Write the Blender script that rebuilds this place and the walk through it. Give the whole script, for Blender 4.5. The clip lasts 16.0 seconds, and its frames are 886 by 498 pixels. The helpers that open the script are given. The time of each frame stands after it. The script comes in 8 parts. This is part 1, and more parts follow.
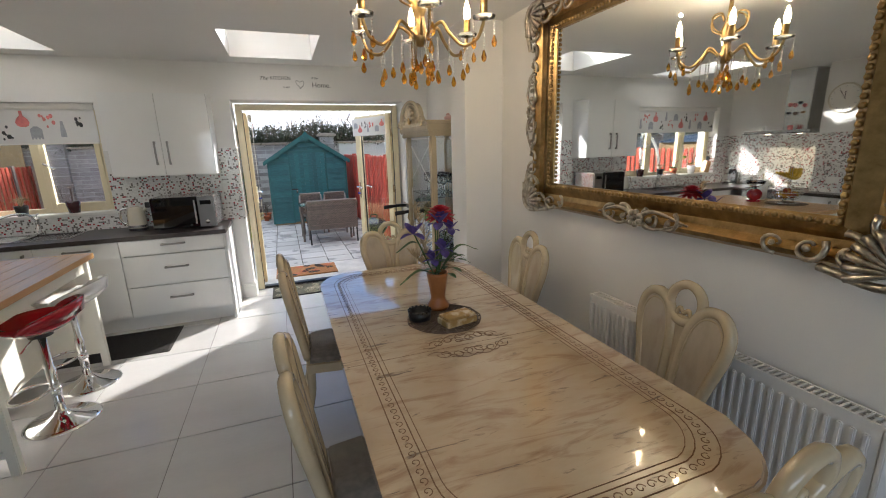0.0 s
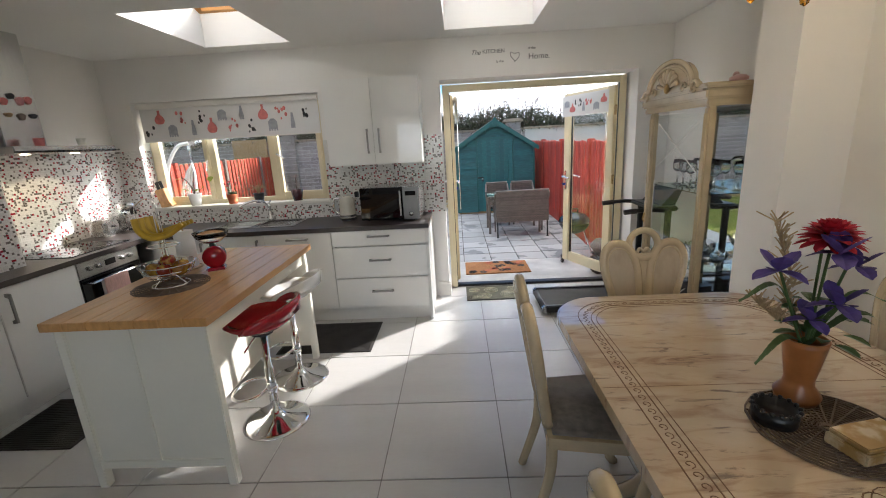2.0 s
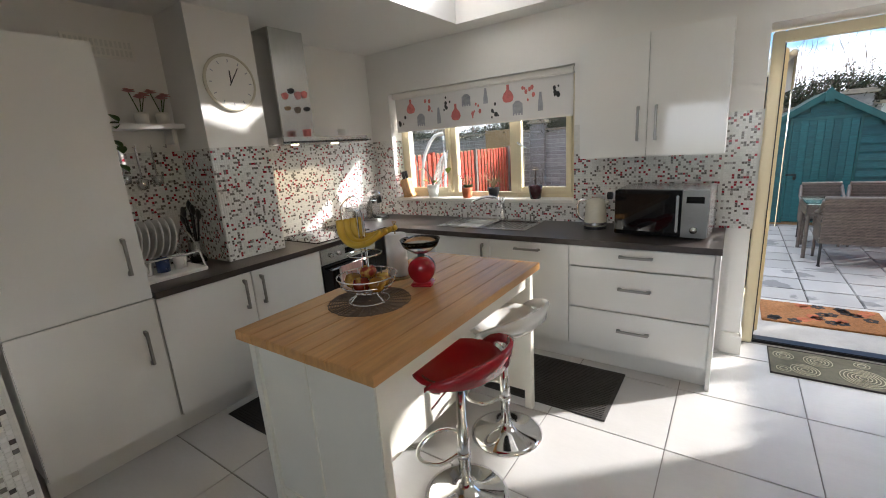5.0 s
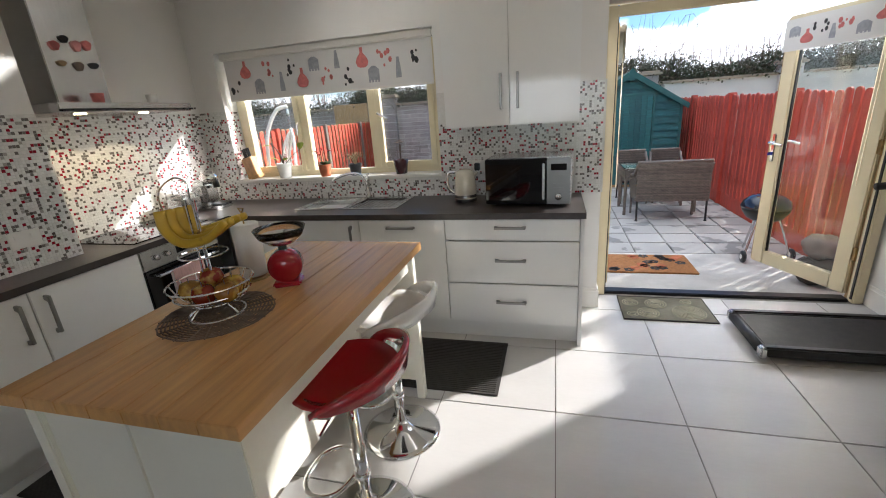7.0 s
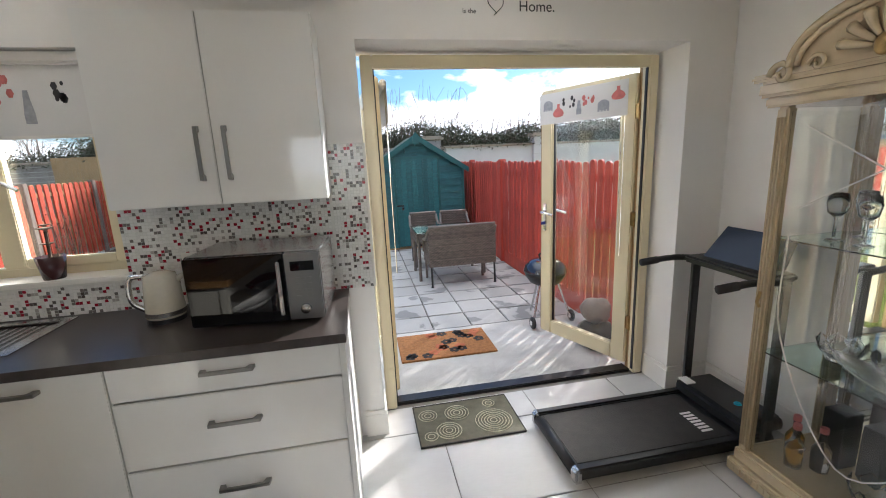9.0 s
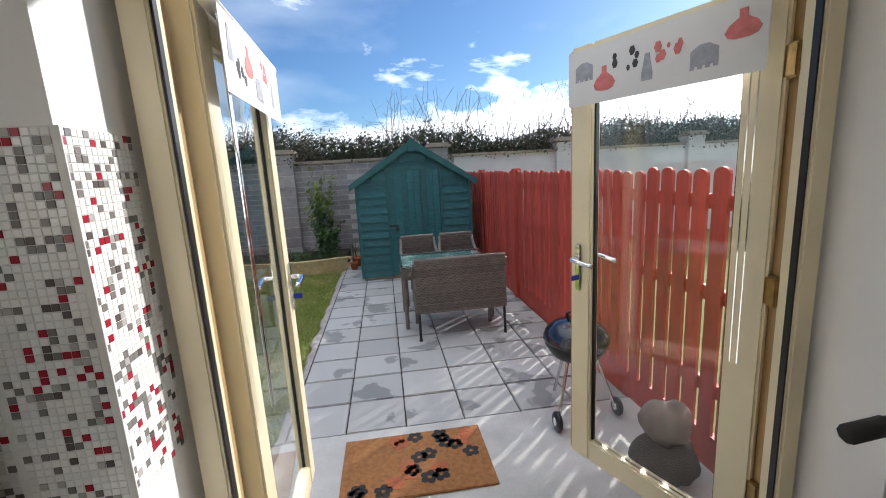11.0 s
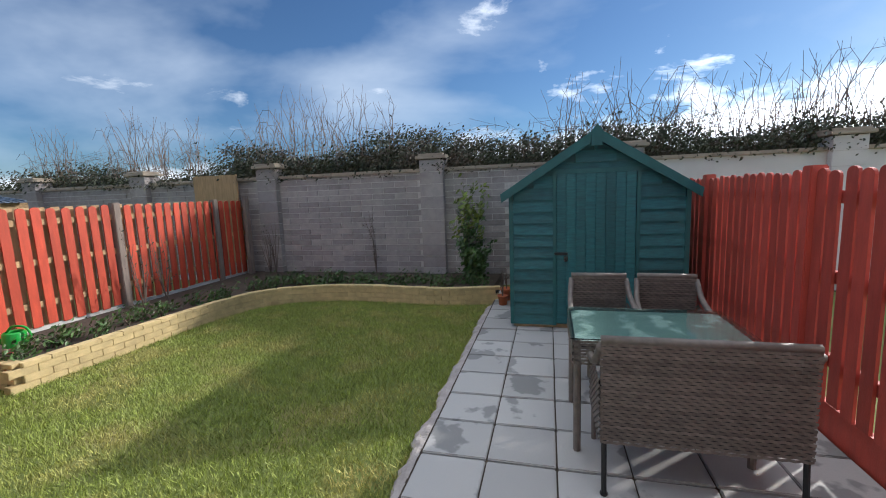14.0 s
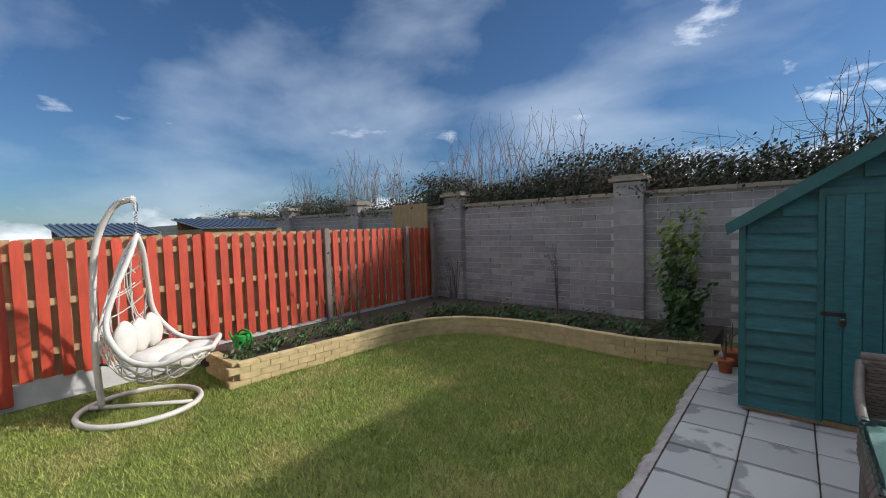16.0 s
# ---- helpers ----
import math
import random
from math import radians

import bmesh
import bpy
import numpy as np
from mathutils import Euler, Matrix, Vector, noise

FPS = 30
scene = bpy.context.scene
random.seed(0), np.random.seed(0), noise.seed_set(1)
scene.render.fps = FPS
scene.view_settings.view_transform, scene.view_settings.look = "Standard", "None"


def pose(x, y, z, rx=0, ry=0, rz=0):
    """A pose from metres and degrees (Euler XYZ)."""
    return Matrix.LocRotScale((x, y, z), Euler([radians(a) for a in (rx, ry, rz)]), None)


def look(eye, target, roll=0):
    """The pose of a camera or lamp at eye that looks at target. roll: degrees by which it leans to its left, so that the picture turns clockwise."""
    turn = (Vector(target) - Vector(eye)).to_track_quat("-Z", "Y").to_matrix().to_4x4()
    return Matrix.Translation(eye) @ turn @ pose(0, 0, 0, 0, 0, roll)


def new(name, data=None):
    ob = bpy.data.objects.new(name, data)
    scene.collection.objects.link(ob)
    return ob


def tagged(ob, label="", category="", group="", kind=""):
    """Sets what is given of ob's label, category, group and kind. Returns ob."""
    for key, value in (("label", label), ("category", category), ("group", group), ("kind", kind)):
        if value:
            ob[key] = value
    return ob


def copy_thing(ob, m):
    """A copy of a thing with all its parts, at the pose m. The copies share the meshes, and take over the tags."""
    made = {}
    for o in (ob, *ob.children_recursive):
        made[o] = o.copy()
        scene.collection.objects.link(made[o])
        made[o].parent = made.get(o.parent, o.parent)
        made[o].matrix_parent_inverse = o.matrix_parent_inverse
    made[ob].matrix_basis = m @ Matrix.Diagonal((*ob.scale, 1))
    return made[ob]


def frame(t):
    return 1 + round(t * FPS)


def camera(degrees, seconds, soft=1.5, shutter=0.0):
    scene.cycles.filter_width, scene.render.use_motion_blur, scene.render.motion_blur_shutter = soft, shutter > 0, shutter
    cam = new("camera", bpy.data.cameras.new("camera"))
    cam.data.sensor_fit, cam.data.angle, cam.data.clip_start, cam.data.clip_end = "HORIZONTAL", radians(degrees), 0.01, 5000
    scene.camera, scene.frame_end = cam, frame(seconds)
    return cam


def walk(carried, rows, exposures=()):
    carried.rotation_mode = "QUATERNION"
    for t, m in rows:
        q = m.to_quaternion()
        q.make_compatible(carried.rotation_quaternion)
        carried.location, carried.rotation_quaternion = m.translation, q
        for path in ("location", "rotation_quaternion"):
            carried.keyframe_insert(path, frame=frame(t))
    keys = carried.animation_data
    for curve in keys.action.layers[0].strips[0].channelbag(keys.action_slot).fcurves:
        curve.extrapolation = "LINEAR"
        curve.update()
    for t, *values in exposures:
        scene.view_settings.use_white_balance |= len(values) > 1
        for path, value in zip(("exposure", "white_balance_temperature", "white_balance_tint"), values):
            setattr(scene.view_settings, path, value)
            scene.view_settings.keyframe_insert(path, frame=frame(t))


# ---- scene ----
cam = camera(93.0, 16.0, soft=1.0)
EXPOSURES = [(t, stops, 6150, 10) for t, stops in ((0, 1.48), (4.5, 1.52), (7.5, 1.42), (9.0, 1.42), (11.0, 0.95), (12.0, 0.64), (13.5, 0.70), (15.0, 0.52), (16.0, 0.38))]
PATH = [
    (0, (0.015, -0.106, 1.604), (0.689, 1.717, 1.133), -1.6),
    (0.5, (-0.054, 0.084, 1.586), (0.538, 1.933, 1.107), -2.1),
    (1, (-0.192, 0.308, 1.599), (0.218, 2.204, 1.113), -2.4),
    (1.5, (-0.279, 0.512, 1.583), (-0.11, 2.442, 1.086), -3.0),
    (2, (-0.281, 0.735, 1.582), (-0.367, 2.671, 1.087), -3.2),
    (2.5, (-0.357, 0.924, 1.561), (-0.694, 2.832, 1.067), -3.4),
    (3, (-0.501, 1.121, 1.578), (-1.095, 2.967, 1.09), -3.6),
    (3.5, (-0.554, 1.259, 1.572), (-1.394, 3.013, 1.105), -3.7),
    (4, (-0.541, 1.427, 1.579), (-1.595, 3.068, 1.138), -3.7),
    (4.2, (-0.533, 1.474, 1.584), (-1.658, 3.07, 1.152), -3.6),
    (6.5, (-0.668, 1.685, 1.513), (-1.515, 3.393, 0.909), -4.2),
    (7, (-0.736, 1.784, 1.515), (-1.248, 3.617, 0.901), -4.2),
    (7.5, (-0.703, 1.988, 1.521), (-0.905, 3.893, 0.945), -3.8),
    (8, (-0.634, 2.184, 1.543), (-0.568, 4.116, 1.029), -3.2),
    (8.5, (-0.536, 2.442, 1.54), (-0.288, 4.374, 1.085), -2.9),
    (9, (-0.444, 2.72, 1.559), (-0.089, 4.643, 1.138), -2.6),
    (9.2, (-0.382, 2.833, 1.545), (-0.008, 4.755, 1.14), -2.6),
    (11.3, (0.167, 4.312, 1.542), (0.387, 6.266, 1.174), -2.9),
    (11.5, (0.173, 4.44, 1.538), (0.367, 6.397, 1.173), -2.6),
    (12, (0.158, 4.804, 1.532), (0.28, 6.768, 1.179), -2.1),
    (12.5, (0.174, 5.139, 1.538), (0.211, 7.11, 1.201), -1.7),
    (13, (0.195, 5.427, 1.51), (0.099, 7.399, 1.193), -1.9),
    (13.5, (0.11, 5.773, 1.451), (-0.161, 7.732, 1.154), -1.9),
    (14, (0.122, 6.017, 1.422), (-0.367, 7.938, 1.156), -2.2),
    (14.5, (0.117, 6.269, 1.433), (-0.59, 8.124, 1.196), -2.4),
    (15, (0.068, 6.489, 1.428), (-0.863, 8.25, 1.239), -2.3),
    (15.5, (0.024, 6.594, 1.431), (-1.103, 8.24, 1.289), -2.1),
    (16, (0.036, 6.647, 1.429), (-1.248, 8.176, 1.322), -1.8),
]
walk(cam, [(t, look(eye, target, roll)) for t, eye, target, roll in PATH], EXPOSURES)

# ---- world, sun and exposure ----
SUN_DIR = Vector((0.745, 0.667, 0.0)).normalized()
SUN_EL = radians(27)
world = bpy.data.worlds.new("sky")
scene.world = world
world.use_nodes = True
wn, wl = world.node_tree.nodes, world.node_tree.links
wn.clear()


def node(nodes, kind, **props):
    n = nodes.new(kind)
    for key, value in props.items():
        if key in ("op", "operation"):
            n.operation = value
        elif key == "blend":
            n.blend_type = value
        elif key == "dtype":
            n.data_type = value
        else:
            n.inputs[key].default_value = value
    return n


def build_sky():
    sky = wn.new("ShaderNodeTexSky")
    sky.sky_type = "NISHITA"
    sky.sun_disc = False
    sky.sun_elevation = SUN_EL
    sky.sun_rotation = math.atan2(SUN_DIR.x, SUN_DIR.y)
    sky.air_density, sky.dust_density, sky.ozone_density = 1.0, 0.5, 2.5
    tc = wn.new("ShaderNodeTexCoord")
    sep = wn.new("ShaderNodeSeparateXYZ")
    wl.new(tc.outputs["Generated"], sep.inputs[0])

    def m(op, a, b=None, c=None):
        n = wn.new("ShaderNodeMath")
        n.operation = op
        for i, v in enumerate((a, b, c)):
            if v is None:
                continue
            if isinstance(v, (int, float)):
                n.inputs[i].default_value = v
            else:
                wl.new(v, n.inputs[i])
        return n.outputs[0]

    def noise_of(scale, stretch, detail=6, rough=0.55, dist=0.0):
        mp = wn.new("ShaderNodeMapping")
        mp.inputs["Scale"].default_value = stretch
        wl.new(tc.outputs["Generated"], mp.inputs[0])
        n = wn.new("ShaderNodeTexNoise")
        n.inputs["Scale"].default_value = scale
        n.inputs["Detail"].default_value = detail
        n.inputs["Roughness"].default_value = rough
        n.inputs["Distortion"].default_value = dist
        wl.new(mp.outputs[0], n.inputs["Vector"])
        return n.outputs["Fac"]

    x, y, z = sep.outputs
    # a bank of bright cumulus low down, higher towards the sun
    puff = noise_of(5.0, (1, 1, 2.2))
    top = m("ADD", m("MULTIPLY", x, 0.10), 0.135)
    bank = m("ADD", m("SUBTRACT", top, z), m("MULTIPLY", m("SUBTRACT", puff, 0.5), 0.26))
    bank = m("MULTIPLY", bank, 22.0)
    bank_n = wn.new("ShaderNodeClamp")
    wl.new(bank, bank_n.inputs[0])
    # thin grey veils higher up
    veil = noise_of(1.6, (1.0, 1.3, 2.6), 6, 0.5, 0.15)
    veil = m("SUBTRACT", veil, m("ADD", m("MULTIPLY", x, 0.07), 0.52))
    # grey cloud thickened above the view, added to lift the shade
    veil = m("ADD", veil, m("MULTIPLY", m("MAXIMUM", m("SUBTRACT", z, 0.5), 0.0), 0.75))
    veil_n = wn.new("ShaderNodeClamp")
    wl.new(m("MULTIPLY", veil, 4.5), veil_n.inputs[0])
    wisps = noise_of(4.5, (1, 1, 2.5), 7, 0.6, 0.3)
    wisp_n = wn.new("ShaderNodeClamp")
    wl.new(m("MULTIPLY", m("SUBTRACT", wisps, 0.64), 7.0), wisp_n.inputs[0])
    bg = wn.new("ShaderNodeBackground")
    tint = wn.new("ShaderNodeMix")
    tint.data_type, tint.blend_type = "RGBA", "MULTIPLY"
    tint.inputs["Factor"].default_value = 1.0
    tint.inputs["B"].default_value = (0.70, 0.92, 1.15, 1)
    wl.new(sky.outputs[0], tint.inputs["A"])
    wl.new(tint.outputs["Result"], bg.inputs[0])
    bg.inputs[1].default_value = SKY
    grey = wn.new("ShaderNodeBackground")
    grey.inputs[0].default_value = (0.62, 0.70, 0.80, 1)
    grey.inputs[1].default_value = 0.85
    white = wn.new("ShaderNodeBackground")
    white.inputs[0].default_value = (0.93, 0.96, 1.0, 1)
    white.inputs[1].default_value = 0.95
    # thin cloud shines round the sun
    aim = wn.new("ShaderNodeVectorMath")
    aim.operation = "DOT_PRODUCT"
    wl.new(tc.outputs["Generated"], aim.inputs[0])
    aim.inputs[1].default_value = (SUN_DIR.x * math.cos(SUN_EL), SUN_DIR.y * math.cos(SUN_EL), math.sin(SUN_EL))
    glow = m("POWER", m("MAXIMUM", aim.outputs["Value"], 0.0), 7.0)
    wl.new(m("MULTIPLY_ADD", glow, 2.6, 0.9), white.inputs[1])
    # unseen bright sheet of cloud overhead, added as fill light
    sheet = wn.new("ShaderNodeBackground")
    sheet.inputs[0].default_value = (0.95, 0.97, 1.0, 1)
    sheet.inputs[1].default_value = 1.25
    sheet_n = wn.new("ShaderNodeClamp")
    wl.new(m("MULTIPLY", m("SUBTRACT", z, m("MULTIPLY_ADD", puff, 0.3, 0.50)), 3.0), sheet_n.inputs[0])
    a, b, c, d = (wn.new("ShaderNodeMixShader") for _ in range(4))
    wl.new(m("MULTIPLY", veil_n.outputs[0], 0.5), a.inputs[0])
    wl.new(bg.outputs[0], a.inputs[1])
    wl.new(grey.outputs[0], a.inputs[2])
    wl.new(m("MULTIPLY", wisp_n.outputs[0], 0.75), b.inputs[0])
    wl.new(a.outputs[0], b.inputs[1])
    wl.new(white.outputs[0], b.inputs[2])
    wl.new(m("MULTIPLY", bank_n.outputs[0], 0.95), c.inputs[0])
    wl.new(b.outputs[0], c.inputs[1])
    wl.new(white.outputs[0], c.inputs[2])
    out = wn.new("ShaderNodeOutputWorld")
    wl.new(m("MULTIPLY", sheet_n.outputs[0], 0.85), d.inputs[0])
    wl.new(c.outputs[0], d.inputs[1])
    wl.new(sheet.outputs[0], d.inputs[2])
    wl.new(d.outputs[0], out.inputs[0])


SKY = 0.054
build_sky()
sun_data = bpy.data.lights.new("sun", "SUN")
sun_data.energy, sun_data.angle, sun_data.color = 3.3, radians(1.6), (1.0, 0.94, 0.86)
sun = new("sun", sun_data)
sun_to = Vector((SUN_DIR.x * math.cos(SUN_EL), SUN_DIR.y * math.cos(SUN_EL), math.sin(SUN_EL)))
sun.matrix_world = look(sun_to * 30, (0, 0, 0))

# ---- materials ----


def mat(name, col, rough=0.5, metal=0.0, var=0.12, scale=6.0, bump=0.0, bscale=60.0, fine=0.06, random_piece=0.0, stretch=(1, 1, 1), col2=None, mixlo=0.4, mixhi=0.6, coat=0.0, sheen=0.0, rvar=0.1, island=False):
    """Principled surface: colour varied by two noises, roughness varied, fine relief."""
    m = bpy.data.materials.new(name)
    m.use_nodes = True
    n, l = m.node_tree.nodes, m.node_tree.links
    p = n["Principled BSDF"]
    p.inputs["Metallic"].default_value = metal
    if coat:
        p.inputs["Coat Weight"].default_value = coat
        p.inputs["Coat Roughness"].default_value = 0.06
    if sheen:
        p.inputs["Sheen Weight"].default_value = sheen
    tc = n.new("ShaderNodeTexCoord")
    mp = n.new("ShaderNodeMapping")
    mp.inputs["Scale"].default_value = stretch
    info = n.new("ShaderNodeObjectInfo")
    add = n.new("ShaderNodeVectorMath")
    add.operation = "MULTIPLY_ADD"
    add.inputs[1].default_value = (7.3, 3.1, 5.7)
    l.new(info.outputs["Random"], add.inputs[0])
    l.new(tc.outputs["Object"], add.inputs[2])
    l.new(add.outputs[0], mp.inputs[0])

    def tex(sc, det):
        t = n.new("ShaderNodeTexNoise")
        t.inputs["Scale"].default_value = sc
        t.inputs["Detail"].default_value = det
        l.new(mp.outputs[0], t.inputs["Vector"])
        return t.outputs["Fac"]

    big, small = tex(scale, 4), tex(bscale, 3)
    ramp = n.new("ShaderNodeMapRange")
    ramp.inputs["From Min"].default_value, ramp.inputs["From Max"].default_value = (mixlo, mixhi) if col2 else (0.25, 0.75)
    l.new(big, ramp.inputs["Value"])
    mix = n.new("ShaderNodeMix")
    mix.data_type = "RGBA"
    mix.inputs["A"].default_value = (*[max(0, c * (1 - var)) for c in col], 1)
    mix.inputs["B"].default_value = (*(col2 if col2 else [min(1, c * (1 + var)) for c in col]), 1)
    l.new(ramp.outputs[0], mix.inputs["Factor"])
    hsv = n.new("ShaderNodeHueSaturation")
    l.new(mix.outputs["Result"], hsv.inputs["Color"])
    val = n.new("ShaderNodeMath")
    val.operation = "MULTIPLY_ADD"
    l.new(small, val.inputs[0])
    val.inputs[1].default_value = fine * 2
    val.inputs[2].default_value = 1 - fine
    if random_piece:
        v2 = n.new("ShaderNodeMath")
        v2.operation = "MULTIPLY_ADD"
        if island:
            geo = n.new("ShaderNodeNewGeometry")
            l.new(geo.outputs["Random Per Island"], v2.inputs[0])
        else:
            l.new(info.outputs["Random"], v2.inputs[0])
        v2.inputs[1].default_value = 2 * random_piece
        l.new(val.outputs[0], v2.inputs[2])
        v3 = n.new("ShaderNodeMath")
        v3.operation = "SUBTRACT"
        v3.inputs[1].default_value = random_piece
        l.new(v2.outputs[0], v3.inputs[0])
        l.new(v3.outputs[0], hsv.inputs["Value"])
    else:
        l.new(val.outputs[0], hsv.inputs["Value"])
    l.new(hsv.outputs[0], p.inputs["Base Color"])
    rr = n.new("ShaderNodeMapRange")
    rr.inputs["To Min"].default_value, rr.inputs["To Max"].default_value = max(0.02, rough - rvar * rough), min(1, rough + rvar * rough)
    l.new(big, rr.inputs["Value"])
    l.new(rr.outputs[0], p.inputs["Roughness"])
    if bump:
        b = n.new("ShaderNodeBump")
        b.inputs["Strength"].default_value = min(1.0, bump)
        b.inputs["Distance"].default_value = 0.004
        l.new(small, b.inputs["Height"])
        l.new(b.outputs[0], p.inputs["Normal"])
    return m


def glass_mat(name, tint=(0.97, 0.99, 0.98), rough=0.0, ior=1.45):
    m = bpy.data.materials.new(name)
    m.use_nodes = True
    p = m.node_tree.nodes["Principled BSDF"]
    p.inputs["Base Color"].default_value = (*tint, 1)
    p.inputs["Roughness"].default_value = rough
    p.inputs["IOR"].default_value = ior
    p.inputs["Transmission Weight"].default_value = 1.0
    return m


def emit_mat(name, col, strength):
    m = bpy.data.materials.new(name)
    m.use_nodes = True
    p = m.node_tree.nodes["Principled BSDF"]
    p.inputs["Base Color"].default_value = (*col, 1)
    p.inputs["Emission Color"].default_value = (*col, 1)
    p.inputs["Emission Strength"].default_value = strength
    return m


def mosaic_mat(name, island):
    """Small glazed tiles: mostly white, some grey, some maroon, chosen piece by piece."""
    m = bpy.data.materials.new(name)
    m.use_nodes = True
    n, l = m.node_tree.nodes, m.node_tree.links
    p = n["Principled BSDF"]
    src = n.new("ShaderNodeNewGeometry").outputs["Random Per Island"] if island else n.new("ShaderNodeObjectInfo").outputs["Random"]
    r = n.new("ShaderNodeValToRGB")
    r.color_ramp.interpolation = "CONSTANT"
    e = r.color_ramp.elements
    e[0].position, e[0].color = 0.0, (0.80, 0.79, 0.77, 1)
    e[1].position, e[1].color = 0.40, (0.74, 0.73, 0.71, 1)
    for pos, c in ((0.715, (0.42, 0.40, 0.38, 1)), (0.76, (0.20, 0.185, 0.175, 1)), (0.88, (0.11, 0.095, 0.09, 1)), (0.92, (0.33, 0.022, 0.04, 1))):
        x = e.new(pos)
        x.color = c
    l.new(src, r.inputs[0])
    l.new(r.outputs[0], p.inputs["Base Color"])
    p.inputs["Roughness"].default_value = 0.13
    return m


def marble_mat(name):
    """Polished cream onyx print: soft drifts, slanting brown veins and a few grey flecks under clear lacquer."""
    m = bpy.data.materials.new(name)
    m.use_nodes = True
    n, l = m.node_tree.nodes, m.node_tree.links
    p = n["Principled BSDF"]
    tc = n.new("ShaderNodeTexCoord")

    def field(rot, stretch, scale, detail, dist, lo, hi):
        mp = n.new("ShaderNodeMapping")
        mp.inputs["Rotation"].default_value = (0, 0, radians(rot))
        mp.inputs["Scale"].default_value = stretch
        l.new(tc.outputs["Object"], mp.inputs[0])
        t = n.new("ShaderNodeTexNoise")
        t.inputs["Scale"].default_value, t.inputs["Detail"].default_value, t.inputs["Distortion"].default_value = scale, detail, dist
        t.inputs["Roughness"].default_value = 0.62
        l.new(mp.outputs[0], t.inputs["Vector"])
        r = n.new("ShaderNodeMapRange")
        r.inputs["From Min"].default_value, r.inputs["From Max"].default_value = lo, hi
        l.new(t.outputs["Fac"], r.inputs["Value"])
        return r.outputs[0]

    col = None
    for fac, c, amount in ((field(28, (1, 2.4, 1), 2.6, 5, 0.6, 0.35, 0.7), (0.66, 0.545, 0.40), 0.8), (field(30, (0.8, 3.4, 1), 4.2, 9, 1.1, 0.51, 0.68), (0.33, 0.20, 0.125), 0.8), (field(26, (0.9, 4.5, 1), 7.0, 9, 0.8, 0.60, 0.68), (0.17, 0.125, 0.10), 0.8)):
        mix = n.new("ShaderNodeMix")
        mix.data_type = "RGBA"
        k = n.new("ShaderNodeMath")
        k.operation = "MULTIPLY"
        k.inputs[1].default_value = amount
        l.new(fac, k.inputs[0])
        l.new(k.outputs[0], mix.inputs["Factor"])
        if col is None:
            mix.inputs["A"].default_value = (0.54, 0.41, 0.275, 1)
        else:
            l.new(col, mix.inputs["A"])
        mix.inputs["B"].default_value = (*c, 1)
        col = mix.outputs["Result"]
    l.new(col, p.inputs["Base Color"])
    p.inputs["Roughness"].default_value = 0.12
    p.inputs["Coat Weight"].default_value = 1.0
    p.inputs["Coat IOR"].default_value = 1.6
    p.inputs["Coat Roughness"].default_value = 0.015
    return m


WHITE_WALL = mat("wall paint", (0.79, 0.775, 0.755), 0.75, var=0.03, scale=1.3, bump=0.12, bscale=220, fine=0.02)
CEIL = mat("ceiling paint", (0.82, 0.81, 0.79), 0.8, var=0.02, scale=1.1, bump=0.08, bscale=200, fine=0.015)
TRIM = mat("white satin trim", (0.80, 0.78, 0.74), 0.35, var=0.03, scale=3, bump=0.03, bscale=120, fine=0.02)
GLOSS = mat("white gloss door", (0.84, 0.84, 0.83), 0.07, var=0.015, scale=2, fine=0.01, coat=0.4)
CARC = mat("white cabinet board", (0.76, 0.76, 0.75), 0.4, var=0.02, scale=3, fine=0.02)
WORKTOP = mat("dark worktop", (0.050, 0.040, 0.037), 0.30, var=0.3, scale=18, bump=0.08, bscale=300, fine=0.2, stretch=(1, 0.2, 1))
STEEL = mat("brushed steel", (0.60, 0.60, 0.59), 0.25, 1.0, var=0.05, scale=5, bump=0.03, bscale=250, stretch=(1, 12, 1))
CHROME = mat("chrome", (0.82, 0.82, 0.82), 0.05, 1.0, var=0.02, fine=0.01)
CREAM_PVC = mat("cream upvc", (0.76, 0.67, 0.46), 0.32, var=0.03, scale=4, bump=0.02, bscale=90, fine=0.02)
GOLD_PVC = mat("golden wood upvc", (0.42, 0.27, 0.12), 0.4, var=0.15, scale=6, stretch=(6, 6, 0.5), fine=0.06)
HANDLE = mat("dull steel handle", (0.30, 0.295, 0.285), 0.30, 1.0, var=0.08, scale=9, bump=0.03, bscale=250)
FLOOR_T = mat("pale grey porcelain", (0.55, 0.54, 0.53), 0.20, var=0.05, scale=2.4, bump=0.03, bscale=40, fine=0.035, random_piece=0.03, stretch=(0.6, 2.0, 1), rvar=0.25)
GROUT = mat("grey grout", (0.20, 0.185, 0.175), 0.9, var=0.15, scale=20)
MOSAIC = mosaic_mat("mosaic stuff", True)
MOSAIC_P = mosaic_mat("mosaic piece", False)
GROUT_W = mat("white grout", (0.70, 0.69, 0.66), 0.85, var=0.05, scale=30)
OAK = mat("oiled oak", (0.50, 0.27, 0.095), 0.30, var=0.22, scale=5, bump=0.08, bscale=90, fine=0.08, stretch=(9, 0.5, 4), random_piece=0.05)
IVORY = mat("ivory painted wood", (0.74, 0.72, 0.64), 0.4, var=0.03, scale=4, fine=0.02)
CREAM_LAC = mat("cream lacquered wood", (0.56, 0.455, 0.30), 0.16, var=0.09, scale=9, bump=0.02, bscale=90, fine=0.04, coat=0.5)
MARBLE = marble_mat("cream onyx lacquer")
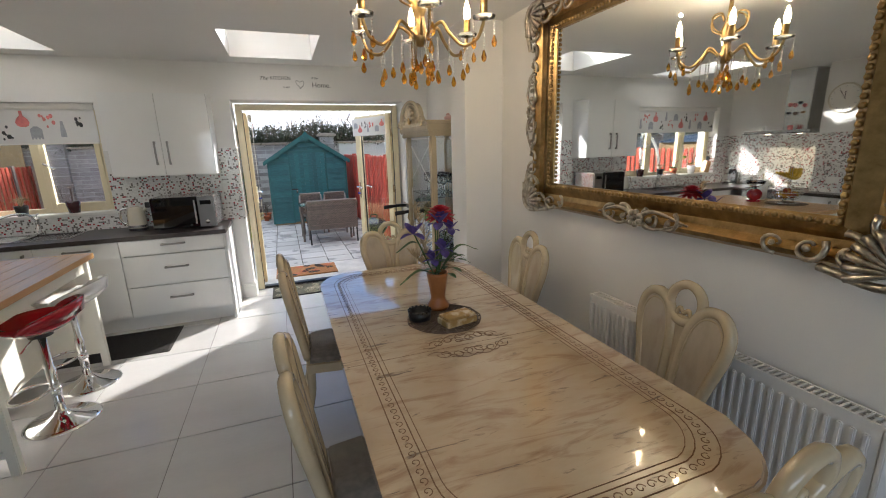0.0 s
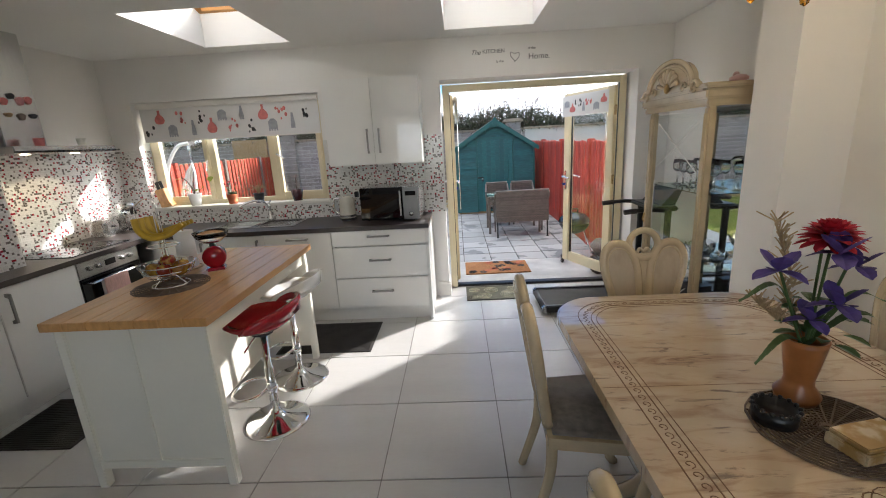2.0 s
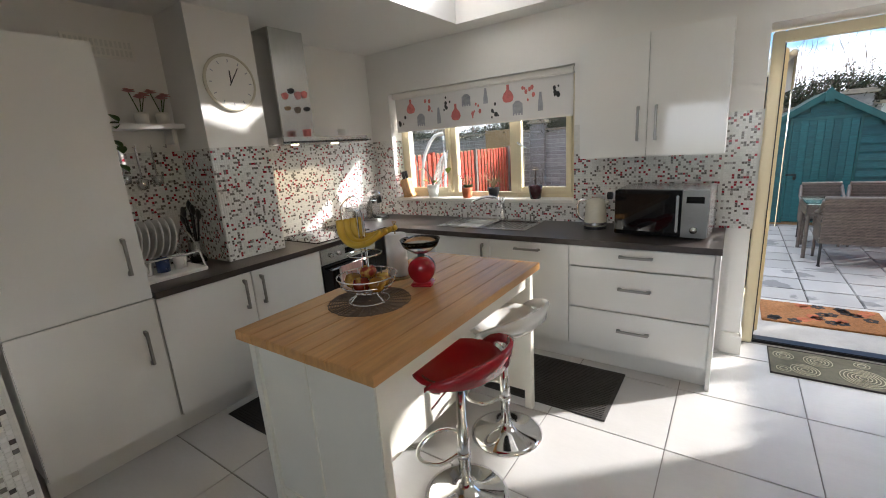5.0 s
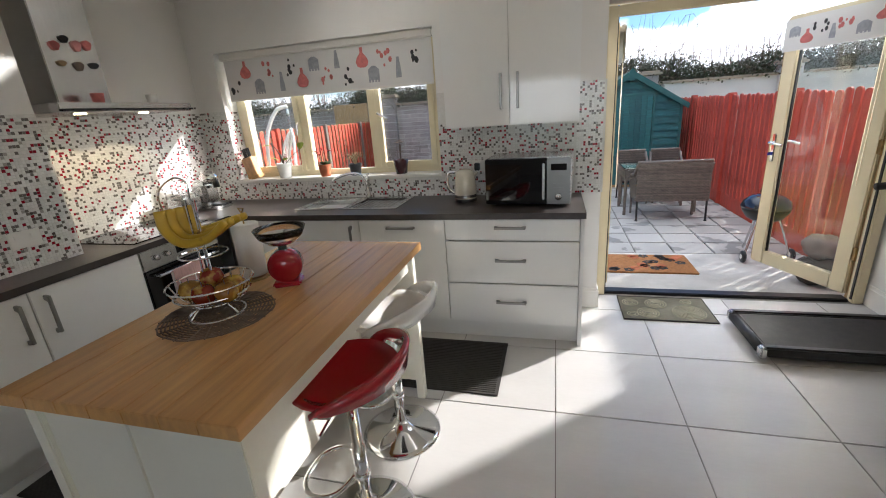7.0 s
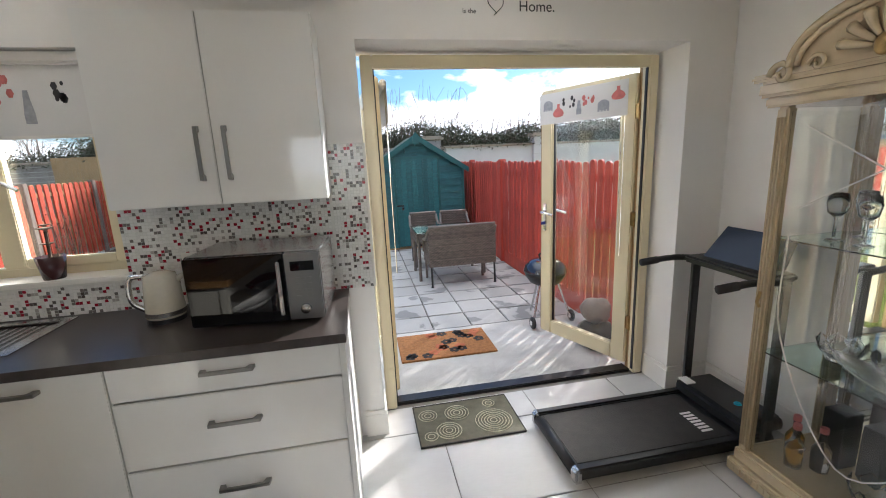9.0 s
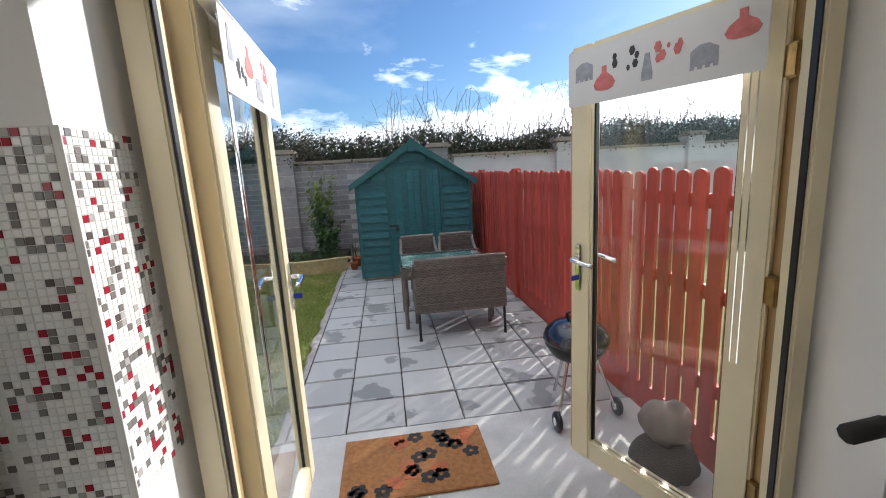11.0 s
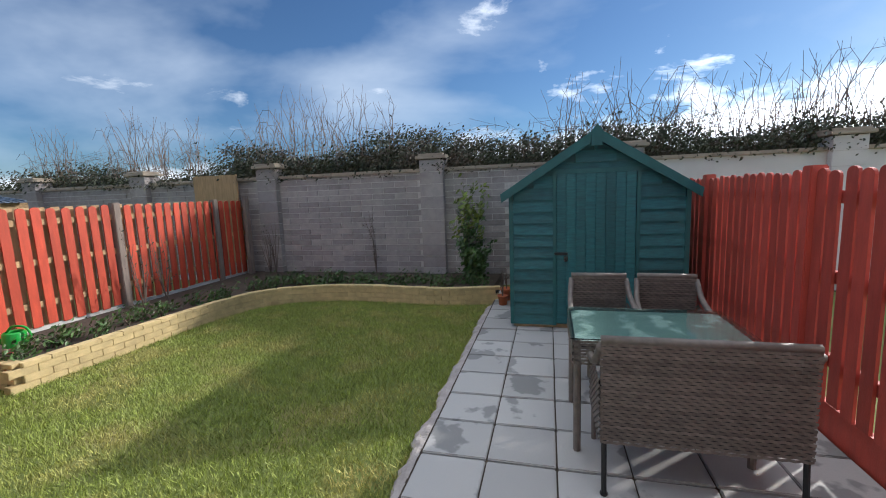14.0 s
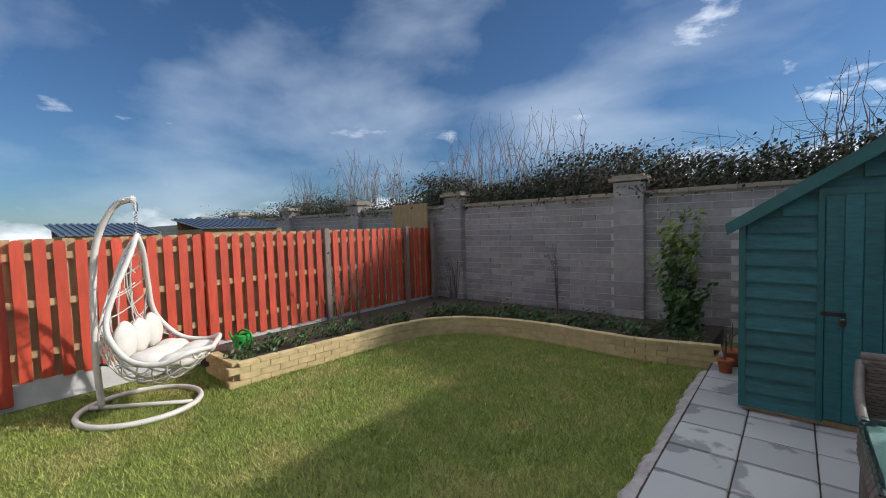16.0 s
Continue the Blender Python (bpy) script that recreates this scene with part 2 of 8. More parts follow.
MARBLE_P = mat("chair panel burl", (0.56, 0.47, 0.35), 0.16, var=0.05, scale=14, fine=0.05, stretch=(1, 1, 0.4), col2=(0.44, 0.35, 0.25), mixlo=0.5, mixhi=0.75, coat=0.5)
INLAY = mat("brown inlay", (0.21, 0.125, 0.075), 0.12, var=0.2, scale=40)
SEAT_F = mat("grey damask seat cloth", (0.22, 0.19, 0.16), 0.85, var=0.3, scale=26, bump=0.3, bscale=300, sheen=0.4)
GILT = mat("antique gilt", (0.38, 0.255, 0.11), 0.32, 1.0, var=0.35, scale=22, bump=0.25, bscale=120, fine=0.15)
PEWTER = mat("antique silver leaf", (0.46, 0.42, 0.35), 0.33, 1.0, var=0.5, scale=30, bump=0.25, bscale=150, fine=0.2)
MIRROR = mat("mirror silver", (0.86, 0.88, 0.87), 0.015, 1.0, var=0.0, fine=0.0, rvar=0)
RADW = mat("radiator enamel", (0.78, 0.76, 0.73), 0.3, var=0.02, fine=0.01)
RED_ABS = mat("red gloss plastic", (0.36, 0.008, 0.018), 0.07, var=0.04, fine=0.01, coat=0.4)
WHITE_ABS = mat("white gloss plastic", (0.80, 0.79, 0.77), 0.08, var=0.02, fine=0.01, coat=0.3)
BLACK = mat("black plastic", (0.012, 0.012, 0.013), 0.35, var=0.2, scale=8, bump=0.05, bscale=200)
BLACK_GLASS = mat("black glass", (0.006, 0.006, 0.007), 0.03, var=0.0, fine=0)
RUBBER = mat("dark ribbed rubber", (0.030, 0.026, 0.024), 0.8, var=0.3, scale=20, bump=0.3, bscale=160)
PANE = glass_mat("window glass")
CLEAR = glass_mat("clear crystal", (0.97, 0.98, 0.98), 0.0, 1.5)
AMBER = glass_mat("amber crystal", (0.75, 0.36, 0.03), 0.02, 1.5)
BULB = emit_mat("lit bulb", (1.0, 0.74, 0.42), 30.0)
LEDW = emit_mat("lit hood lamp", (1.0, 0.82, 0.5), 10.0)
BLINDF = mat("white blind cloth", (0.74, 0.73, 0.72), 0.8, var=0.03, scale=5, bump=0.1, bscale=400)
PR_RED = mat("print red", (0.62, 0.19, 0.18), 0.8, var=0.2, scale=40)
PR_GREY = mat("print grey", (0.36, 0.37, 0.41), 0.8, var=0.2, scale=40)
PR_DK = mat("print dark", (0.05, 0.05, 0.055), 0.7, var=0.2, scale=40)
TEAL = mat("teal wood stain", (0.016, 0.110, 0.120), 0.5, var=0.3, scale=7, bump=0.4, bscale=60, fine=0.25, stretch=(1.2, 6, 8), random_piece=0.18)
TEAL_D = mat("teal roof trim", (0.012, 0.098, 0.098), 0.5, var=0.2, scale=7, bump=0.2, bscale=90)
RED_W = mat("red fence stain", (0.46, 0.068, 0.045), 0.55, var=0.20, scale=5, bump=0.35, bscale=70, fine=0.16, stretch=(4, 4, 0.7), random_piece=0.14)
ORANGE_W = mat("faded red fence stain", (0.50, 0.062, 0.026), 0.6, var=0.22, scale=5, bump=0.35, bscale=70, fine=0.16, stretch=(4, 4, 0.7), random_piece=0.14)
TAN_W = mat("bare larch board", (0.40, 0.26, 0.13), 0.75, var=0.25, scale=6, bump=0.3, bscale=70, stretch=(4, 4, 0.7), random_piece=0.12, fine=0.12)
POST_W = mat("grey weathered post", (0.22, 0.17, 0.14), 0.8, var=0.25, scale=8, bump=0.4, bscale=60, stretch=(4, 4, 0.7))
CONCR = mat("pale concrete", (0.52, 0.505, 0.48), 0.9, var=0.15, scale=5, bump=0.4, bscale=90, fine=0.12)
SLAB = mat("grey paving slab", (0.43, 0.42, 0.405), 0.7, var=0.06, scale=2.6, bump=0.3, bscale=150, fine=0.10, random_piece=0.12, col2=(0.23, 0.228, 0.222), mixlo=0.585, mixhi=0.615)
BLOCK = mat("grey concrete block", (0.35, 0.315, 0.295), 0.9, var=0.2, scale=8, bump=0.6, bscale=70, fine=0.25, random_piece=0.20)
MORTAR = mat("pale mortar", (0.60, 0.57, 0.53), 0.95, var=0.15, scale=20, bump=0.4, bscale=120)
COPING = mat("buff coping stone", (0.37, 0.31, 0.24), 0.9, var=0.15, scale=6, bump=0.4, bscale=90, fine=0.1, random_piece=0.06)
RENDERW = mat("white render", (0.68, 0.66, 0.63), 0.9, var=0.06, scale=3, bump=0.4, bscale=100)
BUFF = mat("buff brick", (0.52, 0.40, 0.20), 0.9, var=0.22, scale=9, bump=0.5, bscale=110, fine=0.16, random_piece=0.10)
SOIL = mat("dark soil", (0.055, 0.040, 0.028), 0.95, var=0.4, scale=12, bump=0.8, bscale=60)
GRASS_G = mat("turf", (0.20, 0.24, 0.055), 0.95, var=0.3, scale=1.6, bump=0.8, bscale=80, fine=0.3, col2=(0.24, 0.21, 0.075), mixlo=0.5, mixhi=0.68)
GRASS_B = mat("grass blades", (0.38, 0.45, 0.085), 0.55, var=0.3, scale=2.2, fine=0.42, bscale=11, random_piece=0.38, island=True, col2=(0.42, 0.37, 0.12), mixlo=0.48, mixhi=0.7)
LEAF_D = mat("dark ivy leaf", (0.055, 0.068, 0.026), 0.6, var=0.35, scale=2.0, random_piece=0.35, island=True, col2=(0.085, 0.062, 0.040), mixlo=0.5, mixhi=0.62)
LEAF_L = mat("young green leaf", (0.15, 0.20, 0.025), 0.5, var=0.3, scale=5, random_piece=0.3, island=True)
LEAF_M = mat("green leaf", (0.050, 0.105, 0.022), 0.45, var=0.3, scale=5, random_piece=0.3, island=True)
TWIG = mat("bare twig", (0.13, 0.095, 0.075), 0.85, var=0.3, scale=9)
RATTAN = mat("grey brown rattan", (0.145, 0.12, 0.103), 0.5, var=0.25, scale=22, bump=0.2, bscale=200, fine=0.15, random_piece=0.22, island=True)
WICKER_W = mat("white coated cane", (0.66, 0.62, 0.56), 0.45, var=0.08, scale=12)
CUSHION = mat("cream cushion cloth", (0.66, 0.61, 0.54), 0.9, var=0.08, scale=9, bump=0.3, bscale=250)
GREEN_PL = mat("green plastic", (0.010, 0.28, 0.030), 0.35, var=0.1)
TERRA = mat("terracotta", (0.42, 0.115, 0.045), 0.8, var=0.15, scale=14, bump=0.2, bscale=120)
COIR = mat("coir", (0.33, 0.145, 0.050), 0.95, var=0.3, scale=35, bump=0.8, bscale=260, fine=0.3)
TIN = mat("blue grey roof sheet", (0.105, 0.135, 0.180), 0.4, 0.3, var=0.1, scale=5)
KETTLE_C = mat("cream enamel", (0.62, 0.58, 0.48), 0.2, var=0.04)
PAPER = mat("white paper", (0.80, 0.79, 0.77), 0.9, var=0.04, bump=0.2, bscale=200)


# ---- mesh helpers ----


def bm_new():
    return bmesh.new()


def finish(name, bm, material, smooth=False):
    me = bpy.data.meshes.new(name)
    bmesh.ops.recalc_face_normals(bm, faces=bm.faces[:])
    bm.to_mesh(me)
    bm.free()
    me.materials.append(material)
    if smooth:
        me.polygons.foreach_set("use_smooth", [True] * len(me.polygons))
    return me


def part(name, bm, material, parent=None, label="", smooth=False):
    ob = new(name, finish(name, bm, material, smooth))
    if parent is not None:
        ob.parent = parent
    if label:
        tagged(ob, label)
    return ob


def thing(name, m, label, category, group="", kind=""):
    ob = new(name)
    ob.empty_display_size = 0.1
    ob.matrix_world = m
    return tagged(ob, label, category, group, kind)


def setting(name, bm, material, label="", category="", smooth=False):
    return tagged(part(name, bm, material, None, "", smooth), label or name.replace("_", " "), category or name.split("_")[0], kind="structure")


def box(bm, x0, x1, y0, y1, z0, z1, bev=0.0):
    v = [bm.verts.new(p) for p in ((x0, y0, z0), (x1, y0, z0), (x1, y1, z0), (x0, y1, z0), (x0, y0, z1), (x1, y0, z1), (x1, y1, z1), (x0, y1, z1))]
    fs = [bm.faces.new([v[i] for i in q]) for q in ((0, 3, 2, 1), (4, 5, 6, 7), (0, 1, 5, 4), (1, 2, 6, 5), (2, 3, 7, 6), (3, 0, 4, 7))]
    if bev:
        es = list({e for f in fs for e in f.edges})
        bmesh.ops.bevel(bm, geom=es, offset=bev, segments=2, affect="EDGES", clamp_overlap=True)
    return v


def bx(x0, x1, y0, y1, z0, z1, bev=0.0):
    bm = bm_new()
    box(bm, x0, x1, y0, y1, z0, z1, bev)
    return bm


def lathe(bm, prof, seg=20, c=(0, 0, 0), sx=1.0, sy=1.0):
    """Turned body from (radius, height) pairs."""
    rings = []
    for r, z in prof:
        if r < 1e-5:
            rings.append([bm.verts.new((c[0], c[1], c[2] + z))])
        else:
            rings.append([bm.verts.new((c[0] + sx * r * math.cos(2 * math.pi * i / seg), c[1] + sy * r * math.sin(2 * math.pi * i / seg), c[2] + z)) for i in range(seg)])
    for a, b in zip(rings, rings[1:]):
        for i in range(seg):
            j = (i + 1) % seg
            q = [a[i % len(a)], a[j % len(a)], b[j % len(b)], b[i % len(b)]]
            u = []
            for w in q:
                if w not in u:
                    u.append(w)
            if len(u) > 2:
                bm.faces.new(u)
    for ring in (rings[0], rings[-1]):
        if len(ring) > 2:
            bm.faces.new(ring)
    return bm


def tube(bm, pts, r, seg=8, closed=False, taper=None):
    """Round bar along a line of points; taper gives the end radius."""
    pts = [Vector(p) for p in pts]
    n = len(pts)
    rings, up = [], None
    for i, p in enumerate(pts):
        if closed:
            d = (pts[(i + 1) % n] - pts[i - 1]).normalized()
        else:
            d = (pts[min(i + 1, n - 1)] - pts[max(i - 1, 0)]).normalized()
        if up is None:
            up = d.orthogonal().normalized()
        else:
            up = (up - d * up.dot(d))
            up = up.normalized() if up.length > 1e-6 else d.orthogonal().normalized()
        side = d.cross(up)
        rad = r if taper is None else r + (taper - r) * i / max(1, n - 1)
        rings.append([bm.verts.new(p + rad * (math.cos(2 * math.pi * k / seg) * up + math.sin(2 * math.pi * k / seg) * side)) for k in range(seg)])
    pairs = list(zip(rings, rings[1:])) + ([(rings[-1], rings[0])] if closed else [])
    for a, b in pairs:
        for k in range(seg):
            bm.faces.new((a[k], a[(k + 1) % seg], b[(k + 1) % seg], b[k]))
    if not closed:
        bm.faces.new(rings[0])
        bm.faces.new(rings[-1])
    return bm


def tb(pts, r, seg=8, closed=False, taper=None):
    return tube(bm_new(), pts, r, seg, closed, taper)


def prism(bm, outline, z0, z1, m=None):
    """Straight prism over a 2D outline; m turns it into place."""
    m = m or Matrix()
    a = [bm.verts.new(m @ Vector((x, y, z0))) for x, y in outline]
    b = [bm.verts.new(m @ Vector((x, y, z1))) for x, y in outline]
    bm.faces.new(a[::-1])
    bm.faces.new(b)
    for i in range(len(a)):
        j = (i + 1) % len(a)
        bm.faces.new((a[i], a[j], b[j], b[i]))
    return bm


def blob(bm, c, r, seg=10, rings=7, squash=(1, 1, 1), wobble=0.0):
    m = Matrix.Translation(c) @ Matrix.Diagonal((*[r * s for s in squash], 1))
    res = bmesh.ops.create_uvsphere(bm, u_segments=seg, v_segments=rings, radius=1, matrix=m)
    if wobble:
        for v in res["verts"]:
            v.co += (v.co - Vector(c)) * noise.noise(v.co * (2.0 / r)) * wobble
    return bm


def arc(cx, cy, r, a0, a1, n, z=None):
    out = []
    for i in range(n + 1):
        a = radians(a0 + (a1 - a0) * i / n)
        q = (cx + r * math.cos(a), cy + r * math.sin(a))
        out.append(q if z is None else (*q, z))
    return out


def from_arrays(name, verts, faces, material, parent=None):
    me = bpy.data.meshes.new(name)
    me.from_pydata(verts, [], faces)
    me.materials.append(material)
    ob = new(name, me)
    if parent is not None:
        ob.parent = parent
    return ob


def spline(pts, n=8):
    """Smooth line through points (Catmull-Rom)."""
    p = [Vector(q) for q in pts]
    p = [2 * p[0] - p[1]] + p + [2 * p[-1] - p[-2]]
    out = []
    for i in range(1, len(p) - 2):
        for k in range(n):
            t = k / n
            a, b, c, d = p[i - 1], p[i], p[i + 1], p[i + 2]
            out.append(0.5 * ((2 * b) + (c - a) * t + (2 * a - 5 * b + 4 * c - d) * t * t + (3 * b - a - 3 * c + d) * t ** 3))
    out.append(p[-2])
    return out


# ---- structure: floor, walls, ceiling ----
LX, RX, RX2, BY, CZ, NEAR = -3.70, 1.66, 1.73, 4.95, 2.50, -2.8
PAT = -0.15

setting("ground", bx(-150, 150, -60, 400, -0.9, -0.235), GRASS_G, "rough green and brown turf reaching the horizon", "ground")
setting("floor", bx(LX - 0.3, RX2 + 0.3, NEAR - 0.3, 5.30, -0.24, -0.006), GROUT, "grey grouted floor bed under large pale tiles", "floor")

bm = bm_new()
box(bm, LX - 0.3, LX, NEAR, 5.30, -0.2, 3.4)
setting("wall_west", bm, WHITE_WALL, "warm white painted wall behind the hob", "wall")
setting("chimney_breast", bx(LX, -3.32, 3.03, 3.46, 0.9, CZ), WHITE_WALL, "white boxed-out pier beside the hob", "wall")
setting("wall_partition", bx(LX, -2.16, 1.58, 1.74, 0, CZ), WHITE_WALL, "short white partition wall beside the tall cupboard", "wall")
setting("wall_east", bx(RX, RX + 0.3, NEAR, 2.93, -0.2, 3.4), WHITE_WALL, "warm white dining wall behind the mirror", "wall")
setting("wall_east_pier", bx(1.345, RX + 0.3, 2.93, 3.22, -0.2, 3.4), WHITE_WALL, "white projecting pier between dining and kitchen", "wall")
setting("wall_east_garden_end", bx(RX2, RX2 + 0.3, 3.22, 5.30, -0.2, 3.4), WHITE_WALL, "white wall behind the display cabinet", "wall")
bm = bm_new()
box(bm, LX - 0.3, -1.9, NEAR - 0.3, NEAR, -0.2, 3.4)
box(bm, 1.2, RX + 0.3, NEAR - 0.3, NEAR, -0.2, 3.4)
box(bm, -1.9, 1.2, NEAR - 0.3, NEAR, -0.2, 0.7)
box(bm, -1.9, 1.2, NEAR - 0.3, NEAR, 2.15, 3.4)
setting("wall_south", bm, WHITE_WALL, "plain white wall with a front window", "wall")
bm = bm_new()
for x0 in (-1.9, -0.38, 1.14):
    box(bm, x0, x0 + .06, NEAR - .2, NEAR - .14, 0.7, 2.15)
box(bm, -1.84, 1.14, NEAR - .2, NEAR - .14, 0.7, 0.76)
box(bm, -1.84, 1.14, NEAR - .2, NEAR - .14, 2.09, 2.15)
setting("window_2", bm, CREAM_PVC, "cream front window frame", "window")
front = bpy.data.lights.new("front window daylight", "AREA")
front.shape, front.size, front.size_y, front.energy, front.color = "RECTANGLE", 3.0, 1.4, 9, (0.93, 0.97, 1.0)
new("front_window_daylight", front).matrix_world = look((-0.35, NEAR - 0.28, 1.42), (-0.35, 3, 1.3))

# back wall with door and window openings
DL, DR, DT = -0.42, 1.43, 2.14
WL_, WR_, WB, WT = -3.44, -1.585, 1.055, 2.10
bm = bm_new()
box(bm, LX, WL_, BY, 5.30, -0.2, 3.0)
box(bm, WR_, DL, BY, 5.30, -0.2, 3.0)
box(bm, DR, RX2, BY, 5.30, -0.2, 3.0)
box(bm, WL_, WR_, BY, 5.30, -0.2, WB)
box(bm, WL_, WR_, BY, 5.30, WT, 3.0)
box(bm, DL, DR, BY, 5.30, DT, 3.0)
setting("wall_north", bm, WHITE_WALL, "white garden wall with a window and double doors", "wall")

# ceiling with two rooflight shafts
SK = [(-2.46, -1.70, 3.70, 4.72), (-0.34, 0.41, 3.67, 4.66)]


def ceiling():
    bm = bm_new()
    xs = sorted({LX - 0.3, RX2 + 0.3, *[v for s in SK for v in s[:2]]})
    ys = sorted({NEAR - 0.3, 5.30, *[v for s in SK for v in s[2:]]})
    for x0, x1 in zip(xs, xs[1:]):
        for y0, y1 in zip(ys, ys[1:]):
            if any(s[0] < (x0 + x1) / 2 < s[1] and s[2] < (y0 + y1) / 2 < s[3] for s in SK):
                continue
            box(bm, x0, x1, y0, y1, CZ, CZ + 0.12)
    return bm


setting("ceiling", ceiling(), CEIL, "flat white ceiling with two rooflight wells", "ceiling")


def rooflight(x0, x1, y0, y1, i):
    zf, zn = CZ + 0.27, CZ + 0.27 + (y1 - y0) * 0.30
    bm = bm_new()
    t = 0.05
    box(bm, x0 - t, x1 + t, y1, y1 + t, CZ + 0.12, zf)
    box(bm, x0 - t, x1 + t, y0 - t, y0, CZ + 0.12, zn)
    for xa, xb in ((x0 - t, x0), (x1, x1 + t)):
        prism(bm, [(y0, CZ + 0.12), (y1, CZ + 0.12), (y1, zf), (y0, zn)], xa, xb, Matrix(((0, 0, 1, 0), (1, 0, 0, 0), (0, 1, 0, 0), (0, 0, 0, 1))))
    setting("rooflight_shaft_%d" % i, bm, CEIL, "white plastered rooflight well", "rooflight")
    th = thing("rooflight", Matrix.Translation((0, (y0 + y1) / 2, (zf + zn) / 2)) @ Matrix.Rotation(-math.atan(0.30), 4, "X"), "pine-framed rooflight window set in the roof", "rooflight", "rooflights", "structure")
    h = (y1 - y0) / 2 / math.cos(math.atan(0.30)) + 0.02
    w = 0.055
    for nm, a in (("frame_rail", (x0 - .02, x1 + .02, -h, -h + w)), ("frame_rail", (x0 - .02, x1 + .02, h - w, h)), ("frame_stile", (x0 - .02, x0 + w - .02, -h + w, h - w)), ("frame_stile", (x1 - w + .02, x1 + .02, -h + w, h - w))):
        part(nm, bx(*a, 0.0, 0.07), PINE, th)
    g = part("pane", bx(x0, x1, -h + w, h - w, 0.03, 0.04), PANE, th)
    g.visible_shadow = False


PINE = mat("varnished pine", (0.55, 0.27, 0.08), 0.4, var=0.15, scale=6, stretch=(1, 8, 8))
for i, s in enumerate(SK):
    rooflight(*s, i + 1)

# roof over the extension, open at the rooflights
bm = bm_new()
for a in ((LX - 0.3, SK[0][0] - .06), (SK[0][1] + .06, SK[1][0] - .06), (SK[1][1] + .06, RX2 + 0.3)):
    box(bm, a[0], a[1], 2.6, 5.45, CZ + 0.13, CZ + 0.30)
for s in SK:
    box(bm, s[0] - .06, s[1] + .06, s[3] + .06, 5.45, CZ + 0.13, CZ + 0.26)
    box(bm, s[0] - .06, s[1] + .06, 2.6, s[2] - .06, CZ + 0.13, CZ + 0.30)
setting("roof", bm, TIN, "dark low roof over the kitchen extension", "roof")
setting("house_upper_wall", bx(LX - 0.3, RX + 0.3, 2.3, 2.6, CZ + 0.13, 5.6), RENDERW, "white rendered upper wall of the house", "house")
setting("house_roof", bx(LX - 0.3, RX + 0.3, NEAR - 0.3, 2.3, CZ + 0.13, CZ + 0.4), TIN, "plain slab over the dining room", "roof")


def skirting():
    for i, (x0, x1, y0, y1) in enumerate(((RX - .018, RX, NEAR, 2.93), (1.345 - .018, 1.345, 2.912, 3.22), (1.345, RX, 2.912, 2.93), (RX2 - .018, RX2, 3.22, BY), (DR, RX2 - .018, BY - .018, BY), (-0.53, DL, BY - .018, BY), (DL, DL + .016, BY - .018, 5.17), (DR - .016, DR, BY - .018, 5.17))):
        bm = bm_new()
        box(bm, x0, x1, y0, y1, 0, 0.13)
        gx, gy = (0.004, 0) if x1 - x0 < y1 - y0 else (0, 0.004)
        box(bm, x0 + gx, x1 - gx, y0 + gy, y1 - gy, 0.13, 0.155)
        setting("baseboard_%d" % (i + 1), bm, TRIM, "white moulded skirting board", "baseboard")


skirting()

# ---- double doors and window ----


def bars(th, x0, x1, z0, z1, y0, y1, w, material, names=("frame_stile", "frame_rail"), bottom=True):
    """Four bars of a frame in the plane of x and z."""
    part(names[0], bx(x0, x0 + w, y0, y1, z0, z1, 0.006), material, th)
    part(names[0], bx(x1 - w, x1, y0, y1, z0, z1, 0.006), material, th)
    part(names[1], bx(x0 + w, x1 - w, y0 + .002, y1 - .002, z1 - w, z1, 0.006), material, th)
    if bottom:
        part(names[1], bx(x0 + w, x1 - w, y0 + .002, y1 - .002, z0, z0 + w, 0.006), material, th)


FX0, FX1, FZ = -0.40, 1.41, 2.12
th = thing("door_frame", pose(0, 0, 0), "cream plastic frame of the open double doors", "door frame", kind="structure")
bars(th, FX0, FX1, 0.0, FZ, 5.17, 5.24, 0.065, CREAM_PVC, bottom=False)
part("outer_stile", bx(FX0, FX0 + .05, 5.24, 5.29, 0.0, FZ - .03), GOLD_PVC, th)
part("outer_stile", bx(FX1 - .05, FX1, 5.24, 5.29, 0.0, FZ - .03), GOLD_PVC, th)
part("threshold", bx(FX0 + .065, FX1 - .065, 5.21, 5.30, -0.15, 0.018, 0.006), BLACK, th, "dark metal threshold strip")
part("gasket", bx(FX0 + .066, FX0 + .072, 5.18, 5.20, 0.03, FZ - .07), BLACK, th)
part("gasket", bx(FX1 - .072, FX1 - .066, 5.18, 5.20, 0.03, FZ - .07), BLACK, th)
for z in (0.3, 1.05, 1.75):
    part("hinge", bx(FX1 - .075, FX1 - .05, 5.235, 5.30, z, z + .1, .005), GILT, th, "brass hinge")


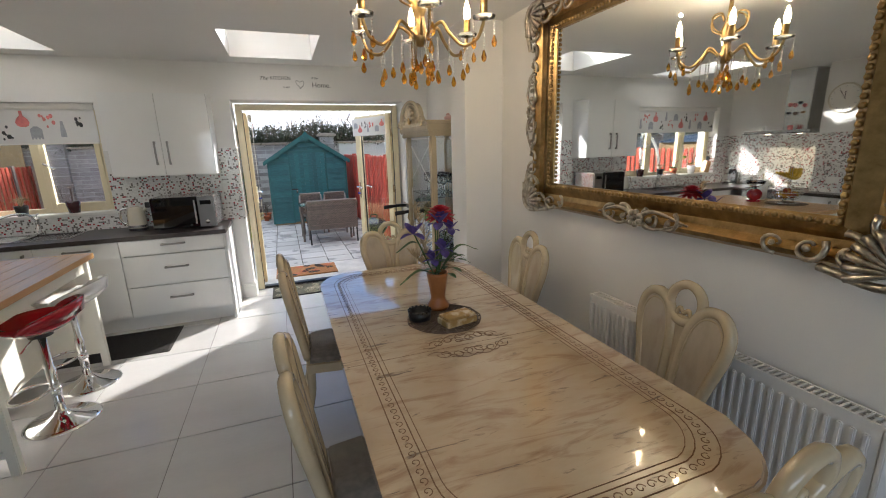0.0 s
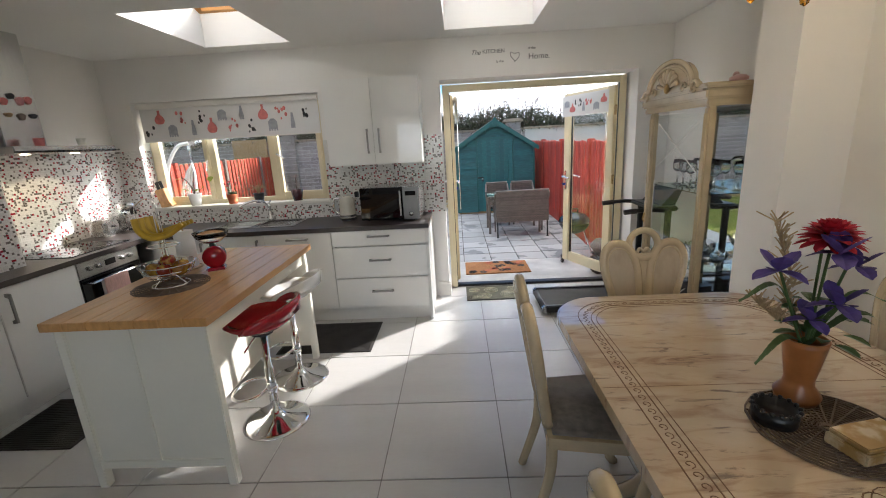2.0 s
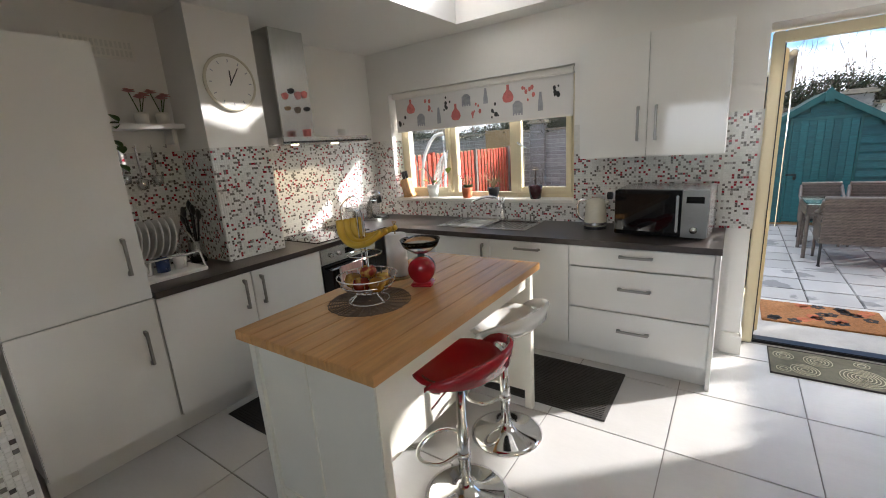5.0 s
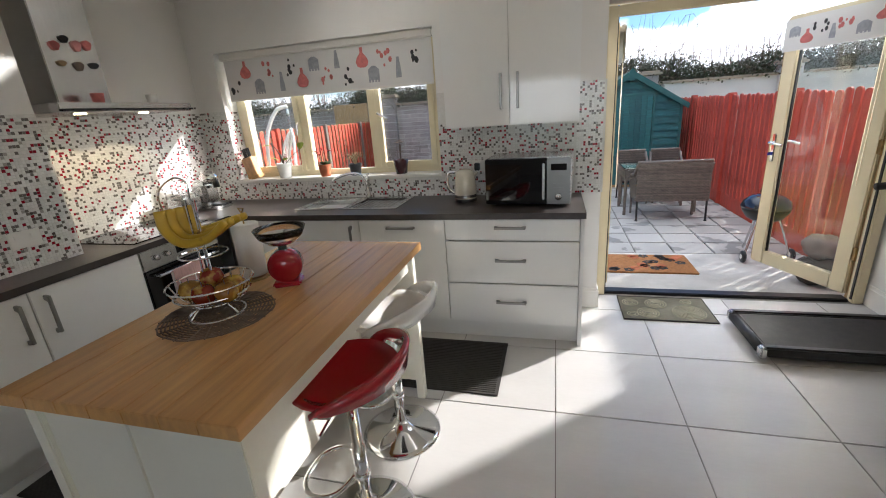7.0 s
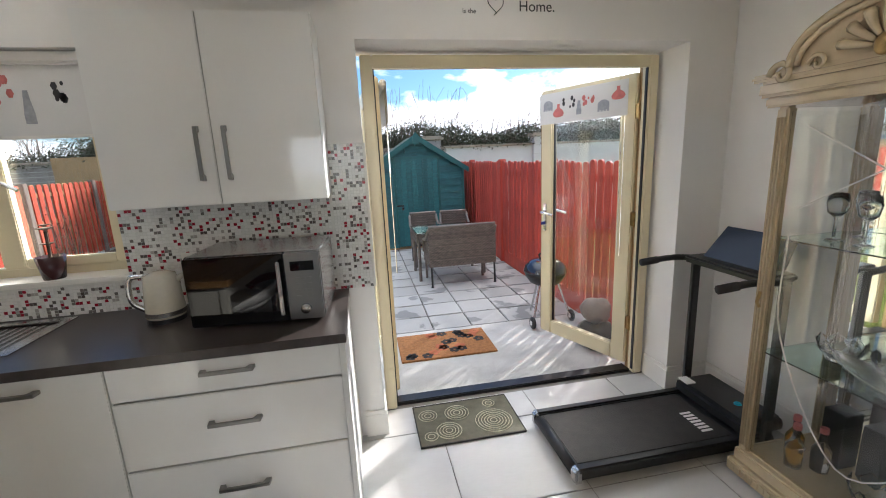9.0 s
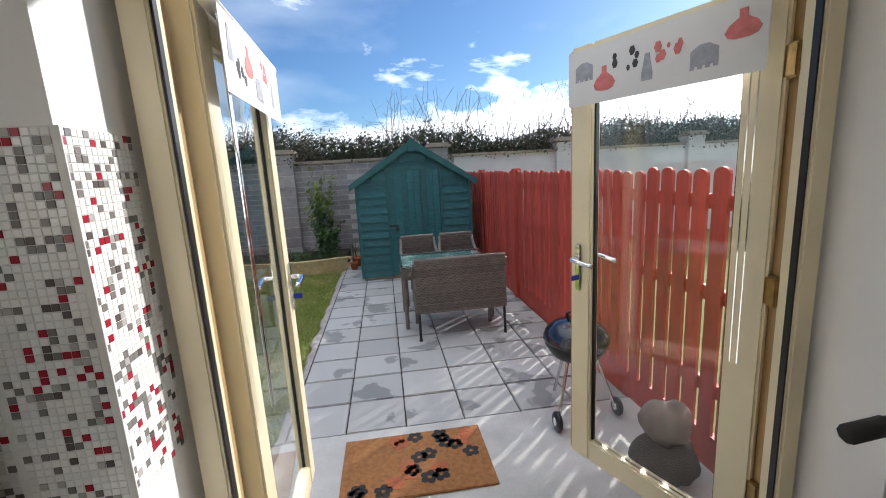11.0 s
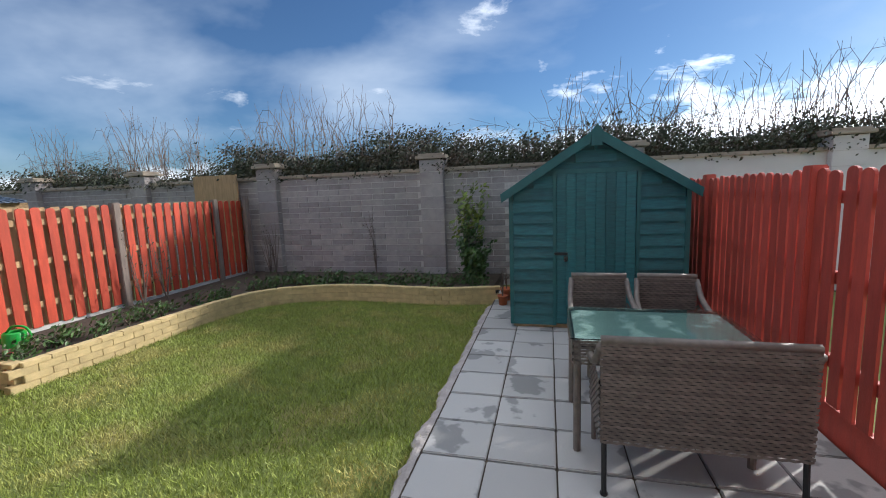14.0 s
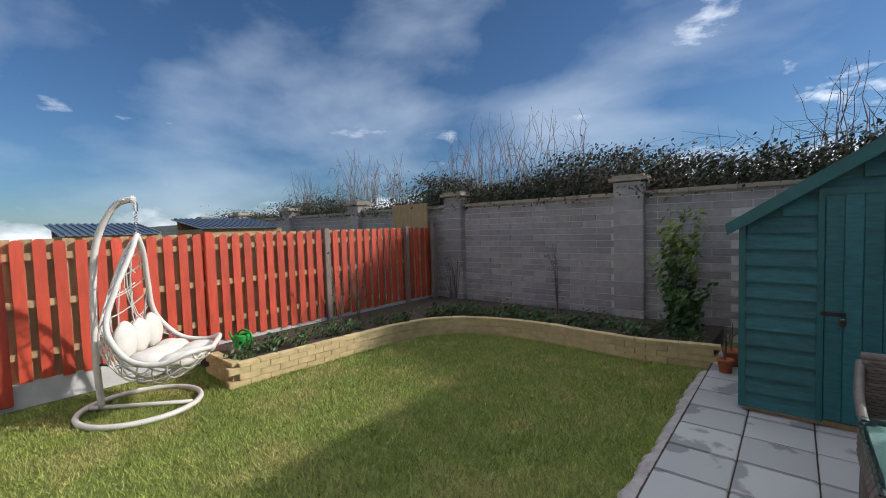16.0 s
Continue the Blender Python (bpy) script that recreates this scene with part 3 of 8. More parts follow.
def print_motifs(th, x0, x1, z0, z1, y, seed, face=-1):
    """Kitchen motifs printed on a blind: bottles, jugs, whisks and sprigs, 1 mm proud of the cloth."""
    rnd = random.Random(seed)
    x, k = x0 + 0.07, seed
    M = Matrix(((1, 0, 0, 0), (0, 0, 1, y), (0, 1, 0, 0), (0, 0, 0, 1)))
    e0, e1 = (-0.0015, -0.0003) if face < 0 else (0.0003, 0.0015)
    while x < x1 - 0.05:
        h = min(0.15, (z1 - z0) * 0.5)
        z = z0 + (z1 - z0) * (0.46 if k % 2 else 0.10) + rnd.uniform(-.01, .02)
        h = min(h, z1 - z - 0.01)
        kind = k % 5
        bm = bm_new()
        if kind in (0, 3):
            prof = [(0, .06), (.02, .3), (.05, .5), (.055, .28), (.05, .1), (.03, 0)] if kind == 0 else [(.03, 0), (.05, .25), (.045, .55), (.02, .75), (.018, 1)]
            prof = [(.012, 1), (.012, .72), (.04, .5), (.052, .28), (.042, .08), (.02, 0)] if kind == 0 else [(.010, 1), (.014, .7), (.022, .3), (.022, 0)]
            pts = [(x + a, z + b * h) for a, b in prof] + [(x - a, z + b * h) for a, b in prof[::-1]]
            prism(bm, pts, e0, e1, M)
            part("motif", bm, PR_RED if kind == 0 else PR_GREY, th)
        elif kind == 1:
            comb = []
            for i in range(4):
                a = x - .045 + i * .025
                comb += [(a, z), (a + .015, z), (a + .015, z + h * .1), (a + .025, z + h * .1)]
            comb = comb[:-1] + [(x + .045, z + h * .62), (x + .015, z + h * .8), (x - .015, z + h * .8), (x - .045, z + h * .62)]
            prism(bm, comb, e0, e1, M)
            part("motif", bm, PR_GREY, th)
        else:
            for i in range(7):
                a, b = x + rnd.uniform(-.05, .05), z + rnd.uniform(0, h * .8)
                s = rnd.uniform(.007, .016)
                prism(bm, [(a + s * math.cos(q), b + 1.4 * s * math.sin(q)) for q in (0, 1, 2.1, 3.1, 4.2, 5.2)], e0, e1, M)
                part("sprig", bm, PR_RED if kind == 2 else PR_DK, th)
                bm = bm_new()
            bm.free()
        x += rnd.uniform(.085, .12)
        k += 1


def leaf(m, sign, label):
    """One glazed door leaf; local x runs from the hinge outwards, inside face towards -y."""
    th = thing("glazed_door", m, label, "door", "double doors", "structure")
    w, h, s = 0.82, 2.04, 0.115
    z0 = 0.035
    part("stile", bx(0, s, -.035, .035, z0, h, .008), CREAM_PVC, th)
    part("stile", bx(w - s, w, -.035, .035, z0, h, .008), CREAM_PVC, th)
    part("top_rail", bx(s, w - s, -.033, .033, h - s, h, .008), CREAM_PVC, th)
    part("bottom_rail", bx(s, w - s, -.033, .033, z0, z0 + s, .008), CREAM_PVC, th)
    part("edge_strip", bx(w, w + .012, -.02, .035, z0 + .01, h - .01), GOLD_PVC, th)
    for x0, x1, a, b in ((s, s + .008, z0 + s, h - s), (w - s - .008, w - s, z0 + s, h - s)):
        part("glazing_gasket", bx(x0, x1, -.014, .014, a, b), BLACK, th)
    g = part("pane", bx(s, w - s, -.008, .008, z0 + s, h - s), PANE, th)
    g.visible_shadow = False
    for f in (-1, 1):
        hp = part("handle_plate", bx(w - .068, w - .034, *sorted((f * .0351, f * .047)), .93, 1.16, .006), CHROME, th)
        part("lever", tb(spline([(w - .05, f * .04, 1.09), (w - .05, f * .085, 1.09), (w - .08, f * .095, 1.088), (w - .17, f * .088, 1.075)], 5), .011), CHROME, hp, smooth=True)
    part("key", bx(w - .055, w - .047, -.085, -.047, .985, 1.01, .002), mat("blue key cap", (.02, .04, .35), .4), th, "blue-capped key in the lock")
    # roller blind on the inside face
    bl = part("blind_roll", lathe(bm_new(), [(.0, 0), (.022, 0), (.022, w - .03), (0, w - .03)], 14), BLINDF, th, "white roller blind tube", smooth=True)
    bl.matrix_local = Matrix.Translation((.015, -.062, h - .035)) @ Matrix.Rotation(radians(90), 4, "Y")
    part("blind_cloth", bx(.03, w - .03, -.083, -.081, h - .26, h - .035), BLINDF, th, "white blind cloth with kitchen motifs")
    print_motifs(th, .03, w - .03, h - .25, h - .06, -.083, 3 if sign > 0 else 5)
    bm = bm_new()
    for dx in (0.0, .022):
        tube(bm, [(.05 + dx, -.075, h - .04 - i * .04) for i in range(30)], .0028, 5)
    part("bead_chain", bm, CHROME, th, "hanging bead chain")
    return th


ang = math.degrees(math.atan2(6.08 - 5.28, 1.035 - 1.37))
leaf(Matrix.Translation((-0.335, 5.325, 0)) @ Matrix.Rotation(radians(92.5), 4, "Z"), 1, "cream glazed door leaf folded open outwards")


def flip_leaf():
    """The other leaf hangs on the other side, so it is built mirrored."""
    th = leaf(Matrix.Translation((1.365, 5.28, 0)) @ Matrix.Rotation(radians(ang), 4, "Z"), -1, "cream glazed door leaf standing open over the patio")
    for o in th.children_recursive:
        if o.type == "MESH" and o.parent is th:
            me = o.data
            if o.name.startswith("blind_roll"):
                o.matrix_local = Matrix.Diagonal((1, -1, 1, 1)) @ o.matrix_local @ Matrix.Diagonal((1, -1, 1, 1))
                continue
            me.transform(Matrix.Diagonal((1, -1, 1, 1)))
            me.flip_normals()
            for c in o.children:
                c.data.transform(Matrix.Diagonal((1, -1, 1, 1)))
                c.data.flip_normals()


flip_leaf()

# window
th = thing("window_1", pose(0, 0, 0), "cream three-light casement window over the sink", "window", kind="structure")
bars(th, WL_ + .005, WR_ - .005, WB + .005, WT - .005, 5.10, 5.17, 0.06, CREAM_PVC)
for x in (-2.80, -2.17):
    part("mullion", bx(x - .035, x + .035, 5.102, 5.168, WB + .065, WT - .065, .006), CREAM_PVC, th)
for a, b in ((WL_ + .065, -2.835), (-2.765, -2.205), (-2.135, WR_ - .065)):
    g = part("pane", bx(a, b, 5.13, 5.138, WB + .065, WT - .065), PANE, th)
    g.visible_shadow = False
for a, b in ((WL_ + .065, -2.835), (-2.135, WR_ - .065)):
    sash = part("sash", bx(a, a + .045, 5.085, 5.125, WB + .065, WT - .065, .005), CREAM_PVC, th)
    part("sash_stile", bx(b - .045, b, 5.085, 5.125, WB + .065, WT - .065, .005), CREAM_PVC, sash)
    part("sash_rail", bx(a + .045, b - .045, 5.087, 5.123, WB + .065, WB + .11, .005), CREAM_PVC, sash)
    part("sash_rail", bx(a + .045, b - .045, 5.087, 5.123, WT - .11, WT - .065, .005), CREAM_PVC, sash)
part("catch", tb([(-2.85, 5.08, 1.52), (-2.85, 5.06, 1.50), (-2.855, 5.055, 1.42)], .009), STEEL, th)
part("catch", tb([(-2.12, 5.08, 1.55), (-2.11, 5.055, 1.55), (-2.03, 5.05, 1.50)], .009), STEEL, th)
part("sill", bx(WL_ + .002, WR_ - .002, 4.93, 5.10, WB - .002, WB + .022, .006), TRIM, th, "white painted window sill")
th = thing("roller_blind", pose(0, 0, 0), "white roller blind printed with red and grey kitchenware", "blind")
part("cassette", bx(WL_ + .012, WR_ - .012, 4.985, 5.05, WT - .055, WT - .003, .01), TRIM, th)
part("cloth", bx(WL_ + .03, WR_ - .03, 5.02, 5.022, 1.74, WT - .05), BLINDF, th)
part("bottom_bar", bx(WL_ + .03, WR_ - .03, 5.014, 5.028, 1.728, 1.742, .003), TRIM, th)
print_motifs(th, WL_ + .04, WR_ - .04, 1.75, WT - .06, 5.02, 4)

# ---- kitchen run ----
KICK, TOPZ = 0.13, 0.90


def handle(parent, x, y, z, length, axis="x", out=(0, -1)):
    """Square bow handle; out is the way it stands off."""
    along = {"x": Vector((1, 0, 0)), "y": Vector((0, 1, 0)), "z": Vector((0, 0, 1))}[axis]
    off = Vector((out[0], out[1], 0))
    side = along.cross(off)
    m = Matrix((along, off, side)).transposed().to_4x4()
    m.translation = (x, y, z)
    n = length
    outline = [(0, 0), (.022, 0), (.030, .024), (n - .030, .024), (n - .022, 0), (n, 0), (n - .004, .034), (.004, .034)]
    bm = prism(bm_new(), outline, -.0075, .0075, m)
    bmesh.ops.bevel(bm, geom=bm.edges[:], offset=.0015, segments=1, affect="EDGES")
    return part("handle", bm, HANDLE, parent, "dull steel bow handle")


def unit_y(name, x0, x1, fronts, label, yf=4.345, z0=KICK, z1=TOPZ - .04, back=BY):
    """Cabinet against the garden wall; fronts: (z0, z1, handle kind)."""
    th = thing(name, pose(0, 0, 0), label, "cabinet", "kitchen cabinets")
    part("body", bx(x0 + .001, x1 - .001, yf + .10, back, z0, z1), CARC, th)
    for a, b in ((x0 + .001, x0 + .017), (x1 - .017, x1 - .001)):
        part("side_board", bx(a, b, yf + .026, yf + .099, z0, z1), CARC, th)
    for a, b, hk in fronts:
        d = part("door" if hk == "v" or hk == "t" else "drawer_front", bx(x0 + .003, x1 - .003, yf, yf + .019, a + .004, b - .005, .003), GLOSS, th)
        cx = (x0 + x1) / 2
        if hk == "h":
            handle(d, cx - .10, yf, b - .055 if b - a < .2 else (a + b) / 2 + .02, .20)
        elif hk == "t":
            handle(d, cx - .10, yf, b - .055, .20)
        elif hk == "v":
            handle(d, x1 - .06, yf, b - .24, .20, "z")
    return th


unit_y("drawer_unit", -1.43, -.585, [(.13, .42, "h"), (.42, .715, "h"), (.715, .86, "h")], "white gloss three-drawer base unit by the doors")
unit_y("base_cabinet", -2.04, -1.43, [(.13, .86, "t")], "white gloss base cabinet with a bar handle")
unit_y("base_cabinet", -2.55, -2.04, [(.13, .86, "v")], "white gloss sink base cabinet")
unit_y("base_cabinet", -3.08, -2.55, [(.13, .86, "v")], "white gloss sink base cabinet")
part_end = thing("end_panel", pose(0, 0, 0), "white end panel closing the base units", "panel")
part("board", bx(-.585, -.562, 4.335, BY, 0, TOPZ - .04), CARC, part_end)
plinth = thing("plinth", pose(0, 0, 0), "white plinth board under the sink run", "plinth")
part("board", bx(-3.08, -.587, 4.395, 4.41, 0, .128), CARC, plinth)

# wall cabinet
th = thing("wall_cabinet", pose(0, 0, 0), "white gloss double wall cupboard with steel handles", "cabinet", "kitchen cabinets")
part("body", bx(-1.45, -.595, 4.65, BY, 1.41, 2.16), CARC, th)
for a, b, hx in ((-1.448, -1.024, -1.075), (-1.020, -.597, -.97)):
    d = part("door", bx(a, b, 4.63, 4.649, 1.413, 2.157, .003), GLOSS, th)
    handle(d, hx, 4.63, 1.51, .22, "z")


def unit_x(y0, y1, label, hy=None, z0=KICK, z1=TOPZ - .04, xf=-3.10, hz=.62, name="base_cabinet", split=None):
    th = thing(name, pose(0, 0, 0), label, "cabinet", "kitchen cabinets")
    part("body", bx(LX, xf - .10, y0 + .001, y1 - .001, z0, z1), CARC, th)
    for a, b in ((y0 + .001, y0 + .017), (y1 - .017, y1 - .001)):
        part("side_board", bx(xf - .099, xf - .024, a, b, z0, z1), CARC, th)
    for a, b in ([(z0, z1)] if split is None else [(z0, split), (split, z1)]):
        d = part("door", bx(xf - .019, xf, y0 + .003, y1 - .003, a + .003, b - .003, .003), GLOSS, th)
        if hy is not None:
            zz = hz if split is None else (a + .15 if a >= split else b - .36)
            handle(d, xf, hy, zz, .20, "z", (1, 0))
    return th


unit_x(1.86, 2.46, "tall white gloss fridge housing with two doors", 2.38, KICK, 2.16, split=.87, name="tall_cabinet")
unit_x(2.465, 3.03, "white gloss base cabinet beside the fridge housing", 2.97)
unit_x(3.03, 3.595, "white gloss base cabinet beside the oven", 3.09)
plinth = thing("plinth", pose(0, 0, 0), "white plinth board under the hob run", "plinth")
part("board", bx(-3.18, -3.165, 1.86, 4.395, 0, .128), CARC, plinth)

# oven
th = thing("oven", pose(0, 0, 0), "built-in steel and black glass oven with a tea towel", "oven")
part("body", bx(LX + .05, -3.12, 3.60, 4.20, KICK, .855), CARC, th)
part("control_panel", bx(-3.12, -3.10, 3.60, 4.20, .735, .855, .004), STEEL, th)
part("display", bx(-3.10, -3.098, 3.85, 3.95, .775, .82), BLACK_GLASS, th)
for y in (3.70, 3.78, 4.02, 4.10):
    k = part("knob", lathe(bm_new(), [(.018, 0), (.016, .02), (0, .02)], 14), STEEL, th, smooth=True)
    k.matrix_local = Matrix.Translation((-3.10, y, .795)) @ Matrix.Rotation(radians(90), 4, "Y")
part("door_glass", bx(-3.12, -3.10, 3.603, 4.197, .16, .73, .004), BLACK_GLASS, th)
part("door_bar", tb([(-3.10, 3.66, .69), (-3.06, 3.66, .69), (-3.06, 4.14, .69), (-3.10, 4.14, .69)], .009), STEEL, th)
th = thing("tea_towel", pose(0, 0, 0), "pink striped tea towel hung over the oven rail", "towel")
part("cloth", bx(-3.048, -3.040, 3.74, 3.98, .47, .70, .003), mat("pink towel", (.62, .38, .34), .9, var=.15, scale=20, stretch=(1, 6, 1), bump=.4, bscale=200), th)
part("fold", bx(-3.083, -3.072, 3.75, 3.97, .52, .69, .003), mat("pale towel", (.68, .6, .55), .9, var=.1, scale=20), th)

# worktop
SX0, SX1, SY0, SY1 = -2.60, -1.83, 4.50, 4.88
wt = thing("worktop", pose(0, 0, 0), "dark brown laminate worktop running round the corner", "worktop")
for a in ((LX, -3.08, 2.465, BY), (-3.08, SX0, 4.325, BY), (SX1, -.555, 4.325, BY), (SX0, SX1, 4.325, SY0), (SX0, SX1, SY1, BY)):
    part("worktop_section", bx(*a, TOPZ - .038, TOPZ), WORKTOP, wt)

# sink
th = thing("sink", pose(0, 0, 0), "stainless steel sink with bowl and ribbed drainer", "sink")
bm = bm_new()
z = TOPZ + .006
box(bm, SX0 - .02, SX0 + .03, SY0 - .02, SY1 + .02, TOPZ + .001, z)
box(bm, -2.24, -2.19, SY0 - .02, SY1 + .02, TOPZ + .001, z)
box(bm, SX1 - .02, SX1 + .02, SY0 - .02, SY1 + .02, TOPZ + .001, z)
box(bm, SX0 + .03, -2.24, SY0 - .02, SY0 + .025, TOPZ + .001, z)
box(bm, SX0 + .03, -2.24, SY1 - .025, SY1 + .02, TOPZ + .001, z)
box(bm, -2.19, SX1 - .02, SY0 - .02, SY0 + .02, TOPZ + .001, z)
box(bm, -2.19, SX1 - .02, SY1 - .02, SY1 + .02, TOPZ + .001, z)
part("rim", bm, STEEL, th)
bm = bm_new()
box(bm, SX0 + .03, -2.24, SY0 + .025, SY1 - .025, .74, .75)
for a in ((SX0 + .022, SX0 + .03, SY0 + .02, SY1 - .02), (-2.24, -2.232, SY0 + .02, SY1 - .02), (SX0 + .03, -2.24, SY0 + .017, SY0 + .025), (SX0 + .03, -2.24, SY1 - .025, SY1 - .017)):
    box(bm, *a, .74, TOPZ + .004)
part("bowl", bm, STEEL, th)
bm = bm_new()
box(bm, -2.19, SX1 - .02, SY0 + .02, SY1 - .02, .885, .892)
for i in range(9):
    x = -2.17 + i * .036
    box(bm, x, x + .012, SY0 + .04, SY1 - .04, .892, .897)
part("drainer", bm, STEEL, th)
th = thing("mixer_tap", pose(-2.20, 4.91, TOPZ), "chrome mixer tap with a long swivel spout", "tap")
part("body", lathe(bm_new(), [(.026, 0), (.026, .02), (.018, .03), (.018, .13), (.022, .14), (.022, .17), (0, .175)], 14), CHROME, th, smooth=True)
part("spout", tb(spline([(0, 0, .12), (-.03, -.06, .20), (-.10, -.14, .215), (-.17, -.22, .19), (-.175, -.225, .17)], 6), .011), CHROME, th, smooth=True)
part("lever", tb([(0, 0, .17), (.02, -.03, .19), (.05, -.07, .205)], .007), CHROME, th, smooth=True)

# hob
th = thing("hob", pose(0, 0, 0), "black glass ceramic hob let into the worktop", "hob")
part("glass", bx(-3.64, -3.14, 3.62, 4.20, TOPZ, TOPZ + .007, .003), BLACK_GLASS, th)
for x, y, r in ((-3.5, 3.77, .09), (-3.5, 4.05, .075), (-3.27, 3.77, .075), (-3.27, 4.05, .09)):
    part("ring", tb(arc(x, y, r, 0, 350, 30, TOPZ + .0075), .0012, 4, True), STEEL, th)

# cooker hood
th = thing("cooker_hood", pose(0, 0, 0), "stainless steel chimney cooker hood with two lit lamps", "cooker hood")
part("chimney", bx(LX, -3.43, 3.67, 3.98, 1.71, CZ, .004), STEEL, th)
part("canopy", bx(LX, -3.20, 3.50, 4.36, 1.655, 1.705, .006), STEEL, th)
part("glass_visor", bx(-3.20, -3.17, 3.50, 4.36, 1.66, 1.672), CLEAR, th)
for y in (3.70, 4.10):
    part("lamp", bx(-3.36, -3.32, y - .02, y + .02, 1.650, 1.6545), LEDW, th, "lit spot lamp")
    lo = bpy.data.lights.new("hood spot", "SPOT")
    lo.energy, lo.color, lo.spot_size, lo.shadow_soft_size = 2.5, (1, .8, .5), radians(110), .02
    o = new("hood_spot", lo)
    o.matrix_world = look((-3.34, y, 1.64), (-3.5, y, .9))
for i, (y, zz, w, hh, m_) in enumerate(((3.74, 2.02, .05, .05, PR_RED), (3.80, 2.06, .045, .04, PR_DK), (3.86, 2.03, .05, .06, mat("pink enamel", (.6, .25, .25), .4)), (3.92, 2.04, .05, .055, PR_RED), (3.75, 1.93, .045, .03, TAN_W), (3.84, 1.92, .05, .05, POST_W), (3.93, 1.93, .05, .035, PR_DK))):
    fm = thing("fridge_magnet", pose(-3.43, y, zz), "small painted souvenir magnet on the hood", "magnet", "magnets on the hood")
    bm = bm_new()
    prism(bm, [(w / 2 * math.cos(a) * (1 + .2 * math.sin(3 * a)), hh / 2 * math.sin(a)) for a in [k * .52 for k in range(12)]], 0.0, .012, Matrix(((0, 0, 1, 0), (1, 0, 0, 0), (0, 1, 0, 0), (0, 0, 0, 1))))
    part("body", bm, m_, fm)
for y, zc, col, lab in ((3.82, 1.705, PR_RED, "small red pot on the hood canopy"), (4.18, 1.705, TRIM, "small white pot on the hood canopy")):
    fm = thing("small_pot", pose(-3.33, y, zc), lab, "pot")
    part("body", lathe(bm_new(), [(0, 0), (.028, 0), (.034, .06), (.03, .06), (.025, .01), (0, .01)], 14), col, fm, smooth=True)

# clock
th = thing("wall_clock", Matrix.Translation((-3.32, 3.245, 2.06)) @ Matrix.Rotation(radians(90), 4, "Y"), "round white wall clock with a thin silver rim", "clock")
part("dial", lathe(bm_new(), [(0, 0), (.165, 0), (.165, .018), (0, .018)], 40), TRIM, th)
part("rim", tb(arc(0, 0, .168, 0, 352, 44, .014), .010, 8, True), KETTLE_C, th, smooth=True)
part("hour_hand", bx(-.075, 0, -.004, .004, .020, .022), PR_DK, th)
hd = part("minute_hand", bx(-.11, .02, -.003, .003, .023, .025), PR_DK, th)
hd.rotation_euler = (0, 0, radians(-32))
for i in range(12):
    a = i * math.pi / 6
    bm = bm_new()
    box(bm, .125, .145, -.003, .003, .0185, .0195)
    o = part("hour_mark", bm, PR_GREY, th)
    o.rotation_euler = (0, 0, a)


# ---- mosaic splashback: joined small tiles on a white grout bed ----
PITCH = 0.0157


def mosaic(name, axis, at, sign, u0, u1, z0, z1, hole=None):
    """Sheet of small tiles on a wall plane; axis is the plane's normal."""
    t = PITCH * .5 - .0007
    vs, fs = [], []
    nu, nz = int((u1 - u0) / PITCH), int((z1 - z0) / PITCH)
    for i in range(nu):
        for k in range(nz):
            u, z = u0 + (i + .5) * PITCH, z0 + (k + .5) * PITCH
            if hole and any(h[0] - t < u < h[1] + t and h[2] - t < z < h[3] + t for h in hole):
                continue
            b = len(vs)
            for d, s in ((.003, t), (.005, t - .0006)):
                for du, dz in ((-s, -s), (s, -s), (s, s), (-s, s)):
                    q = (at + sign * d, u + du, z + dz) if axis == "x" else (u + du, at + sign * d, z + dz)
                    vs.append(q)
            fs += [(b + 4, b + 5, b + 6, b + 7)] + [(b + j, b + (j + 1) % 4, b + 4 + (j + 1) % 4, b + 4 + j) for j in range(4)]
    return vs, fs


def splash(sheets):
    vs, fs = [], []
    for s in sheets:
        v, f = mosaic("", *s)
        n = len(vs)
        vs += v
        fs += [tuple(i + n for i in q) for q in f]
    ob = from_arrays("mosaic_splashback", vs, fs, MOSAIC)
    tagged(ob, "white, grey and maroon glazed mosaic splashback tiles", "tiles", kind="stuff")


TT = 1.655
splash([
    ("x", LX, 1, 2.47, 3.03, TOPZ, TT), ("x", LX, 1, 3.46, BY, TOPZ, TT),
    ("x", -3.32, 1, 3.03, 3.46, TOPZ, TT), ("y", 3.03, -1, LX, -3.32, TOPZ, TT), ("y", 3.46, 1, LX, -3.32, TOPZ, TT),
    ("y", BY, -1, LX, WL_, TOPZ, TT), ("y", BY, -1, WL_, WR_, TOPZ, WB - .005), ("y", BY, -1, WR_, -.597, TOPZ, TT - .22), ("y", BY, -1, -.597, -.42, TOPZ, TT), ("x", DL, 1, BY, 5.17, TOPZ + 21 * PITCH, TT),
    ("x", WL_, 1, BY, 5.10, WB + .03, TT),
    ("x", -2.16, 1, 1.60, 1.735, 0.0, 1.35),
])
grout = bm_new()
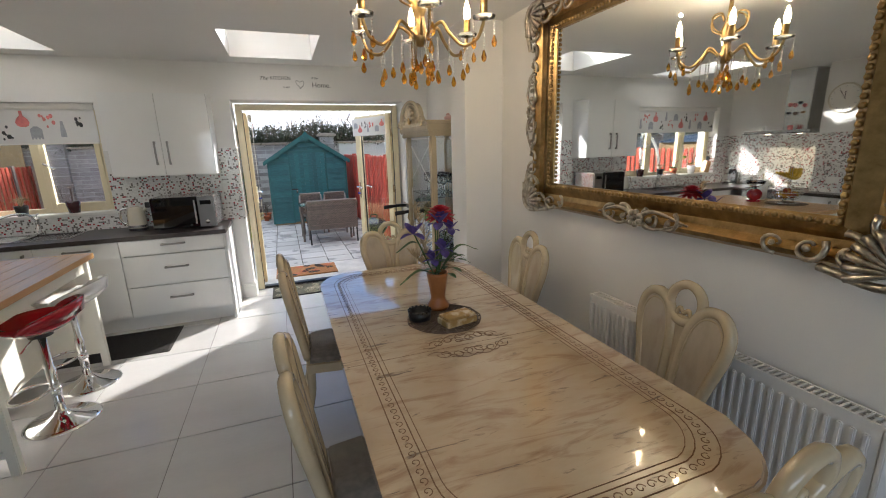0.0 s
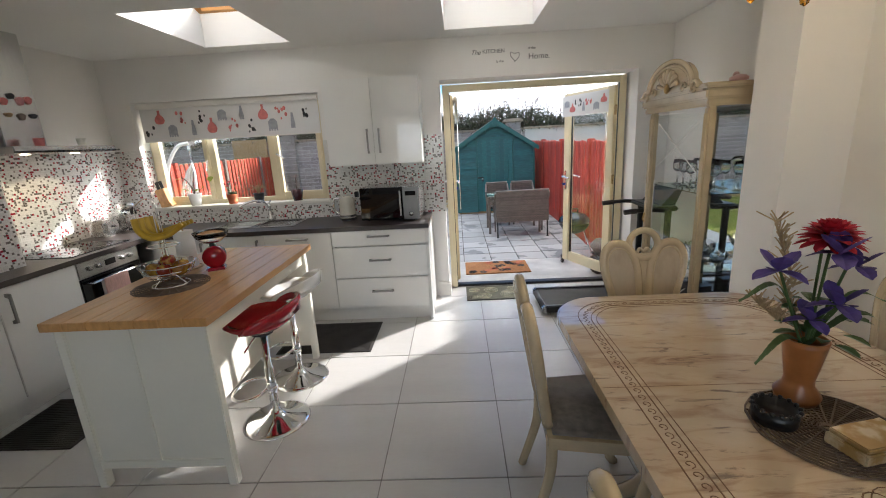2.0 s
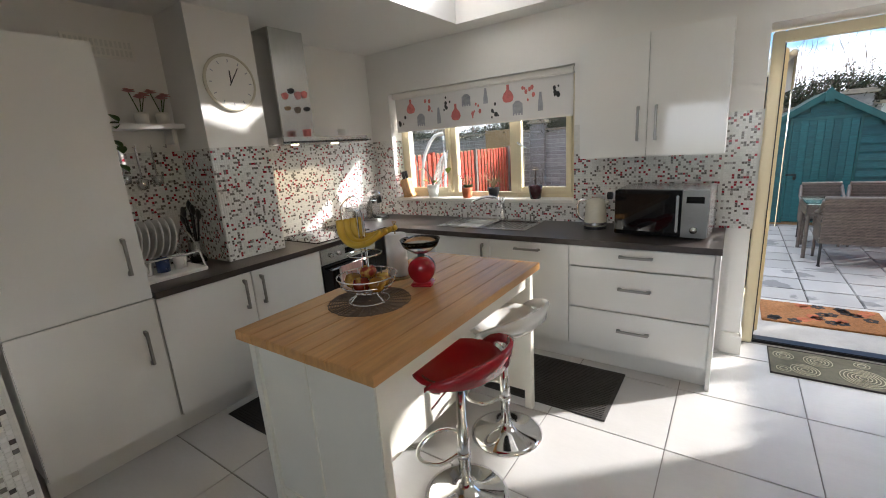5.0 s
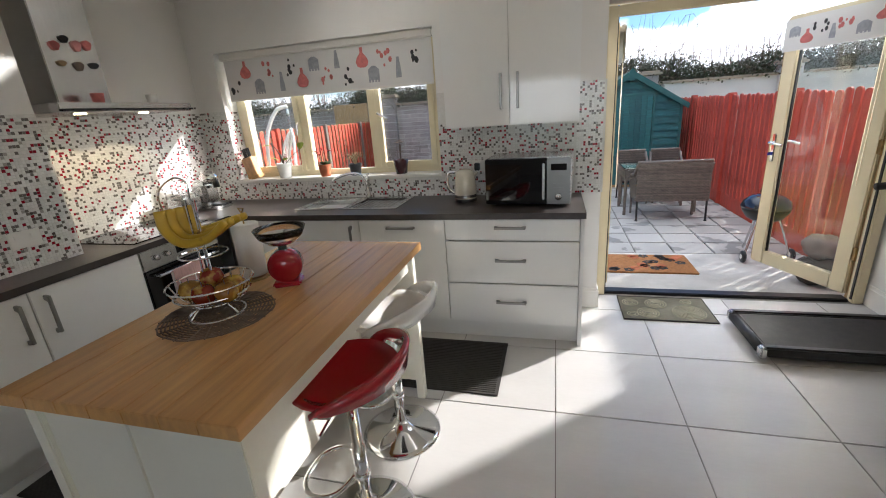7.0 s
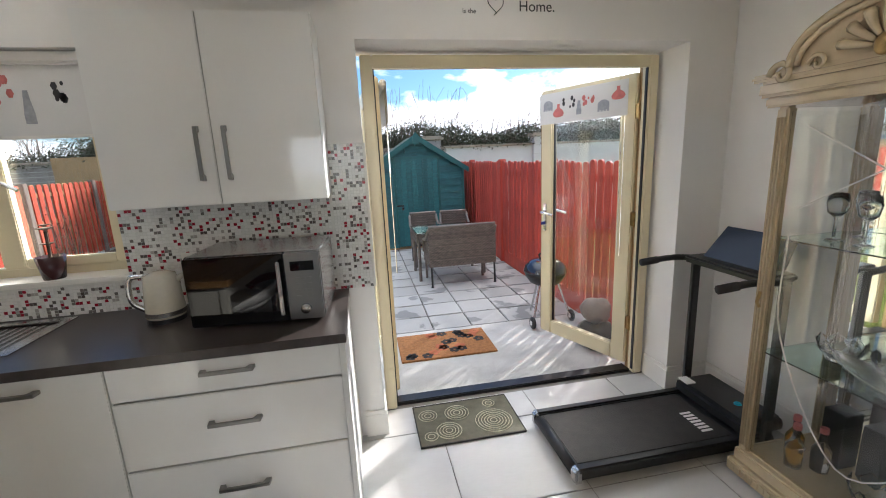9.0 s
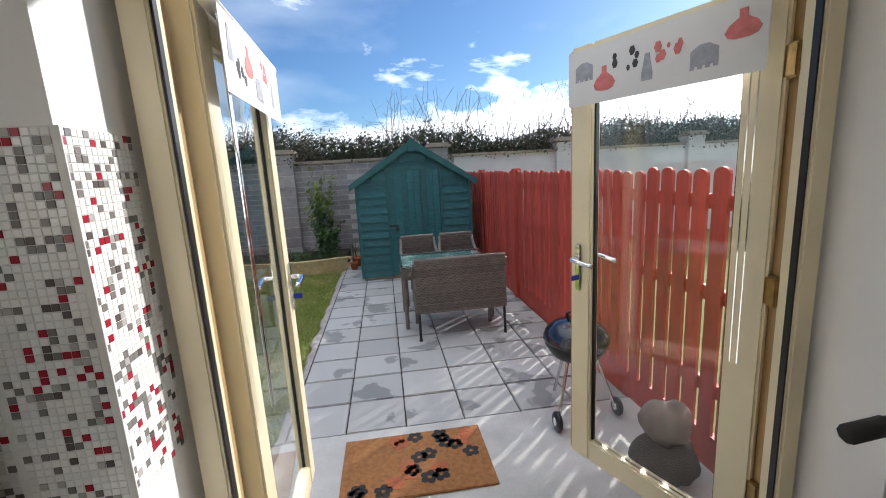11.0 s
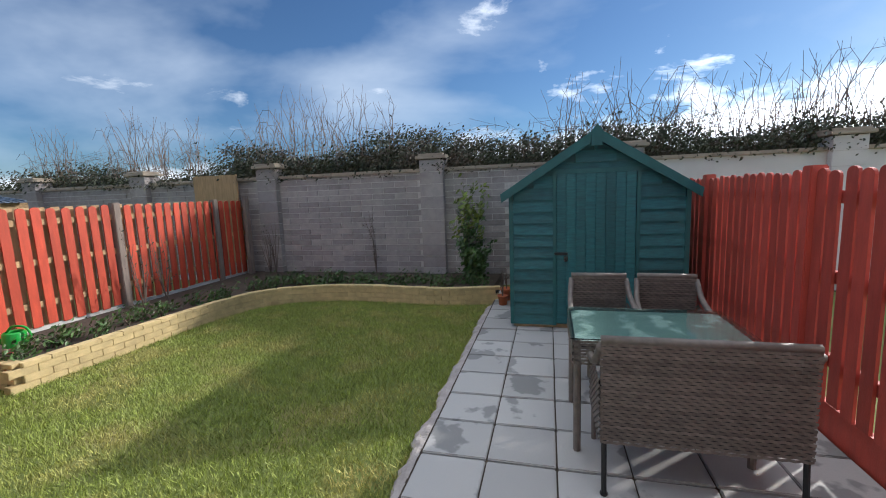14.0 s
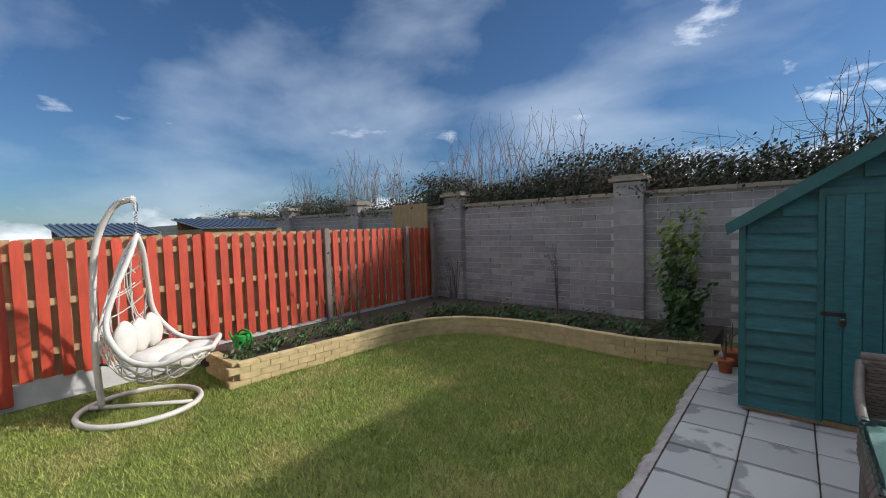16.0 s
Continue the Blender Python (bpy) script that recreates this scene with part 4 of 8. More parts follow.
for a in ((LX, LX + .003, 2.47, 3.03, TOPZ, TT), (LX, LX + .003, 3.46, BY, TOPZ, TT), (-3.32, -3.317, 3.03, 3.46, TOPZ, TT), (LX, -3.32, 3.027, 3.03, TOPZ, TT), (LX, -3.32, 3.46, 3.463, TOPZ, TT), (LX, WL_, BY - .003, BY, TOPZ, TT), (WL_, WR_, BY - .003, BY, TOPZ, WB - .005), (WR_, -.41, BY - .003, BY, TOPZ, TT), (WL_, WL_ + .003, BY, 5.10, WB + .03, TT), (-2.16, -2.157, 1.60, 1.735, 0, 1.35), (DL, DL + .003, BY, 5.17, TOPZ, TT)):
    box(grout, *a)
GR = setting("splashback_bed", grout, GROUT_W, "white grout bed of the mosaic splashback", "wall")
setting("trim_door_architrave", bx(-2.16, -2.135, 1.50, 1.60, 0, 2.1, .006), CREAM_PVC, "cream architrave on the end of the partition", "trim")

# socket plates
for x in ((-3.316, 3.22, 1.06),):
    th = thing("wall_socket", pose(*x), "white double wall socket on the mosaic", "socket")
    part("plate", bx(0, .009, -.07, .07, -.042, .042, .003), TRIM, th)
    for dy in (-.035, .035):
        part("switch", bx(.009, .013, dy - .01, dy + .01, .005, .025), TRIM, th)
th = thing("wall_socket", pose(-1.27, BY - .006, 1.12), "white wall socket with a black plug behind the kettle", "socket")
part("plate", bx(-.07, .07, -.009, 0, -.042, .042, .003), TRIM, th)
part("plug", bx(-.05, -.01, -.045, -.009, -.03, .025, .005), BLACK, th, "black plug")

# wall writing
def words(txt, x, z, size, shear=0.0):
    cu = bpy.data.curves.new("lettering", "FONT")
    cu.body, cu.size, cu.extrude, cu.shear = txt, size, 0.0008, shear
    o = new("lettering", cu)
    o.matrix_world = Matrix.Translation((x, BY - .002, z)) @ Matrix.Rotation(radians(90), 4, "X")
    dg = bpy.context.evaluated_depsgraph_get()
    me = bpy.data.meshes.new_from_object(o.evaluated_get(dg))
    m = o.matrix_world.copy()
    bpy.data.objects.remove(o)
    me.materials.clear()
    me.materials.append(PR_DK)
    o = new("lettering", me)
    o.matrix_world = m
    o.parent = sign_thing
    return o


sign_thing = thing("wall_lettering", pose(0, 0, 0), "black lettering about the kitchen and home above the doors", "lettering")
words("The", -.115, 2.338, .058, .4)
words("KITCHEN", -.005, 2.345, .049)
words("is the", .12, 2.262, .032)
words("Home.", .415, 2.275, .072)
words("of the", .41, 2.36, .03)
bm = bm_new()
tube(bm, spline([(.30, BY - .003, 2.262), (.255, BY - .003, 2.31), (.26, BY - .003, 2.345), (.29, BY - .003, 2.325), (.325, BY - .003, 2.34), (.33, BY - .003, 2.30), (.285, BY - .003, 2.255)], 6), .0022, 5)
part("heart", bm, PR_DK, sign_thing)

# ---- island ----
IX0, IX1, IY0, IY1 = -2.16, -1.395, 2.385, 3.73
th = thing("kitchen_island", pose(0, 0, 0), "ivory kitchen island with an oak top and overhang", "kitchen island")
for i in range(7):
    w = (IX1 - IX0) / 7
    part("top_plank", bx(IX0 + i * w + .0006, IX0 + (i + 1) * w - .0006, IY0, IY1, .86, .90, .002), OAK, th)
for x, y in ((IX0 + .03, IY0 + .03), (IX1 - .075, IY0 + .03), (IX0 + .03, IY1 - .075), (IX1 - .075, IY1 - .075)):
    part("leg", bx(x, x + .045, y, y + .045, 0, .86, .004), IVORY, th)
part("apron", bx(IX1 - .07, IX1 - .05, IY0 + .075, IY1 - .075, .77, .86), IVORY, th)
part("end_panel", bx(IX0 + .075, IX1 - .075, IY0 + .045, IY0 + .06, .11, .86), IVORY, th)
part("end_panel", bx(IX0 + .075, IX1 - .075, IY1 - .06, IY1 - .045, .11, .86), IVORY, th)
part("cover_strip", bx(-1.80, -1.785, IY0 + .038, IY0 + .045, .11, .86), IVORY, th)
part("bottom_rail", bx(IX0 + .075, IX1 - .075, IY0 + .036, IY0 + .045, .11, .15), IVORY, th)
part("back_panel", bx(-1.80, -1.785, IY0 + .06, IY1 - .06, .11, .86), IVORY, th)
part("base_shelf", bx(IX0 + .075, -1.80, IY0 + .06, IY1 - .06, .11, .13), IVORY, th)
part("cupboard_front", bx(IX0 + .04, IX0 + .058, IY0 + .075, IY1 - .075, .13, .86), IVORY, th)


def bar_stool(m, material, colour, turn=0):
    th = thing("bar_stool", m, "%s moulded bar stool on a chrome gas-lift base" % colour, "stool", "bar stools")
    part("base", lathe(bm_new(), [(0, 0), (.195, 0), (.195, .006), (.17, .016), (.08, .035), (.045, .06), (.03, .075), (0, .075)], 36), CHROME, th, smooth=True)
    part("column", lathe(bm_new(), [(.026, .07), (.026, .36), (.02, .362), (.02, .60), (0, .60)], 18), CHROME, th, smooth=True)
    part("collar", lathe(bm_new(), [(.026, .2), (.031, .2), (.031, .235), (.026, .235)], 18), CHROME, th, smooth=True)
    part("footrest", tb(spline([(.02, 0, .22), (.06, .10, .215), (.15, .12, .21), (.21, .06, .21), (.21, -.06, .21), (.15, -.12, .21), (.06, -.10, .215), (.02, 0, .22)], 5), .010), CHROME, th, smooth=True)
    bm = bm_new()
    n = 28
    rings = []
    for ring in range(8):
        f = ring / 7
        rings.append([bm.verts.new((.195 * f * math.cos(2 * math.pi * i / n), .215 * f * math.sin(2 * math.pi * i / n), .60 + .075 * f ** 3)) for i in range(n)])
    for a, b in zip(rings, rings[1:]):
        for i in range(n):
            bm.faces.new((a[i], a[(i + 1) % n], b[(i + 1) % n], b[i]))
    bmesh.ops.remove_doubles(bm, verts=bm.verts[:], dist=1e-4)
    # low wrap-round back, parted from the bowl by a slot
    band = []
    for k in range(21):
        a = radians(88 + 184 * k / 20)
        u = math.sin(math.pi * k / 20) ** .7
        band.append([bm.verts.new((.195 * r * math.cos(a), .215 * r * math.sin(a), z)) for r, z in ((1.0, .675), (1.03, .675 + .025 * u), (1.06, .678 + .065 * u), (1.09, .68 + .10 * u))])
    for a, b in zip(band, band[1:]):
        for q in (1, 2):
            bm.faces.new((a[q], a[q + 1], b[q + 1], b[q]))
    for k in (0, 1, 18, 19):
        bm.faces.new((band[k][0], band[k][1], band[k + 1][1], band[k + 1][0]))
    s = part("seat", bm, material, th, "%s gloss plastic bucket seat" % colour, smooth=True)
    mod = s.modifiers.new("thick", "SOLIDIFY")
    mod.thickness, mod.offset = .02, 1
    part("lever", tb([(.02, .01, .585), (.03, .12, .55), (.03, .17, .54)], .005), CHROME, th)
    part("seat_plate", lathe(bm_new(), [(.06, .575), (.06, .598), (0, .598)], 14), BLACK, th)


bar_stool(pose(-1.44, 2.92, 0, 0, 0, 180), RED_ABS, "red")
bar_stool(pose(-1.47, 3.40, 0, 0, 0, 175), WHITE_ABS, "white")

# ---- dining table ----
TX0, TX1, TY0, TY1, TZ = 0.16, 1.235, 0.42, 2.84, 0.76


def table_outline(inset=0.0, n=14):
    """Boat-shaped top with rounded, stepped corners."""
    cx, cy = (TX0 + TX1) / 2, (TY0 + TY1) / 2
    hx, hy = (TX1 - TX0) / 2 - inset, (TY1 - TY0) / 2 - inset
    r = max(.03, .20 - inset * .4)
    pts = []
    for sx, sy, a0 in ((1, 1, 0), (-1, 1, 90), (-1, -1, 180), (1, -1, 270)):
        pts += arc(cx + sx * (hx - r), cy + sy * (hy - r), r, a0, a0 + 90, 7)
    out = []
    for x, y in pts:
        u = (x - cx) / hx
        out.append((x, y - (0.055 * u * u if y > cy else -0.055 * u * u)))
    return out


th = thing("dining_table", pose(0, 0, 0), "cream lacquered marble-effect dining table with inlaid border", "table")
bm = prism(bm_new(), table_outline(), TZ - .045, TZ)
bmesh.ops.bevel(bm, geom=[e for e in bm.edges if abs(e.verts[0].co.z - e.verts[1].co.z) < 1e-6], offset=.012, segments=3, affect="EDGES")
part("tabletop", bm, MARBLE, th, smooth=False)
part("edge_moulding", prism(bm_new(), table_outline(.035), TZ - .075, TZ - .046), CREAM_LAC, th)
part("apron", prism(bm_new(), table_outline(.12), TZ - .16, TZ - .076), CREAM_LAC, th)
# inlaid lines and scroll band
for ins, w in ((.085, .0022), (.135, .0022), (.155, .0016)):
    part("inlay_line", tb([(x, y, TZ + .0002) for x, y in table_outline(ins)], w, 4, True), INLAY, th)


def scroll_band():
    bm = bm_new()
    line = table_outline(.11)
    line.append(line[0])
    acc, step = 0.0, .036
    for (x0, y0), (x1, y1) in zip(line, line[1:]):
        d = math.hypot(x1 - x0, y1 - y0)
        while acc < d:
            t = acc / d
            x, y = x0 + (x1 - x0) * t, y0 + (y1 - y0) * t
            a = math.atan2(y1 - y0, x1 - x0)
            pts = [(x + .015 * (1 - k / 14) * math.cos(a + k * .62), y + .015 * (1 - k / 14) * math.sin(a + k * .62), TZ + .0003) for k in range(11)]
            tube(bm, pts, .0018, 3)
            acc += step
        acc -= d
    return bm


part("scroll_inlay", scroll_band(), INLAY, th, "brown running-scroll inlay band")
SEAM = 1.455
for y in (SEAM, 1.99):
    part("leaf_seam", bx(TX0 + .01, TX1 - .01, y - .001, y + .001, TZ - .0005, TZ + .0006), INLAY, th)


def medallion(cy, s):
    bm = bm_new()
    cx = .70
    for sgn in (-1, 1):
        for k in range(3):
            base = (cx + sgn * (.03 + .05 * k), cy + s * (.05 + .015 * (k % 2)))
            pts = [(base[0] + sgn * (.035 - .0018 * q) * math.cos(.5 * q), base[1] + s * (.035 - .0018 * q) * math.sin(.5 * q), TZ + .0003) for q in range(16)]
            tube(bm, pts, .0022, 3)
        tube(bm, [(cx + sgn * .2 * t, cy + s * (.09 - .05 * t + .03 * math.sin(6 * t)), TZ + .0003) for t in [i / 12 for i in range(13)]], .0022, 3)
    tube(bm, arc(cx, cy + s * .07, .035, 0, 345, 22, TZ + .0003), .002, 3, True)
    part("medallion_inlay", bm, INLAY, th)


medallion(SEAM, -1)
medallion(SEAM, 1)
for y in (TY0 + .55, TY1 - .55):
    ped = part("pedestal", lathe(bm_new(), [(.0, .08), (.13, .08), (.10, .14), (.07, .2), (.10, .34), (.12, .44), (.08, .52), (.12, .6), (.0, .6)], 20, (.70, y, 0)), CREAM_LAC, th, smooth=True)
    for sgn in (-1, 1):
        part("foot", tb(spline([(.70 + sgn * .05, y, .16), (.70 + sgn * .16, y, .15), (.70 + sgn * .26, y, .07), (.70 + sgn * .34, y, .035)], 5), .045, 8, False, .03), CREAM_LAC, ped, smooth=True)


def dining_chair(m, label="cream lacquered dining chair with a pierced double-panel back"):
    """Seat faces local +y; origin on the floor under the seat."""
    th = thing("dining_chair", m, label, "chair", "chairs round the table")
    bm = bm_new()
    prism(bm, [(-.20, -.19), (.20, -.19), (.235, .10), (.20, .22), (0, .24), (-.20, .22), (-.235, .10)], .40, .45)
    part("seat_frame", bm, CREAM_LAC, th)
    bm = prism(bm_new(), [(-.18, -.17), (.18, -.17), (.215, .09), (.18, .20), (0, .22), (-.18, .20), (-.215, .09)], .45, .49)
    bmesh.ops.bevel(bm, geom=[e for e in bm.edges if e.verts[0].co.z > .48 and e.verts[1].co.z > .48], offset=.02, segments=3, affect="EDGES")
    part("seat", bm, SEAT_F, th, "grey-brown damask seat pad", smooth=True)
    for sx in (-1, 1):
        part("front_leg", tb(spline([(sx * .19, .18, .42), (sx * .21, .20, .32), (sx * .19, .18, .16), (sx * .185, .175, .05), (sx * .20, .20, 0)], 4), .03, 8, False, .022), CREAM_LAC, th, smooth=True)
        part("back_leg", tb(spline([(sx * .17, -.17, .44), (sx * .175, -.18, .25), (sx * .185, -.25, 0)], 5), .024, 8, False, .02), CREAM_LAC, th, smooth=True)
    lean = lambda z: -.18 - (z - .45) * .16
    # two kidney-shaped panels in thick moulded frames, joined by an open oval crest
    loop = [(.026, .47), (.13, .47), (.148, .56), (.185, .70), (.218, .82), (.216, .91), (.170, .962), (.105, .955), (.062, .905), (.036, .82), (.028, .70), (.026, .58)]
    for sx in (-1, 1):
        line = spline([(sx * x, lean(z), z) for x, z in loop + loop[:1]], 4)[:-1]
        part("back_frame", tb(line, .023, 8, True), CREAM_LAC, th, smooth=True)
        bm = bm_new()
        for o in (-.011, .011):
            bm.faces.new([bm.verts.new((v.x, v.y + o, v.z)) for v in line])
        bmesh.ops.bridge_loops(bm, edges=bm.edges[:])
        part("back_panel", bm, MARBLE_P, th, "burl-veneered back panel")
        part("panel_moulding", tb([((v.x - sx * .12) * .80 + sx * .12, v.y + .013, (v.z - .75) * .87 + .75) for v in line], .005, 6, True), CREAM_LAC, th, smooth=True)
    part("crest_ring", tb([(.080 * math.cos(a), lean(.955 + .078 * math.sin(a)), .955 + .078 * math.sin(a)) for a in [k * math.pi / 14 for k in range(28)]], .020, 8, True), CREAM_LAC, th, smooth=True)
    part("crest_scroll", tb(spline([(-.035, lean(.91), .905), (-.022, lean(.93), .932), (0, lean(.92), .915), (.022, lean(.93), .932), (.035, lean(.91), .905)], 5), .009), CREAM_LAC, th, smooth=True)
    bm = bm_new()
    outline = [(-.012, .52), (.012, .52), (.018, .70), (.030, .82), (.058, .905), (-.058, .905), (-.030, .82), (-.018, .70)]
    for o in (-.008, .008):
        bm.faces.new([bm.verts.new((x, lean(z) + o, z)) for x, z in outline])
    bmesh.ops.bridge_loops(bm, edges=bm.edges[:])
    part("splat", bm, CREAM_LAC, th)
    part("bottom_rail", tb([(-.16, lean(.48), .48), (.16, lean(.48), .48)], .02), CREAM_LAC, th, smooth=True)
    return th


ch = dining_chair(pose(0.22, 2.33, 0, 0, 0, -92))
for p in (pose(0.22, 1.21, 0, 0, 0, -90), pose(0.75, 2.83, 0, 0, 0, 179), pose(1.24, 2.26, 0, 0, 0, 87), pose(1.24, 1.09, 0, 0, 0, 84), pose(0.86, 0.55, 0, 0, 0, 4)):
    copy_thing(ch, p)

# ---- mirror ----
MY0, MY1, MZ0, MZ1 = 0.44, 2.43, 1.19, 2.43


def mirror():
    th = thing("wall_mirror", pose(0, 0, 0), "large wall mirror with ornate gilt and silver carved edge", "mirror")
    x = RX - .03
    part("glass", bx(x, x + .01, MY0 + .23, MY1 - .23, MZ0 + .17, MZ1 - .17), MIRROR, th)
    # profiled rails, mitred
    prof = [(0, .0), (.0, .035), (.03, .062), (.06, .05), (.085, .038), (.12, .045), (.15, .075), (.175, .06), (.20, .02), (.20, .0)]
    corners = [(MY0, MZ0), (MY1, MZ0), (MY1, MZ1), (MY0, MZ1)]
    dirs = [(1, 1), (-1, 1), (-1, -1), (1, -1)]
    for i in range(4):
        j = (i + 1) % 4
        bm = bm_new()
        a = [bm.verts.new((RX - h, corners[i][0] + dirs[i][0] * (.24 - q * 1.15), corners[i][1] + dirs[i][1] * (.17 - q * .82))) for q, h in prof]
        b = [bm.verts.new((RX - h, corners[j][0] + dirs[j][0] * (.24 - q * 1.15), corners[j][1] + dirs[j][1] * (.17 - q * .82))) for q, h in prof]
        for k in range(len(prof) - 1):
            bm.faces.new((a[k], a[k + 1], b[k + 1], b[k]))
        bm.faces.new(a)
        bm.faces.new(b)
        part("frame_rail", bm, GILT, th, "gilt moulded frame rail")
    # beaded sight edge
    bm = bm_new()
    for z in (MZ0 + .155, MZ1 - .155):
        y = MY0 + .225
        while y < MY1 - .215:
            blob(bm, (RX - .058, y, z), .011, 6, 4)
            y += .026
    for y in (MY0 + .222, MY1 - .222):
        z = MZ0 + .16
        while z < MZ1 - .15:
            blob(bm, (RX - .058, y, z), .011, 6, 4)
            z += .026
    part("beading", bm, GILT, th, "gilt bead edge", smooth=True)

    def ornament(cy, cz, sy, sz, size, corner):
        bm = bm_new()
        rnd = random.Random(int((cy + cz) * 100))
        X0 = RX - .075

        def scroll(y, z, r, a0, turn, thick):
            pts = [(X0 - .012 * math.sin(k * .35), y + r * (1 - k / 17) * math.cos(a0 + turn * k * .45), z + r * (1 - k / 17) * math.sin(a0 + turn * k * .45)) for k in range(15)]
            tube(bm, pts, thick, 6, False, thick * .5)
            blob(bm, (X0 - .015, y, z), thick * 1.25, 7, 5)

        if corner:
            # shell of ribs, with scrolls running along both rails
            for k in range(9):
                a = radians(-20 + k * 16)
                tube(bm, [(X0 - .02 - .012 * math.sin(t * 3.1), cy + sy * (.02 + size * .52 * t * math.cos(a)), cz + sz * (.02 + size * .52 * t * math.sin(a))) for t in [i / 5 for i in range(6)]], .006, 6, False, .015)
            for k in range(3):
                d = size * (.62 + .42 * k)
                r = size * (.26 - .05 * k)
                scroll(cy + sy * d, cz + sz * .045, r, rnd.uniform(0, 6), 1, .013 - .0022 * k)
                scroll(cy + sy * .045, cz + sz * d * .9, r, rnd.uniform(0, 6), -1, .013 - .0022 * k)
            tube(bm, spline([(X0, cy - sy * .01, cz + sz * size * .9), (X0 - .02, cy - sy * .03, cz + sz * .2 * size), (X0 - .02, cy + sy * .2 * size, cz - sz * .03), (X0, cy + sy * size * .9, cz - sz * .01)], 6), .014, 7)
        else:
            for k in (-1, 1):
                scroll(cy + sy * k * size * .30, cz + sz * k * size * .30, size * .22, 1.0, k, .012)
                scroll(cy + sy * k * size * .68, cz + sz * k * size * .68, size * .18, 2.0, -k, .010)
                tube(bm, spline([(X0, cy, cz), (X0 - .02, cy + (sy * k * .4 + sz * .16) * size, cz + (sz * k * .4 + sy * .16) * size), (X0, cy + sy * k * size, cz + sz * k * size)], 6), .012, 6, False, .005)
                tube(bm, spline([(X0, cy, cz), (X0 - .02, cy + (sy * k * .4 - sz * .14) * size, cz + (sz * k * .4 - sy * .14) * size), (X0, cy + sy * k * size * .9, cz + sz * k * size * .9)], 6), .010, 6, False, .005)
            for k in range(7):
                a = k * .9
                blob(bm, (X0 - .02, cy + .03 * math.cos(a), cz + .03 * math.sin(a)), .016, 7, 5)
        part("corner_ornament" if corner else "rail_ornament", bm, PEWTER, th, "silvered carved scrolls and shell" if corner else "silvered carved acanthus scroll", smooth=True)

    for cy, cz, sy, sz in ((MY0 + .02, MZ0 + .02, 1, 1), (MY1 - .02, MZ0 + .02, -1, 1), (MY1 - .02, MZ1 - .02, -1, -1), (MY0 + .02, MZ1 - .02, 1, -1)):
        ornament(cy, cz, sy, sz, .25, True)
    for cy, cz, sy, sz in (((MY0 + MY1) / 2, MZ0 + .06, 1, 0), ((MY0 + MY1) / 2, MZ1 - .06, 1, 0), (MY1 - .06, (MZ0 + MZ1) / 2, 0, 1), (MY0 + .06, (MZ0 + MZ1) / 2, 0, 1)):
        ornament(cy, cz, sy, sz, .27, False)


mirror()

# radiator
th = thing("radiator", pose(0, 0, 0), "white steel panel radiator under the mirror", "radiator")
part("panel", bx(1.565, 1.585, .44, 1.70, .17, .77, .004), RADW, th)
part("rear_panel", bx(1.61, 1.63, .45, 1.69, .17, .77, .004), RADW, th)
for i in range(37):
    y = .465 + i * .0335
    part("flute", bx(1.553, 1.566, y, y + .017, .20, .74, .004), RADW, th)
bm = bm_new()
for i in range(62):
    y = .45 + i * .02
    box(bm, 1.573, 1.625, y, y + .008, .772, .780)
box(bm, 1.563, 1.573, .44, 1.70, .765, .782)
box(bm, 1.625, 1.634, .44, 1.70, .765, .782)
part("top_grille", bm, RADW, th)
part("side_cover", bx(1.56, 1.635, .425, .44, .17, .78, .003), RADW, th)
part("side_cover", bx(1.56, 1.635, 1.70, 1.715, .17, .78, .003), RADW, th)
part("pipe", tb([(1.60, .47, 0), (1.60, .47, .18)], .0075), RADW, th)
part("pipe", tb([(1.60, 1.66, 0), (1.60, 1.66, .18)], .0075), RADW, th)

